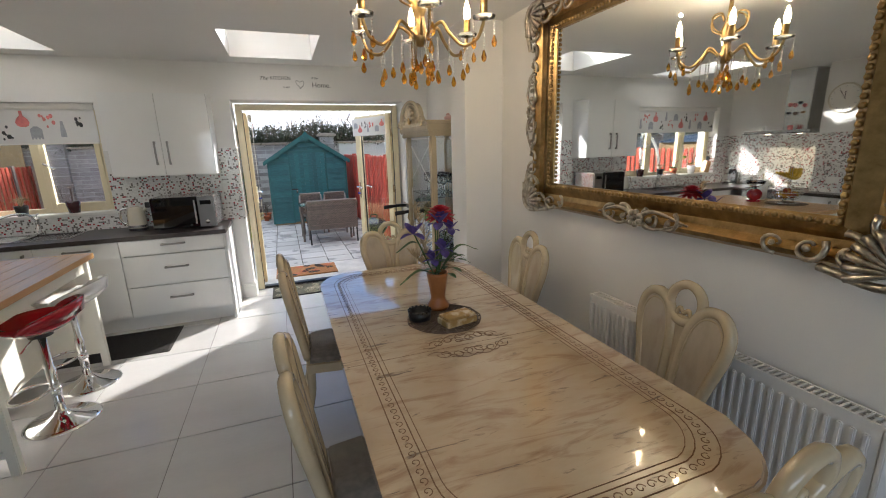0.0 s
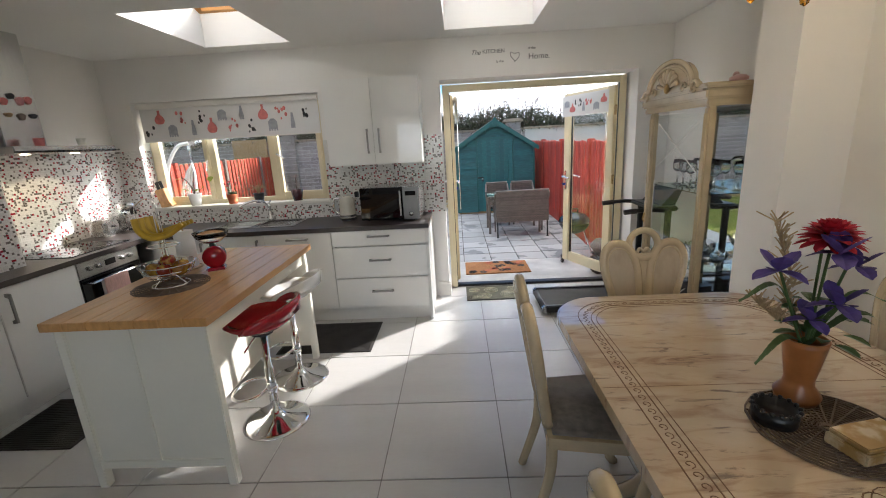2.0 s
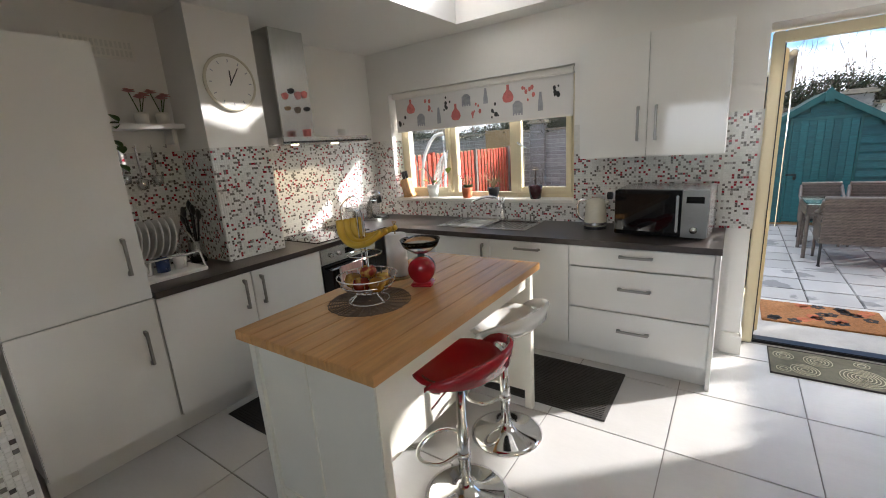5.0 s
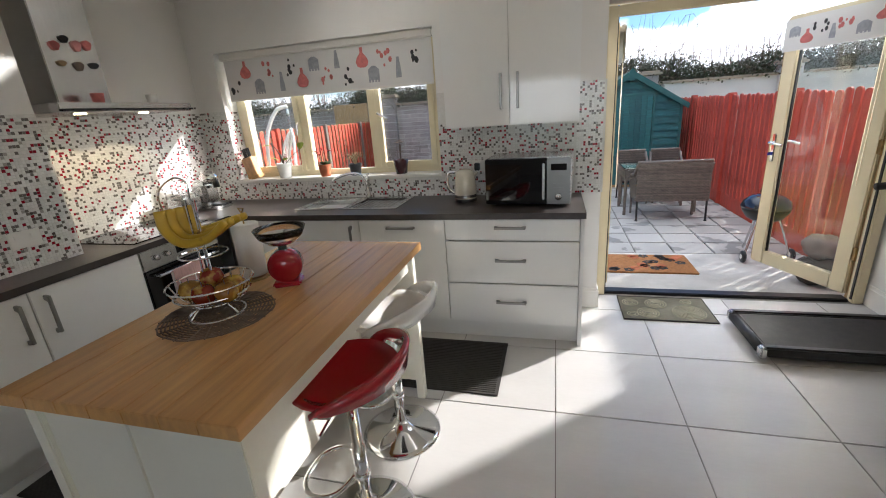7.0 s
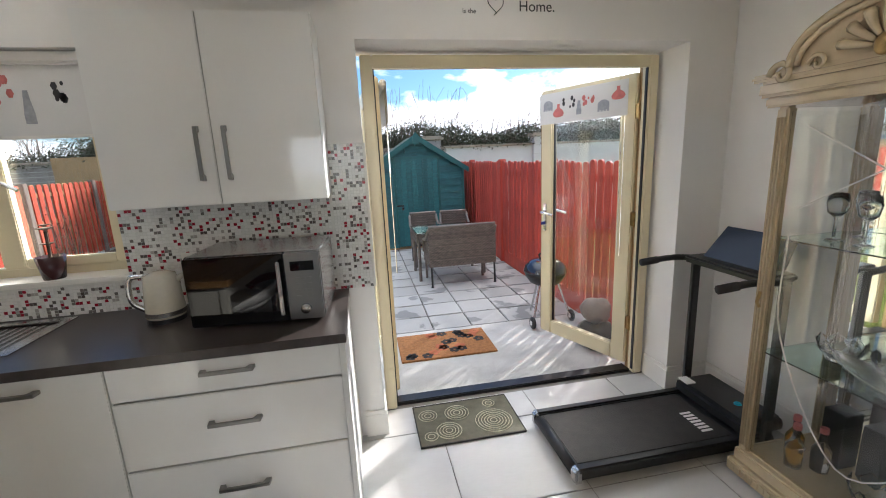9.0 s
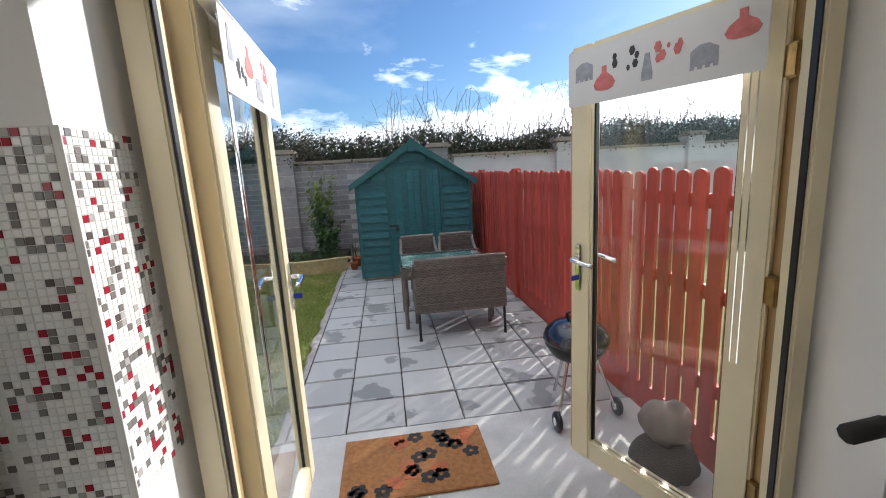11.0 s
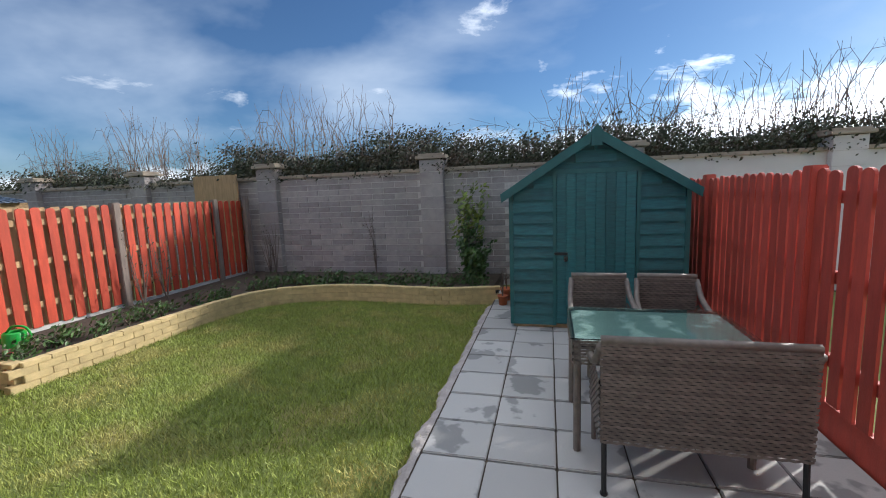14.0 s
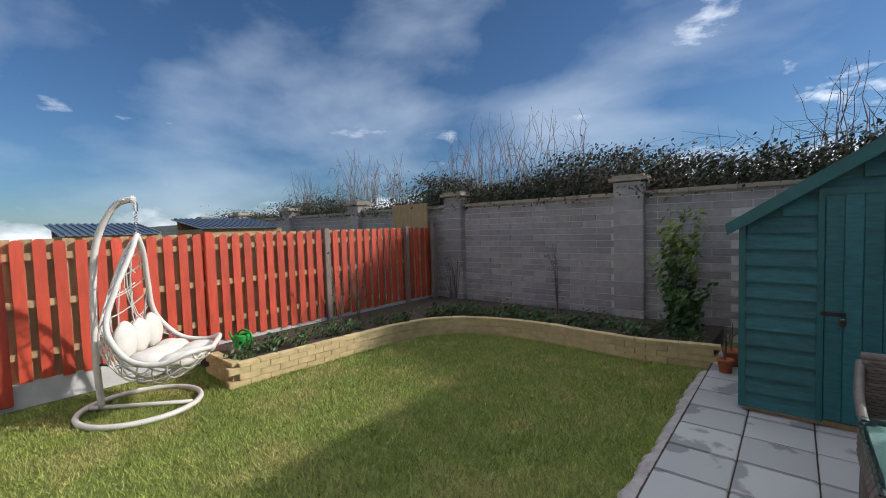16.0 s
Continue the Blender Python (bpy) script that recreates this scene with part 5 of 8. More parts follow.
# ---- chandelier ----
th = thing("chandelier", pose(.66, 1.86, .09), "gilt six-arm chandelier with amber and clear crystal drops", "chandelier")
part("canopy", lathe(bm_new(), [(0, CZ), (.06, CZ), (.055, CZ - .02), (.02, CZ - .045), (0, CZ - .045)][::-1], 20), GILT, th, smooth=True)
part("stem", lathe(bm_new(), [(.0, 1.955), (.02, 1.96), (.04, 1.99), (.035, 2.02), (.015, 2.05), (.025, 2.09), (.045, 2.14), (.02, 2.2), (.012, 2.26), (.010, CZ - .04), (0, CZ - .04)], 16), GILT, th, smooth=True)
bulb_spots = []
for i in range(6):
    a = i * math.pi / 3 + .35
    ca, sa = math.cos(a), math.sin(a)
    P = lambda r, z: (r * ca, r * sa, z)
    arm = part("arm", tb(spline([P(.03, 2.00), P(.10, 2.05), P(.14, 2.0), P(.20, 1.945), P(.265, 1.965), P(.295, 2.03)], 6), .0075), GILT, th, smooth=True)
    part("bobeche", lathe(bm_new(), [(0, 2.03), (.045, 2.04), (.05, 2.05), (.02, 2.045), (0, 2.045)], 16, (.295 * ca, .295 * sa, 0)), CLEAR, arm, smooth=True)
    part("candle", lathe(bm_new(), [(0, 2.045), (.016, 2.045), (.016, 2.115), (0, 2.115)], 12, (.295 * ca, .295 * sa, 0)), GILT, arm)
    part("bulb", lathe(bm_new(), [(0, 2.115), (.012, 2.118), (.016, 2.145), (.012, 2.17), (.003, 2.20), (0, 2.203)], 12, (.295 * ca, .295 * sa, 0)), BULB, arm, "lit flame bulb", smooth=True)
    part("upper_scroll", tb(spline([P(.02, 2.12), P(.09, 2.16), P(.10, 2.22), P(.05, 2.24), P(.03, 2.20)], 5), .005), GILT, th, smooth=True)
    for k, (r, z, L) in enumerate(((.34, 2.035, .06), (.25, 2.035, .06), (.295, 2.02, .10), (.20, 1.94, .09), (.13, 1.99, .11), (.08, 2.0, .15))):
        b2 = a + (.0 if k < 3 else .25 * (k - 3))
        x, y = r * math.cos(b2), r * math.sin(b2)
        bm = bm_new()
        for q in range(int(L / .012)):
            blob(bm, (x, y, z - .006 - q * .012), .005, 6, 4)
        part("bead_string", bm, CLEAR, th, smooth=True)
        part("amber_drop", lathe(bm_new(), [(0, 0), (.005, -.006), (.013, -.030), (.010, -.044), (0, -.052)], 8, (x, y, z - L)), AMBER, th)
for k in range(5):
    a = k * 1.257
    x, y = .035 * math.cos(a), .035 * math.sin(a)
    part("amber_drop", lathe(bm_new(), [(0, 0), (.005, -.006), (.014, -.034), (.011, -.05), (0, -.06)], 8, (x, y, 1.925 - .02 * (k % 2))), AMBER, th)
    part("bead_string", tb([(x, y, 1.99), (x, y, 1.92)], .003, 5), CLEAR, th)

for i in (0, 2, 4):
    a = i * math.pi / 3 + .35
    lo = bpy.data.lights.new("bulb light", "POINT")
    lo.energy, lo.color, lo.shadow_soft_size = 1.0, (1.0, .82, .60), .008
    new("bulb_light", lo).location = (.66 + .295 * math.cos(a), 1.86 + .295 * math.sin(a), 2.325)

# ---- display cabinet ----
VX0, VX1, VY0, VY1 = 1.24, 1.71, 3.43, 4.22


def vitrine():
    th = thing("display_cabinet", pose(0, 0, 0), "cream carved glass display cabinet holding crystal and china", "display cabinet")
    bm = bx(VX0 - .03, VX1, VY0 - .03, VY1 + .03, 0, .07, .012)
    part("plinth", bm, CREAM_LAC, th)
    part("base", bx(VX0 - .01, VX1, VY0 - .01, VY1 + .01, .07, .13, .008), CREAM_LAC, th)
    bm = bm_new()
    for i in range(26):
        y = VY0 - .01 + i * .031
        box(bm, VX0 - .036, VX0 - .03, y, y + .018, .022, .05)
    part("carved_band", bm, CREAM_LAC, th)
    part("floor_board", bx(VX0 + .02, VX1 - .01, VY0 + .02, VY1 - .02, .13, .14), CREAM_LAC, th)
    for x, y in ((VX0, VY0), (VX0, VY1 - .05), (VX1 - .05, VY0), (VX1 - .05, VY1 - .05)):
        p = part("post", bx(x, x + .05, y, y + .05, .13, 1.70, .008), CREAM_LAC, th)
        for k in range(3):
            part("reed", tb([(x - .002, y + .012 + k * .013, .16), (x - .002, y + .012 + k * .013, 1.66)], .005, 6), CREAM_LAC, p, smooth=True)
    part("mirror_back", bx(VX1 - .012, VX1 - .006, VY0 + .05, VY1 - .05, .14, 1.68), MIRROR, th, "mirrored back panel")
    for nm, a in (("front_pane", (VX0 + .02, VX0 + .026, VY0 + .05, VY1 - .05)), ("side_pane", (VX0 + .05, VX1 - .05, VY0 + .02, VY0 + .026)), ("side_pane", (VX0 + .05, VX1 - .05, VY1 - .026, VY1 - .02))):
        g = part(nm, bx(*a, .14, 1.68), PANE, th)
        g.visible_shadow = False
    for z in (.64, 1.16):
        part("glass_shelf", bx(VX0 + .035, VX1 - .02, VY0 + .03, VY1 - .03, z, z + .006), glass_mat("shelf glass", (.72, .92, .86)) if z < 1 else bpy.data.materials["shelf glass"], th)
    part("cornice", bx(VX0 - .03, VX1, VY0 - .03, VY1 + .03, 1.70, 1.74, .008), CREAM_LAC, th)
    part("cornice", bx(VX0 - .05, VX1, VY0 - .05, VY1 + .05, 1.74, 1.80, .012), CREAM_LAC, th)
    part("cornice", bx(VX0 - .07, VX1, VY0 - .07, VY1 + .07, 1.80, 1.83, .010), CREAM_LAC, th)
    # carved crest on the front
    cy = (VY0 + VY1) / 2
    x = VX0 - .055
    bm = bm_new()
    prism(bm, [(VY0 - .02, 1.79)] + [(cy - .30 * math.cos(a), 1.84 + .17 * math.sin(a) ** .8) for a in [.12 + k * 2.9 / 16 for k in range(17)]] + [(VY1 + .02, 1.79)], x - .002, x + .03, Matrix(((0, 0, 1, 0), (1, 0, 0, 0), (0, 1, 0, 0), (0, 0, 0, 1))))
    crest = part("crest", bm, CREAM_LAC, th, "carved cream and gilt crest")
    bm = bm_new()
    for off, r in ((0, .016), (.028, .011)):
        tube(bm, [(x - .012, cy - (.305 - off) * math.cos(a), 1.835 + (.178 - off) * math.sin(a)) for a in [k * math.pi / 24 for k in range(25)]], r, 8)
    for k in range(7):
        a = radians(15 + k * 25)
        tube(bm, [(x - .012 - .012 * math.sin(t * 3), cy + (.035 + .10 * t) * math.cos(a), 1.84 + (.03 + .095 * t) * math.sin(a)) for t in [i / 5 for i in range(6)]], .008, 7, False, .019)
    for s in (-1, 1):
        tube(bm, [(x - .015, cy + s * (.33 + .05 * (1 - q / 16) * math.cos(q * .5)), 1.815 + .05 * (1 - q / 16) * math.sin(q * .5)) for q in range(15)], .013, 7, False, .008)
        tube(bm, [(x - .015, cy + s * (.20 + .035 * (1 - q / 16) * math.cos(q * .5)), 1.83 + .035 * (1 - q / 16) * math.sin(q * .5)) for q in range(15)], .009, 7, False, .006)
    part("carving", bm, CREAM_LAC, crest, smooth=True)
    bm = bm_new()
    blob(bm, (x - .02, cy, 1.845), .03, 14, 10, (.6, 1, 1.15))
    part("gilt_boss", bm, GILT, crest, "gilt oval boss", smooth=True)
    part("handle", tb([(VX0 - .012, VY1 - .035, .86), (VX0 - .025, VY1 - .035, .88), (VX0 - .012, VY1 - .035, .93)], .007), GILT, th, "brass drop handle")
    bm = bm_new()
    tube(bm, [(VX0 + .018, VY0 + .12 + .55 * t, 1.62 - .32 * t) for t in (0, .5, 1)], .003, 4)
    tube(bm, [(VX0 + .018, VY1 - .12 - .55 * t, 1.62 - .32 * t) for t in (0, .5, 1)], .003, 4)
    tube(bm, spline([(VX0 + .018, VY1 - .10, 1.2), (VX0 + .018, VY1 - .12, .75), (VX0 + .018, cy, .32), (VX0 + .018, VY0 + .12, .5)], 6), .003, 4)
    part("etched_lines", bm, TRIM, th, "etched lines on the glass")


vitrine()
rnd = random.Random(12)


def wine_glass(x, y, z, h=.19):
    th = thing("wine_glass", pose(x, y, z), "clear stemmed wine glass on the cabinet shelf", "glass", "glasses in the cabinet")
    part("body", lathe(bm_new(), [(0, 0), (.032, .002), (.006, .012), (.005, h * .48), (.03, h * .6), (.036, h * .8), (.03, h), (.028, h), (.033, h * .8), (.027, h * .62), (0, h * .52)], 14), CLEAR, th, smooth=True)


def cut_bowl(x, y, z, r):
    th = thing("crystal_bowl", pose(x, y, z), "cut crystal bowl on the cabinet shelf", "bowl", "crystal in the cabinet")
    bm = lathe(bm_new(), [(0, 0), (r * .5, 0), (r * .6, .02), (r * .9, r * .6), (r, r * 1.0), (r * .95, r), (r * .82, r * .6), (r * .5, .03), (0, .03)], 16)
    for v in bm.verts:
        if v.co.z > r * .9:
            a = math.atan2(v.co.y, v.co.x)
            v.co.z += .012 * math.cos(8 * a)
    part("body", bm, CLEAR, th)


for y in (3.58, 3.70, 3.82, 3.94, 4.06):
    for x in (1.40, 1.55):
        wine_glass(x + rnd.uniform(-.02, .02), y, 1.166)
for y, r in ((3.62, .08), (3.80, .10), (4.02, .085)):
    cut_bowl(1.48, y, .646, r)
for y, r in ((3.78, .09), (3.62, .07)):
    cut_bowl(1.42, y, .14, r)
for x, y in ((1.33, 3.70), (1.38, 3.58), (1.32, 3.55)):
    th = thing("china_cup", pose(x, y, .14), "white china cup with gilt rim in the cabinet", "cup", "china in the cabinet")
    part("body", lathe(bm_new(), [(0, 0), (.022, 0), (.04, .04), (.045, .065), (.041, .065), (.035, .04), (0, .01)], 16), TRIM, th, smooth=True)
for x, y, m_ in ((1.36, 4.05, CLEAR), (1.42, 4.10, AMBER), (1.44, 4.0, CLEAR)):
    th = thing("bottle", pose(x, y, .14), "small spirit bottle in the display cabinet", "bottle", "bottles in the cabinet")
    part("body", lathe(bm_new(), [(0, 0), (.034, 0), (.036, .1), (.014, .14), (.013, .18), (0, .18)], 14), m_, th, smooth=True)
    part("cap", lathe(bm_new(), [(0, .181), (.016, .181), (.016, .205), (0, .205)], 12), PR_RED, th)
for x, y, w in ((1.56, 4.02, .09), (1.57, 3.88, .08)):
    th = thing("gift_box", pose(x, y, .14), "dark gift box standing in the cabinet", "box", "boxes in the cabinet")
    part("carton", bx(-.05, .05, -w / 2, w / 2, 0, .26, .003), BLACK, th)
th = thing("boat_dish", pose(1.36, 3.72, .646, 0, 0, 90), "long silvered boat-shaped dish on the cabinet shelf", "dish")
bm = bm_new()
rows = []
for k in range(17):
    u = -1 + k / 8
    w, z = .075 * (1 - u * u) ** .6 + .002, .012 + .05 * u * u
    rows.append([bm.verts.new((.24 * u, w * f, z + .035 * f * f)) for f in (-1, -.6, 0, .6, 1)])
for a, b in zip(rows, rows[1:]):
    for q in range(4):
        bm.faces.new((a[q], a[q + 1], b[q + 1], b[q]))
dish = part("body", bm, STEEL, th, smooth=True)
thick = dish.modifiers.new("thick", "SOLIDIFY")
thick.thickness = .004
th = thing("pink_figurine", pose(1.45, 3.52, 1.83), "small pink ceramic shell ornament on the cabinet", "ornament")
bm = bm_new()
blob(bm, (0, 0, .025), .045, 12, 8, (1, 1.5, .55), .2)
blob(bm, (0, .03, .05), .02, 8, 6)
part("body", bm, mat("pink ceramic", (.55, .33, .30), .3), th, smooth=True)

# ---- treadmill ----
th = thing("treadmill", pose(0, 0, 0), "black folding treadmill with upright console", "treadmill")
part("deck", bx(.45, 1.55, 4.29, 4.80, .03, .085, .012), BLACK, th)
part("belt", bx(.47, 1.34, 4.345, 4.745, .0855, .0885), RUBBER, th, "black running belt")
for y in (4.285, 4.755):
    part("side_rail", bx(.44, 1.52, y, y + .05, .06, .10, .01), BLACK, th)
    part("end_cap", bx(.425, .47, y - .004, y + .054, .02, .098, .012), STEEL, th)
part("rear_roller", tb([(.455, 4.33, .055), (.455, 4.76, .055)], .03, 12), BLACK, th, smooth=True)
part("motor_cover", bx(1.36, 1.62, 4.30, 4.80, .086, .17, .025), BLACK, th)
part("badge", tb(arc(1.48, 4.46, .012, 0, 330, 10, .172), .008, 6, True), mat("cyan badge", (.0, .35, .5), .4), th)
part("safety_plate", bx(1.37, 1.43, 4.70, 4.78, .171, .176), TRIM, th)
for y in (4.80, 4.26):
    part("upright", bx(1.44, 1.49, y, y + .03, .05, .93, .006), BLACK, th)
    part("arm_rail", tb(spline([(1.46, y + .015, .92), (1.30, y + .015, .935), (1.12, y + .015, .925)], 4), .018, 8), BLACK, th, smooth=True)
    part("grip", tb([(1.20, y + .015, .93), (1.10, y + .015, .922)], .022, 8), RUBBER, th, smooth=True)
cs = part("console", bx(1.36, 1.56, 4.29, 4.80, .91, .95, .012), BLACK, th)
bm = bm_new()
prism(bm, [(1.44, .95), (1.56, .95), (1.62, 1.10), (1.585, 1.11)], -4.74, -4.36, Matrix(((1, 0, 0, 0), (0, 0, -1, 0), (0, 1, 0, 0), (0, 0, 0, 1))))
part("console_screen", bm, mat("blue-black display", (.012, .022, .045), .25), th, "dark blue console display")
bm = bm_new()
for i in range(7):
    box(bm, 1.215 + .0 * i, 1.28, 4.40 + i * .026, 4.416 + i * .026, .0886, .0892)
part("deck_lettering", bm, TRIM, th, "white brand lettering bars on the belt")

# ---- counter appliances ----
th = thing("microwave", pose(-.90, 4.69, TOPZ, 0, 0, -4), "black and steel microwave oven on the worktop", "microwave")
part("body", bx(-.27, .27, -.16, .20, .012, .31, .008), STEEL, th)
part("door_glass", bx(-.268, .125, -.182, -.161, .016, .306, .004), BLACK_GLASS, th, "black mirror-glass door")
part("control_panel", bx(.127, .268, -.180, -.161, .016, .306, .004), HANDLE, th)
part("door_handle", bx(.10, .115, -.215, -.20, .05, .28, .004), STEEL, th)
part("display", bx(.15, .245, -.1815, -.180, .23, .27), BLACK_GLASS, th)
for r in range(4):
    for c in range(3):
        part("button", bx(.165 + c * .024, .182 + c * .024, -.1825, -.180, .115 + r * .026, .123 + r * .026), HANDLE, th)
k = part("dial", lathe(bm_new(), [(.022, 0), (.02, .015), (0, .015)], 16), STEEL, th, smooth=True)
k.matrix_local = Matrix.Translation((.197, -.18, .065)) @ Matrix.Rotation(radians(90), 4, "X")
for x in (-.22, .22):
    part("foot", bx(x - .015, x + .015, -.12, -.09, 0, .012), BLACK, th)

th = thing("kettle", pose(-1.36, 4.74, TOPZ), "cream and steel electric jug kettle", "kettle")
part("base", lathe(bm_new(), [(0, 0), (.08, 0), (.08, .02), (0, .02)], 22), BLACK, th)
part("jug", lathe(bm_new(), [(0, .02), (.078, .02), (.08, .05), (.072, .16), (.062, .21), (.03, .225), (0, .225)], 24), KETTLE_C, th, smooth=True)
part("band", lathe(bm_new(), [(.0795, .03), (.0815, .03), (.0815, .05), (.0795, .05)], 24), STEEL, th)
part("handle", tb(spline([(-.06, -.01, .21), (-.115, -.02, .20), (-.12, -.02, .10), (-.07, -.01, .05)], 5), .012), CHROME, th, smooth=True)
part("spout", tb([(.06, .01, .18), (.09, .015, .20)], .016, 8, False, .010), KETTLE_C, th)

th = thing("coffee_machine", pose(-3.48, 4.62, TOPZ), "silver capsule coffee machine in the corner", "coffee machine")
part("base", bx(-.11, .13, -.09, .09, 0, .03, .008), STEEL, th)
part("body", bx(-.11, .04, -.085, .085, .03, .22, .03), STEEL, th)
bm = bm_new()
blob(bm, (.03, 0, .25), .07, 16, 12, (1.1, .9, .75))
part("head", bm, CHROME, th, smooth=True)
part("group", tb([(.08, 0, .24), (.09, 0, .17)], .025, 10), BLACK, th, smooth=True)
part("drip_tray", bx(.05, .15, -.06, .06, .03, .045, .004), BLACK, th)
th = thing("toaster", pose(-3.52, 4.40, TOPZ, 0, 0, 10), "low silver toaster beside the coffee machine", "toaster")
part("body", bx(-.08, .08, -.11, .11, .01, .16, .03), STEEL, th)
part("slot", bx(-.03, -.01, -.09, .09, .155, .1615), BLACK, th)
part("lever", bx(.08, .10, -.01, .01, .09, .105, .003), BLACK, th)

th = thing("knife_block", pose(-3.30, 5.00, WB + .022, 0, -14, 0), "wooden knife block with black-handled knives", "knife block")
part("block", bx(-.05, .05, -.04, .04, .02, .19, .006), OAK, th)
for i in range(4):
    part("knife_handle", tb([(-.03 + .02 * i, .01 - .012 * (i % 2), .17), (-.035 + .02 * i, .01, .27)], .009, 6), BLACK, th)
part("foot", bx(-.05, .065, -.04, .04, .0, .03), OAK, th)


# ---- window plants ----
def pot_plant(name, x, pot_mat, pr, ph, label, builder):
    th = thing(name, pose(x, 5.0, WB + .022), label, "pot plant", "plants on the sill")
    part("pot", lathe(bm_new(), [(0, 0), (pr * .72, 0), (pr, ph), (pr * .92, ph), (pr * .8, ph * .8), (0, ph * .8)], 20), pot_mat, th, smooth=True)
    part("compost", lathe(bm_new(), [(0, ph * .8), (pr * .85, ph * .81), (0, ph * .86)], 14), SOIL, th)
    builder(th, ph)


def petal(bm, p, d, ln, w, droop=.2):
    p, d = Vector(p), Vector(d).normalized()
    s = d.cross(Vector((0, 0, 1)))
    s = s.normalized() if s.length > .01 else Vector((1, 0, 0))
    n = s.cross(d)
    rows = []
    for t, k in ((0, .15), (.3, .8), (.6, 1), (.85, .7), (1, .08)):
        c = p + d * ln * t - Vector((0, 0, droop * ln * t * t))
        rows.append((bm.verts.new(c - s * w * k * .5 + n * w * .12 * k), bm.verts.new(c), bm.verts.new(c + s * w * k * .5 + n * w * .12 * k)))
    for a, b in zip(rows, rows[1:]):
        bm.faces.new((a[0], a[1], b[1], b[0]))
        bm.faces.new((a[1], a[2], b[2], b[1]))


YGREEN = mat("lime leaf", (.28, .36, .03), .4, var=.2, scale=20)
CRIM = mat("crimson petal", (.42, .012, .03), .6, var=.25, scale=30)
VIOL = mat("violet petal", (.085, .055, .25), .6, var=.35, scale=30)
PAMPAS = mat("pampas straw", (.45, .34, .20), .9, var=.2, scale=30)
STALK = mat("green stalk", (.06, .11, .03), .6, var=.2, scale=20)


def orchid(th, h):
    bm = bm_new()
    for e in ((-.10, 0, .17), (.03, .0, .22), (-.05, .01, .10)):
        tube(bm, spline([(0, 0, h * .8), (e[0] * .4, e[1], h + e[2] * .6), (e[0], e[1], h + e[2])], 5), .005, 5)
    part("stem", bm, TWIG, th)
    for p, d, l in (((-.10, 0, h + .15), (-.6, -.3, .1), .07), ((-.04, 0, h + .02), (-.7, -.4, .5), .09), ((.02, 0, h + .02), (.6, -.3, .5), .06), ((.19, -.01, h + .11), (.3, -.3, .6), .09)):
        bm = bm_new()
        petal(bm, p, d, l, .06)
        part("leaf", bm, YGREEN, th)
    part("leaf_stalk", tb(spline([(0, 0, h * .8), (.10, 0, h + .06), (.19, -.01, h + .11)], 5), .003, 4), STALK, th)


def geranium(th, h):
    r = random.Random(3)
    for i in range(12):
        bm = bm_new()
        a = i * .9
        petal(bm, (0, 0, h * .8), (math.cos(a), math.sin(a), r.uniform(.4, 1.2)), r.uniform(.06, .10), .04)
        part("leaf", bm, LEAF_M, th)
    for x, z in ((-.06, .10), (.0, .12), (.065, .105), (-.03, .075)):
        part("flower_stalk", tb([(0, 0, h * .8), (x, -.01, h + z)], .003, 4), STALK, th)
        bm = bm_new()
        for k in range(9):
            petal(bm, (x, -.01, h + z), (math.cos(k * .7), math.sin(k * .7), r.uniform(-.2, .9)), .026, .022)
        part("flower", bm, CRIM, th)


def grassy(th, h):
    r = random.Random(5)
    bm = bm_new()
    for i in range(60):
        a, q = r.uniform(0, 6.28), r.uniform(.03, .09)
        tube(bm, [(0, 0, h * .8), (q * .4 * math.cos(a), q * .4 * math.sin(a), h + .06), (q * math.cos(a), q * math.sin(a), h + r.uniform(.03, .10))], .0016, 3)
    part("foliage", bm, PAMPAS, th)


def succulent(th, h):
    part("stem", tb([(0, 0, h * .8), (.005, 0, h + .12)], .007, 6), TWIG, th)
    bm = bm_new()
    for z, n, l in ((h + .05, 6, .04), (h + .12, 9, .05), (h + .14, 6, .035)):
        for k in range(n):
            petal(bm, (.004, 0, z), (math.cos(k * 6.28 / n), math.sin(k * 6.28 / n), .6), l, .026)
    part("leaf_rosettes", bm, POST_W, th)


pot_plant("orchid", -3.00, WHITE_ABS, .065, .125, "leggy orchid in a white ribbed pot", orchid)
pot_plant("geranium", -2.61, TERRA, .055, .10, "red geranium in a terracotta pot", geranium)
pot_plant("airy_grass_plant", -2.33, BLACK, .055, .095, "pale grassy houseplant in a black pot", grassy)
pot_plant("succulent", -1.93, mat("plum glaze", (.05, .012, .015), .2), .06, .11, "brown succulent in a plum glazed pot", succulent)

# ---- island top ----


def woven_mat(x, y, z, r, label):
    th = thing("woven_placemat", pose(x, y, z), label, "placemat", "woven placemats")
    bm = bm_new()
    rr = .012
    while rr < r:
        n = max(10, int(rr * 180))
        tube(bm, [(rr * math.cos(q) * (1 + .02 * math.sin(9 * q + rr * 90)), rr * math.sin(q) * (1 + .02 * math.cos(9 * q)), .003) for q in [j * 2 * math.pi / n for j in range(n)]], .0032, 4, True)
        rr += .0115
    for k in range(24):
        a = k * math.pi / 12
        tube(bm, [(.01 * math.cos(a), .01 * math.sin(a), .003), (r * math.cos(a + .25), r * math.sin(a + .25), .003)], .003, 4)
    part("weave", bm, mat("woven brown paper cord", (.15, .105, .075), .7, var=.25, scale=40), th)


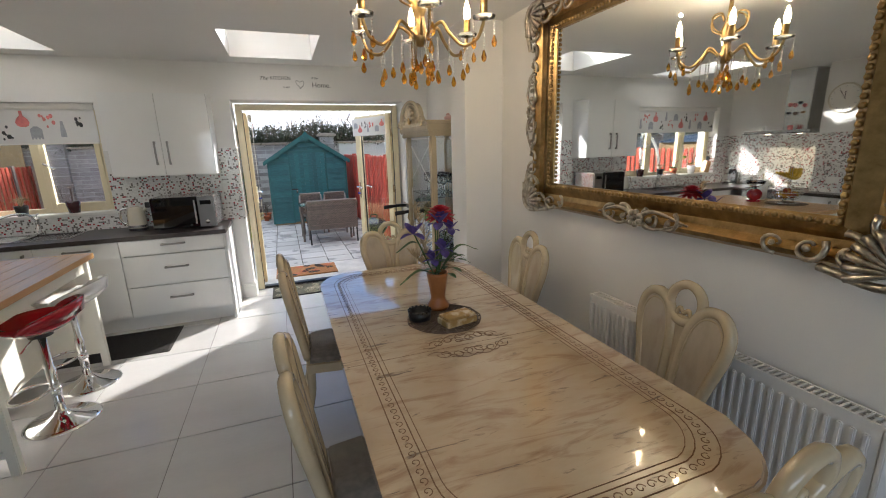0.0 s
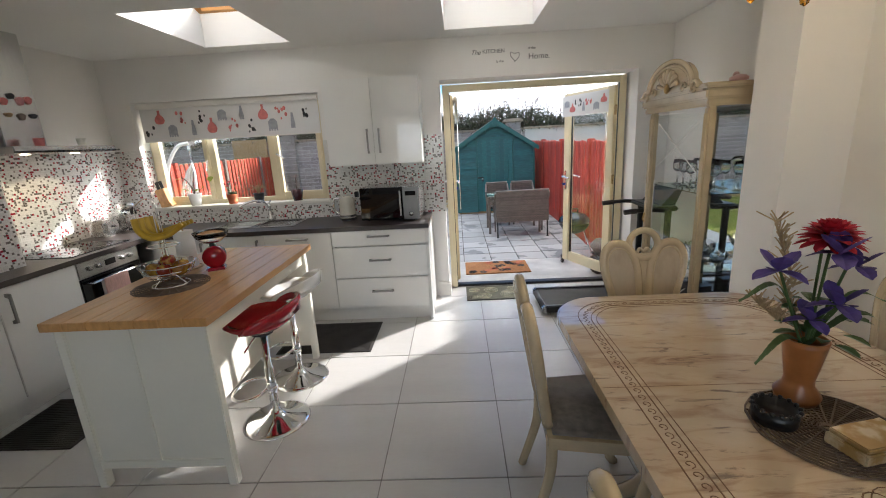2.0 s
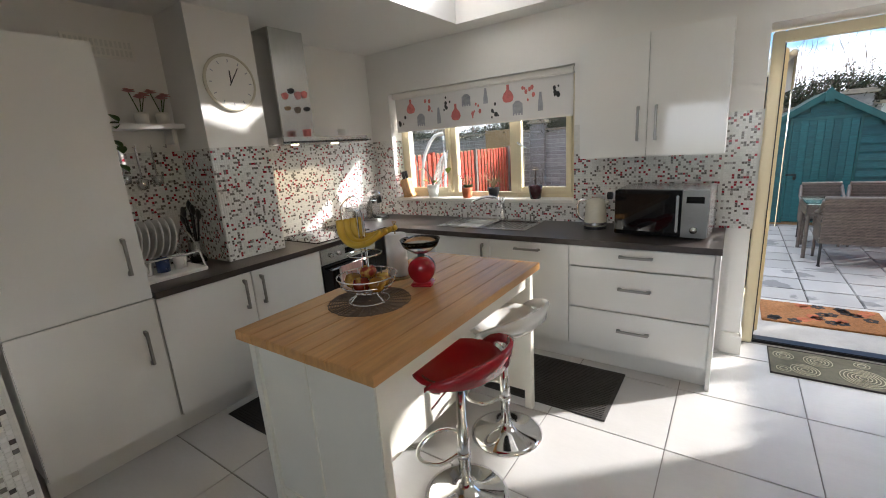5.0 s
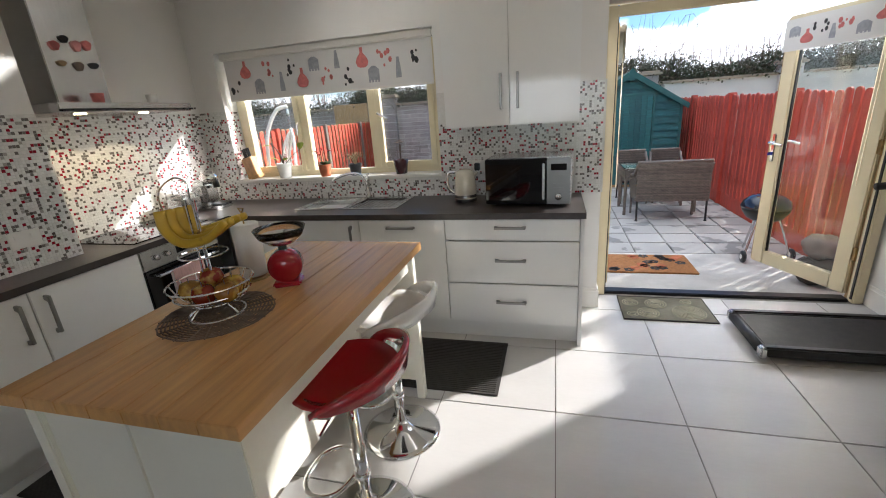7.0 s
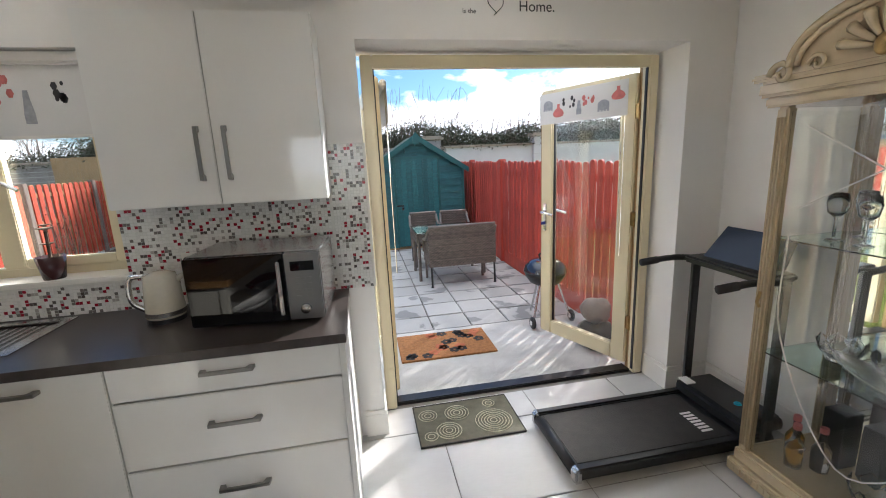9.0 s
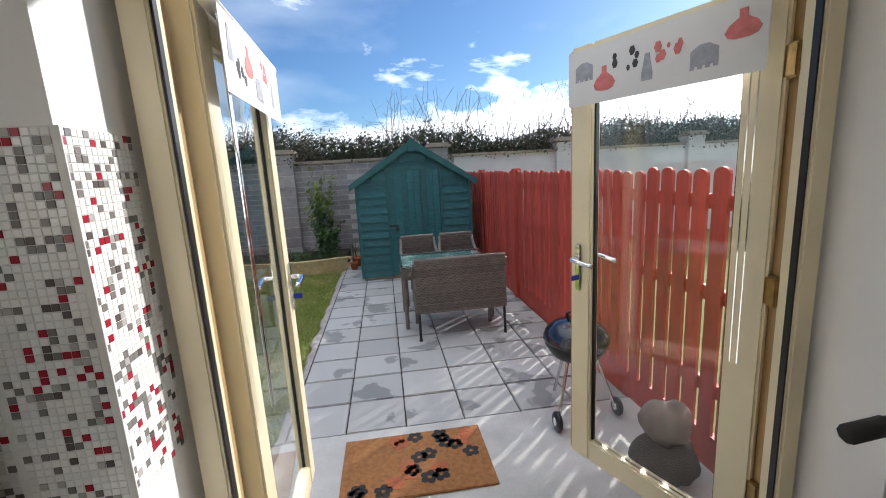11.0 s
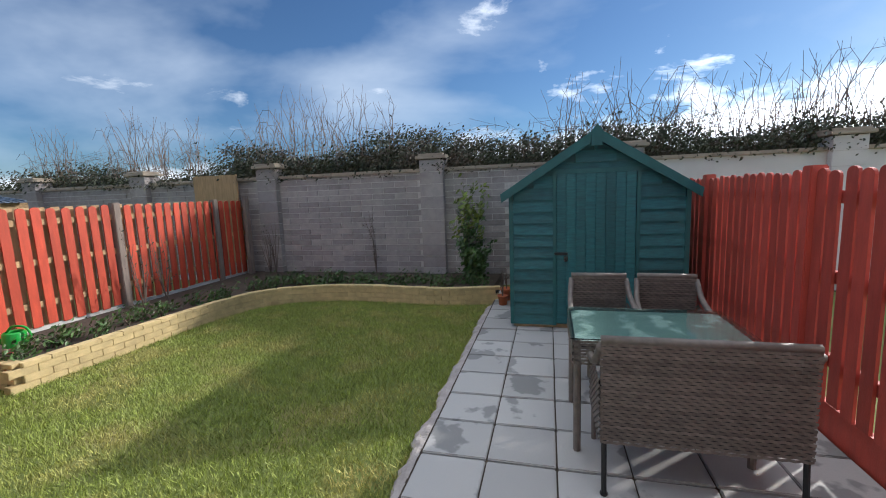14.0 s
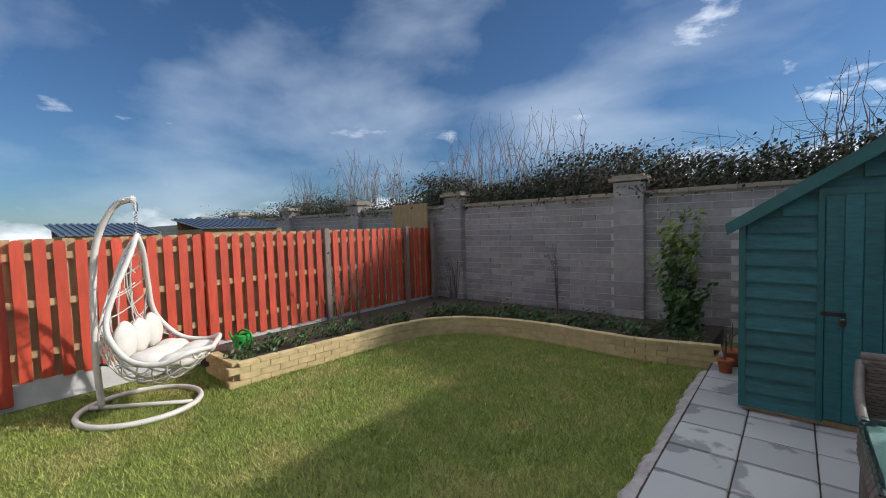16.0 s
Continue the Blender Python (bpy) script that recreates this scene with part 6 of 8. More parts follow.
woven_mat(-1.87, 2.87, .90, .19, "round brown open-weave placemat on the island")
th = thing("fruit_basket", pose(-1.87, 2.87, .906), "two-tier chrome wire fruit basket", "fruit basket")
part("foot_ring", tb(arc(0, 0, .09, 0, 350, 28, .004), .004, 6, True), CHROME, th)
bm = bm_new()
for k in range(14):
    a = k * math.pi / 7
    c, s = math.cos(a), math.sin(a)
    tube(bm, spline([(.05 * c, .05 * s, .045), (.10 * c, .10 * s, .06), (.135 * c, .135 * s, .12)], 4), .0025, 4)
for r, z in ((.135, .12), (.12, .085), (.06, .046)):
    tube(bm, arc(0, 0, r, 0, 352, 30, z), .0032, 5, True)
part("lower_basket", bm, CHROME, th)
bm = bm_new()
for k in range(3):
    a = k * 2.094
    tube(bm, spline([(.085 * math.cos(a), .085 * math.sin(a), .004), (.02 * math.cos(a), .02 * math.sin(a), .1), (.015 * math.cos(a), .015 * math.sin(a), .40)], 5), .0035, 5)
tube(bm, arc(0, 0, .075, 0, 352, 22, .22), .003, 5, True)
tube(bm, spline([(0, 0, .40), (.0, 0, .46), (-.05, 0, .47), (-.095, -.02, .43), (-.098, -.02, .37)], 5), .003, 5)
part("stem", bm, CHROME, th)
r_ = random.Random(7)
for i, (x, y, c) in enumerate(((.06, .03, (.48, .16, .03)), (-.05, .05, (.42, .03, .02)), (.02, -.06, (.40, .05, .02)), (-.06, -.03, (.5, .24, .04)), (.0, .01, (.45, .06, .03)), (.085, -.03, (.5, .22, .03)))):
    ap = thing("apple", pose(-1.87 + x, 2.87 + y, .906 + .062 + (.035 if i == 4 else 0), 0, 0, i * 60), "red and yellow apple in the fruit basket", "apple", "apples in the basket")
    part("flesh", lathe(bm_new(), [(0, .006), (.015, 0), (.032, .012), (.039, .036), (.03, .06), (.012, .066), (0, .058)], 16), mat("apple skin %d" % i, c, .25, var=.5, scale=14, col2=(.55, .36, .06), mixlo=.5, mixhi=.62), ap, smooth=True)
    part("stalk", tb([(0, 0, .058), (.004, 0, .078)], .0015, 4), TWIG, ap)
BAN = mat("banana skin", (.58, .38, .035), .45, var=.12, scale=14, col2=(.25, .14, .03), mixlo=.66, mixhi=.72)
for i in range(4):
    bn = thing("banana", pose(-1.87, 2.87, .976), "yellow banana hung on the fruit stand", "banana", "bananas")
    part("skin", tb(spline([(-.10 + .01 * i, -.03 + .025 * i, .30), (-.085 + .012 * i, -.04 + .027 * i, .24), (-.02, -.05 + .03 * i, .20 + .006 * i), (.08, -.045 + .03 * i, .215 + .01 * i), (.15, -.04 + .032 * i, .265)], 5), .019, 7, False, .012), BAN, bn, smooth=True)
th = thing("paper_towel_roll", pose(-1.99, 3.22, .90), "white kitchen roll on a wire holder", "kitchen roll")
part("roll", lathe(bm_new(), [(.02, .012), (.055, .012), (.055, .235), (.02, .235)], 24), PAPER, th, smooth=True)
part("holder", tb([(0, 0, .004), (0, 0, .28), (.012, 0, .30), (-.012, 0, .30), (0, 0, .28)], .0035, 5), GILT, th)
part("holder_base", tb(arc(0, 0, .075, 0, 350, 24, .004), .004, 5, True), GILT, th)
th = thing("kitchen_scale", pose(-1.78, 3.16, .90, 0, 0, 25), "retro red kitchen scale with a clear bowl", "scale")
part("body", bx(-.055, .055, -.05, .05, .0, .02, .008), RED_ABS, th)
dr = part("drum", lathe(bm_new(), [(0, -.045), (.06, -.045), (.066, -.03), (.066, .03), (.06, .045), (0, .045)], 26), RED_ABS, th, smooth=True)
dr.matrix_local = Matrix.Translation((0, 0, .082)) @ Matrix.Rotation(radians(90), 4, "X")
dd = part("dial", lathe(bm_new(), [(0, .0455), (.042, .0455), (.042, .048), (0, .048)], 24), TRIM, th)
dd.matrix_local = dr.matrix_local.copy()
part("neck", tb([(0, 0, .14), (0, 0, .17)], .018, 10), BLACK, th)
part("bowl", lathe(bm_new(), [(0, .17), (.05, .172), (.085, .20), (.10, .235), (.097, .235), (.08, .202), (.048, .177), (0, .175)], 26), CLEAR, th, smooth=True)

# ---- dining table things ----
woven_mat(.70, 1.76, TZ + .0015, .185, "round brown open-weave placemat on the table")
th = thing("flower_vase", pose(.72, 1.90, TZ + .006), "terracotta vase of red and violet artificial flowers", "vase")
part("vase", lathe(bm_new(), [(0, 0), (.055, 0), (.06, .02), (.04, .05), (.038, .07), (.055, .18), (.058, .20), (.052, .20), (.045, .17), (0, .06)], 24), mat("orange glazed clay", (.40, .15, .045), .3, var=.15, scale=14, bump=.1), th, "orange-brown clay vase", smooth=True)
fr = random.Random(21)


def dahlia(p, r):
    bm = bm_new()
    for ring in range(6):
        for k in range(12):
            a = k * .5236 + ring * .3
            el = -.25 + ring * .3
            petal(bm, p, (math.cos(a) * math.cos(el), math.sin(a) * math.cos(el), math.sin(el)), r * (1 - .06 * ring), r * .36, .1)
    part("dahlia", bm, CRIM, th, "large crimson dahlia")


def iris(p, s):
    bm = bm_new()
    for k in range(6):
        a = k * 1.047 + p[0] * 40
        petal(bm, p, (math.cos(a), math.sin(a), .9 if k % 2 else .05), s, s * .7, .35 if k % 2 == 0 else -.1)
    part("iris", bm, VIOL, th, "violet iris flower")


for p in ((.02, .02, .52), (-.13, -.03, .43), (-.02, -.05, .47), (.01, -.06, .34), (-.03, -.05, .29), (.04, -.04, .42)):
    part("stem", tb(spline([(0, 0, .15), (p[0] * .4, p[1] * .4, .26), p], 5), .004, 5), STALK, th)
dahlia((.03, .01, .50), .085)
for p, s in (((-.13, -.03, .42), .07), ((0, -.06, .47), .075), ((.01, -.07, .33), .07), ((-.04, -.05, .28), .06), ((.06, -.05, .43), .06)):
    iris(p, s)
for p in ((-.10, .04, .55), (-.07, .03, .36), (-.12, .06, .30)):
    bm = bm_new()
    for k in range(70):
        t = fr.random()
        b = Vector((0, 0, .18)).lerp(Vector(p), .45 + .55 * t)
        tube(bm, [b, b + Vector((fr.gauss(0, .018), fr.gauss(0, .018), .03))], .0022, 3)
    part("pampas_plume", bm, PAMPAS, th, "straw-coloured grass plume")
for e in ((.26, .05, .28), (-.24, -.14, .20), (-.22, -.02, .33), (.14, -.12, .26)):
    bm = bm_new()
    pts = spline([(0, 0, .18), (e[0] * .5, e[1] * .5, e[2] + .04), e], 6)
    for a, b, k in zip(pts, pts[1:], range(99)):
        w = .010 * math.sin(math.pi * (k + .5) / (len(pts) - 1)) + .002
        bm.faces.new([bm.verts.new(q) for q in (a + Vector((0, -w, 0)), b + Vector((0, -w, 0)), b + Vector((0, w, .004)), a + Vector((0, w, .004)))])
    part("blade_leaf", bm, STALK, th)
for k in range(26):
    bm = bm_new()
    a = fr.uniform(0, 6.28)
    petal(bm, (.03 + .08 * math.cos(a) * fr.random(), .07 * math.sin(a) * fr.random(), fr.uniform(.2, .3)), (math.cos(a), math.sin(a), fr.uniform(-.2, .6)), .06, .035, .3)
    part("leaf", bm, LEAF_M, th)
th = thing("coaster_tray", pose(.585, 1.80, TZ + .006), "round black coaster holder", "coaster holder")
part("ring", lathe(bm_new(), [(0, 0), (.055, 0), (.058, .045), (.052, .045), (.05, .02), (0, .02)], 26), BLACK, th, smooth=True)
bm = bm_new()
for k in range(16):
    a = k * math.pi / 8
    blob(bm, (.055 * math.cos(a), .055 * math.sin(a), .045), .007, 6, 4)
part("rim_beads", bm, BLACK, th, smooth=True)
th = thing("onyx_box", pose(.74, 1.68, TZ + .006, 0, 0, 12), "polished yellow onyx box on the placemat", "box")
part("body", bx(-.085, .085, -.05, .05, 0, .03, .003), mat("yellow onyx", (.55, .36, .14), .12, var=.2, scale=18, col2=(.70, .58, .38), mixlo=.45, mixhi=.6, coat=.4), th)
part("lid", bx(-.08, .08, -.046, .046, .031, .045, .003), bpy.data.materials["yellow onyx"], th)

# ---- floor mats ----


def floor_mat(name, x0, x1, y0, y1, m_, label, ribs=True, z=.0):
    th = thing(name, pose(0, 0, z), label, "mat")
    part("backing", bx(x0, x1, y0, y1, 0, .008, .003), m_, th)
    if ribs:
        bm = bm_new()
        y = y0 + .02
        while y < y1 - .02:
            box(bm, x0 + .02, x1 - .02, y, y + .009, .008, .011)
            y += .018
        part("ribs", bm, m_, th)
    return th


floor_mat("kitchen_mat", -1.80, -1.03, 3.74, 4.30, RUBBER, "dark brown ribbed kitchen mat on the tiles")
floor_mat("kitchen_mat", -3.08, -2.55, 2.70, 3.20, RUBBER, "dark brown ribbed kitchen mat by the hob run")
OLIVE = mat("olive mat pile", (.105, .10, .072), .95, var=.2, scale=30, bump=.5, bscale=250)
th = floor_mat("door_mat", -.24, .37, 4.75, 5.14, OLIVE, "olive doormat with cream concentric rings", False)
PALE = mat("cream mat print", (.46, .43, .33), .95, var=.2, scale=40)
for cx, cy, R in ((.22, 4.89, .12), (-.06, 4.86, .085), (.02, 5.02, .075), (-.16, 5.03, .06), (.24, 5.07, .05), (-.17, 4.83, .05)):
    q = .02
    while q < R:
        part("ring_print", tb(arc(cx, cy, q, 0, 345, 24, .0085), .0028, 4, True), PALE, th)
        q += .018
part("binding", tb([(-.24, 4.75, .005), (.37, 4.75, .005), (.37, 5.14, .005), (-.24, 5.14, .005)], .007, 5, True), RUBBER, th)

# ---- shelf, dish rack, vent ----
th = thing("wall_shelf", pose(0, 0, 0), "white wall shelf with hooks over the worktop", "shelf")
part("board", bx(LX, -3.50, 2.47, 3.0, 1.79, 1.82, .005), TRIM, th)
part("back_rail", bx(LX, LX + .02, 2.50, 2.98, 1.66, 1.79), TRIM, th)
for y in (2.52, 2.94):
    part("bracket", bx(LX + .02, -3.56, y, y + .025, 1.70, 1.79, .006), TRIM, th)
for i in range(5):
    part("hook", tb([(LX + .02, 2.56 + i * .09, 1.69), (LX + .06, 2.56 + i * .09, 1.68), (LX + .06, 2.56 + i * .09, 1.70)], .004, 5), STEEL, th)
for y, ln in ((2.65, .22), (2.74, .26), (2.83, .24)):
    u = thing("hanging_utensil", pose(LX + .055, y, 1.68), "steel kitchen utensil hanging from the shelf", "utensil", "hanging utensils")
    part("handle", tb([(0, 0, 0), (0, 0, -ln * .7)], .006, 6), STEEL, u)
    part("head", lathe(bm_new(), [(0, -ln), (.03, -ln + .01), (.035, -ln * .75), (0, -ln * .7)], 12), STEEL, u, smooth=True)
for y, c in ((2.80, CRIM), (2.92, PAMPAS)):
    v = thing("posy_jar", pose(LX + .10, y, 1.82), "small jar with pink artificial roses on the shelf", "vase", "posies on the shelf")
    part("jar", lathe(bm_new(), [(0, 0), (.035, 0), (.038, .06), (.03, .075), (0, .02)], 16), TRIM, v, smooth=True)
    for k in range(3):
        p = Vector((.03 * math.cos(k * 2), .045 * math.sin(k * 2), .15 + .02 * k))
        part("stem", tb([(0, 0, .05), p], .003, 4), STALK, v)
        bm = bm_new()
        for q in range(14):
            petal(bm, p, (math.cos(q * .9), math.sin(q * .9), .2 + q * .06), .04, .03, .1)
        part("rose", bm, bpy.data.materials["pink enamel"], v)
th = thing("trailing_plant", pose(LX + .12, 2.56, 1.82), "trailing green pothos on the shelf", "pot plant")
part("pot", lathe(bm_new(), [(0, 0), (.04, 0), (.05, .08), (.04, .08), (0, .05)], 16), TRIM, th, smooth=True)
for k in range(11):
    bm = bm_new()
    p = (.03 + .02 * (k % 3), -.02 + .03 * (k % 4), .12 - .035 * k)
    petal(bm, p, (1, .3 * (-1) ** k, -.4), .07, .05, .3)
    part("leaf", bm, LEAF_M, th)
part("vine", tb(spline([(0, 0, .07), (.08, 0, .06), (.09, .02, -.1), (.07, .03, -.26)], 5), .003, 4), STALK, th)

th = thing("dish_rack", pose(0, 0, TOPZ), "white dish rack with upright plates and cups", "dish rack")
part("tray", bx(-3.60, -3.28, 2.49, 2.86, 0, .025, .006), TRIM, th)
bm = bm_new()
for y in (2.50, 2.85):
    tube(bm, spline([(-3.59, y, .02), (-3.58, y, .18), (-3.50, y, .26), (-3.36, y, .16), (-3.29, y, .02)], 5), .006, 6)
for x, z in ((-3.58, .15), (-3.33, .12)):
    tube(bm, [(x, 2.50, z), (x, 2.85, z)], .005, 6)
for i in range(9):
    y = 2.52 + i * .038
    tube(bm, [(-3.58, y, .14), (-3.46, y, .10), (-3.33, y, .12)], .003, 4)
part("wire_frame", bm, STEEL, th)
for i in range(7):
    p = thing("plate", Matrix.Translation((-3.46, 2.53 + i * .038, TOPZ + .23)) @ Matrix.Rotation(radians(80), 4, "X"), "white plate standing in the dish rack", "plate", "plates in the rack")
    part("disc", lathe(bm_new(), [(0, 0), (.07, .0), (.12, .014), (.118, .018), (.068, .005), (0, .005)], 26), TRIM, p, smooth=True)
for i, c in enumerate((TRIM, mat("navy mug", (.02, .035, .11), .3), TRIM)):
    p = thing("mug", pose(-3.42, 2.56 + i * .10, TOPZ + .026), "mug drying on the rack tray", "mug", "mugs in the rack")
    part("body", lathe(bm_new(), [(0, 0), (.036, 0), (.038, .085), (.034, .085), (.032, .01), (0, .01)], 16), c, p, smooth=True)
    part("handle", tb(spline([(.036, 0, .07), (.062, 0, .06), (.06, 0, .03), (.036, 0, .02)], 4), .005, 5), c, p)
th = thing("utensil_pot", pose(-3.58, 2.95, TOPZ), "steel pot of black kitchen utensils", "utensil pot")
part("pot", lathe(bm_new(), [(0, 0), (.05, 0), (.05, .15), (.046, .15), (.045, .01), (0, .01)], 18), STEEL, th, smooth=True)
for k, (a, z) in enumerate(((0, .34), (1.3, .30), (2.6, .36), (3.9, .28), (5.1, .33))):
    e = (.045 * math.cos(a), .045 * math.sin(a), z)
    part("utensil_handle", tb([(0, 0, .02), e], .007, 6), BLACK, th)
    bm = bm_new()
    blob(bm, (e[0] * 1.1, e[1] * 1.1, z + .025), .032, 10, 7, (1, .4, 1.2))
    part("utensil_head", bm, BLACK, th, smooth=True)
th = thing("air_vent", pose(LX, 2.70, 2.27), "white slotted wall vent near the ceiling", "vent")
part("plate", bx(0, .012, -.18, .18, -.06, .06, .003), TRIM, th)
for i in range(14):
    for z in (-.042, .006):
        part("slat", bx(.0125, .016, -.165 + i * .024, -.152 + i * .024, z, z + .036), GROUT_W, th)
th = thing("hanging_brush", pose(-3.69, 3.58, 1.50), "black-handled brush hung on the mosaic", "brush")
part("handle", tb([(0, 0, 0), (.01, .02, -.10)], .012, 7), BLACK, th)
part("head", tb([(.01, .02, -.10), (.012, .03, -.19)], .02, 7), TRIM, th)

# ---- garden ----
setting("patio_bed", bx(-.66, 1.80, 5.30, 12.7, -.3, PAT - .016), SOIL, "dark sandy joint bed under the paving", "patio")
setting("patio_apron", bx(-.66, 1.80, 5.30, 6.70, -.2, PAT), CONCR, "pale concrete strip outside the doors", "patio")


def rough_edge():
    """Crumbled mortar haunching along the slabs, uneven in width and height."""
    bm = bm_new()
    rows, n = [], 260
    for k in range(n + 1):
        y = 5.30 + 6.4 * k / n
        w = .09 + .06 * noise.noise(Vector((y * 3.1, 0, 2))) + .03 * noise.noise(Vector((y * 14, 5, 0)))
        rows.append([bm.verts.new((-.655 - w * f, y, PAT - .012 - drop + .014 * noise.noise(Vector((f * 3, y * 11, 7))))) for f, drop in ((0, 0), (.35, .006), (.7, .018), (1.0, .05), (1.1, .12))])
    for a, b in zip(rows, rows[1:]):
        for q in range(4):
            bm.faces.new((a[q], b[q], b[q + 1], a[q + 1]))
    setting("pavement_edge", bm, BLOCK, "rough pale mortar edge between lawn and slabs", "edge")


rough_edge()



def blades(n, area, seed, h0, h1, skip=None, w=.0035, z=-.234):
    rng = np.random.default_rng(seed)
    x = rng.uniform(area[0], area[1], n)
    y = rng.uniform(area[2], area[3], n)
    if skip is not None:
        keep = ~skip(x, y)
        x, y = x[keep], y[keep]
    n = len(x)
    a, h = rng.uniform(0, 2 * np.pi, n), rng.uniform(h0, h1, n)
    lx, ly = rng.normal(0, .5, n) * h, rng.normal(0, .5, n) * h
    dx, dy = w * np.cos(a), w * np.sin(a)
    zz = np.full(n, z)
    v = np.stack([np.stack([x - dx, y - dy, zz], 1), np.stack([x + dx, y + dy, zz], 1), np.stack([x + lx, y + ly, zz + h], 1)], 1).reshape(-1, 3)
    me = bpy.data.meshes.new("grass")
    me.vertices.add(len(v))
    me.vertices.foreach_set("co", v.ravel())
    me.loops.add(len(v))
    me.loops.foreach_set("vertex_index", np.arange(len(v), dtype=np.int32))
    me.polygons.add(n)
    me.polygons.foreach_set("loop_start", np.arange(0, 3 * n, 3, dtype=np.int32))
    me.update()
    me.validate()
    me.materials.append(GRASS_B)
    return new("lawn_grass", me)


BED = [(-5.30, 8.64), (-4.58, 8.62), (-4.52, 9.6), (-4.40, 11.0), (-4.05, 11.65), (-3.4, 11.95), (-2.6, 12.03), (-1.5, 11.93), (-.68, 12.06)]
BEDS = [(v.x, v.y) for v in [Vector((-5.30, 8.64, 0))] + spline([(x, y, 0) for x, y in BED[1:]], 8)]


def in_bed(x, y):
    lim_x = np.interp(y, [8.6, 9.6, 11.0, 11.65, 11.95, 12.05], [-4.58, -4.52, -4.40, -4.05, -3.4, -2.6])
    return ((x < lim_x) & (y > 8.6)) | (y > 11.95)


tagged(blades(230000, (-5.7, -.70, 5.4, 12.0), 5, .015, .045, in_bed), "short green and straw-coloured lawn grass", "grass", kind="stuff")
tagged(blades(2500, (-.78, -.66, 5.6, 11.5), 6, .03, .07, None, .004), "grass tufts along the paving edge", "grass", kind="stuff")


def bed_wall():
    th = thing("raised_bed", pose(0, 0, 0), "low curved raised bed of buff bricks and soil", "raised bed")
    segs = []
    for (x0, y0), (x1, y1) in zip(BEDS, BEDS[1:]):
        segs.append((x0, y0, x1, y1, math.hypot(x1 - x0, y1 - y0)))
    total = sum(s[4] for s in segs)

    def at(d):
        for x0, y0, x1, y1, l in segs:
            if d <= l:
                t = d / l
                return x0 + (x1 - x0) * t, y0 + (y1 - y0) * t, math.atan2(y1 - y0, x1 - x0)
            d -= l
        return x1, y1, math.atan2(y1 - y0, x1 - x0)

    me = finish("brick", bx(-.1115, .1115, -.05, .05, -.0355, .0355, .004), BUFF)
    me2 = finish("cap", bx(-.1115, .1115, -.055, .055, -.022, .022, .005), BUFF)
    for row in range(4):
        d = .11 if row % 2 else .0
        while d < total:
            x, y, a = at(min(d + .05, total))
            z = -.20 + row * .073 if row < 3 else .004
            o = new("brick", me if row < 3 else me2)
            o.matrix_world = pose(x, y, z + random.uniform(-.002, .002), 0, 0, math.degrees(a))
            o.parent = th
            d += .225
    bm = bm_new()
    out = [(-5.72, 8.66)] + [(x - .02, y + .02) for x, y in BEDS] + [(-.68, 13.28), (-5.72, 13.28)]
    prism(bm, out, -.22, -.02)
    part("soil", bm, SOIL, th)


bed_wall()


def fence(x, y0, y1, top, boards, gap, post_at, material, label, name, foot, face, pmat, railmat, back=None):
    th = thing(name, pose(0, 0, 0), label, "fence")
    hgt = top - foot
    me = []
    for k in range(3):
        bm = bm_new()
        w = boards / 2
        out = [(-w, 0), (w, 0), (w, hgt - .03)] + [(w * math.cos(a), hgt - .03 + .035 * math.sin(a)) for a in (.5, 1.0, 1.57, 2.1, 2.6)] + [(-w, hgt - .03)]
        prism(bm, out, -.009, .009, Matrix(((0, 0, 1, 0), (1, 0, 0, 0), (0, 1, 0, 0), (0, 0, 0, 1))))
        me.append(finish("board", bm, material))
    y, i = y0, 0
    while y < y1:
        o = new("board", me[i % 3])
        o.matrix_world = pose(x + face * .03 + random.uniform(-.003, .003), y, foot + random.uniform(-.012, .012), random.uniform(-.5, .5), 0, 0)
        o.parent = th
        if back is not None:
            o = new("back_board", back)
            o.matrix_world = pose(x - face * .03, y + (boards + gap) / 2, foot)
            o.parent = th
        y += boards + gap
        i += 1
    for z in (foot + .22, foot + hgt * .52, top - .20):
        part("rail", bx(x - .018, x + .018, y0 - .05, y1, z, z + .075, .004), railmat, th)
    for py, big in post_at:
        part("post", bx(x - .05 + face * .02, x + .05 + face * .02, py - .05, py + .05, foot - .2, top + .035, .008), pmat if not big else material, th)
    part("gravel_board", bx(x - .02, x + .02, y0 - .05, y1, foot - .25, foot - .005), CONCR if back is not None else material, th)


bb = finish("back_board", bx(-.009, .009, -.05, .05, 0, 1.40), TAN_W)
fence(-5.75, 5.5, 13.2, 1.42, .098, .062, [(5.4, 0), (6.95, 1), (8.83, 1), (10.6, 0), (12.4, 0)], ORANGE_W, "bright red stained picket fence with larch rails", "garden_fence", .03, 1, POST_W, TAN_W, bb)
fence(1.80, 5.45, 12.9, 1.47, .098, .034, [(7.42, 1), (9.25, 1), (11.1, 1), (5.5, 1)], RED_W, "dark red stained picket fence beside the patio", "garden_fence", .05, -1, RED_W, RED_W)
setting("fence_end_post", bx(-5.62, -5.55, 13.0, 13.1, -.2, 1.5), POST_W, "grey post where the fence meets the wall", "post")

# ---- block wall ----
WY = 13.32


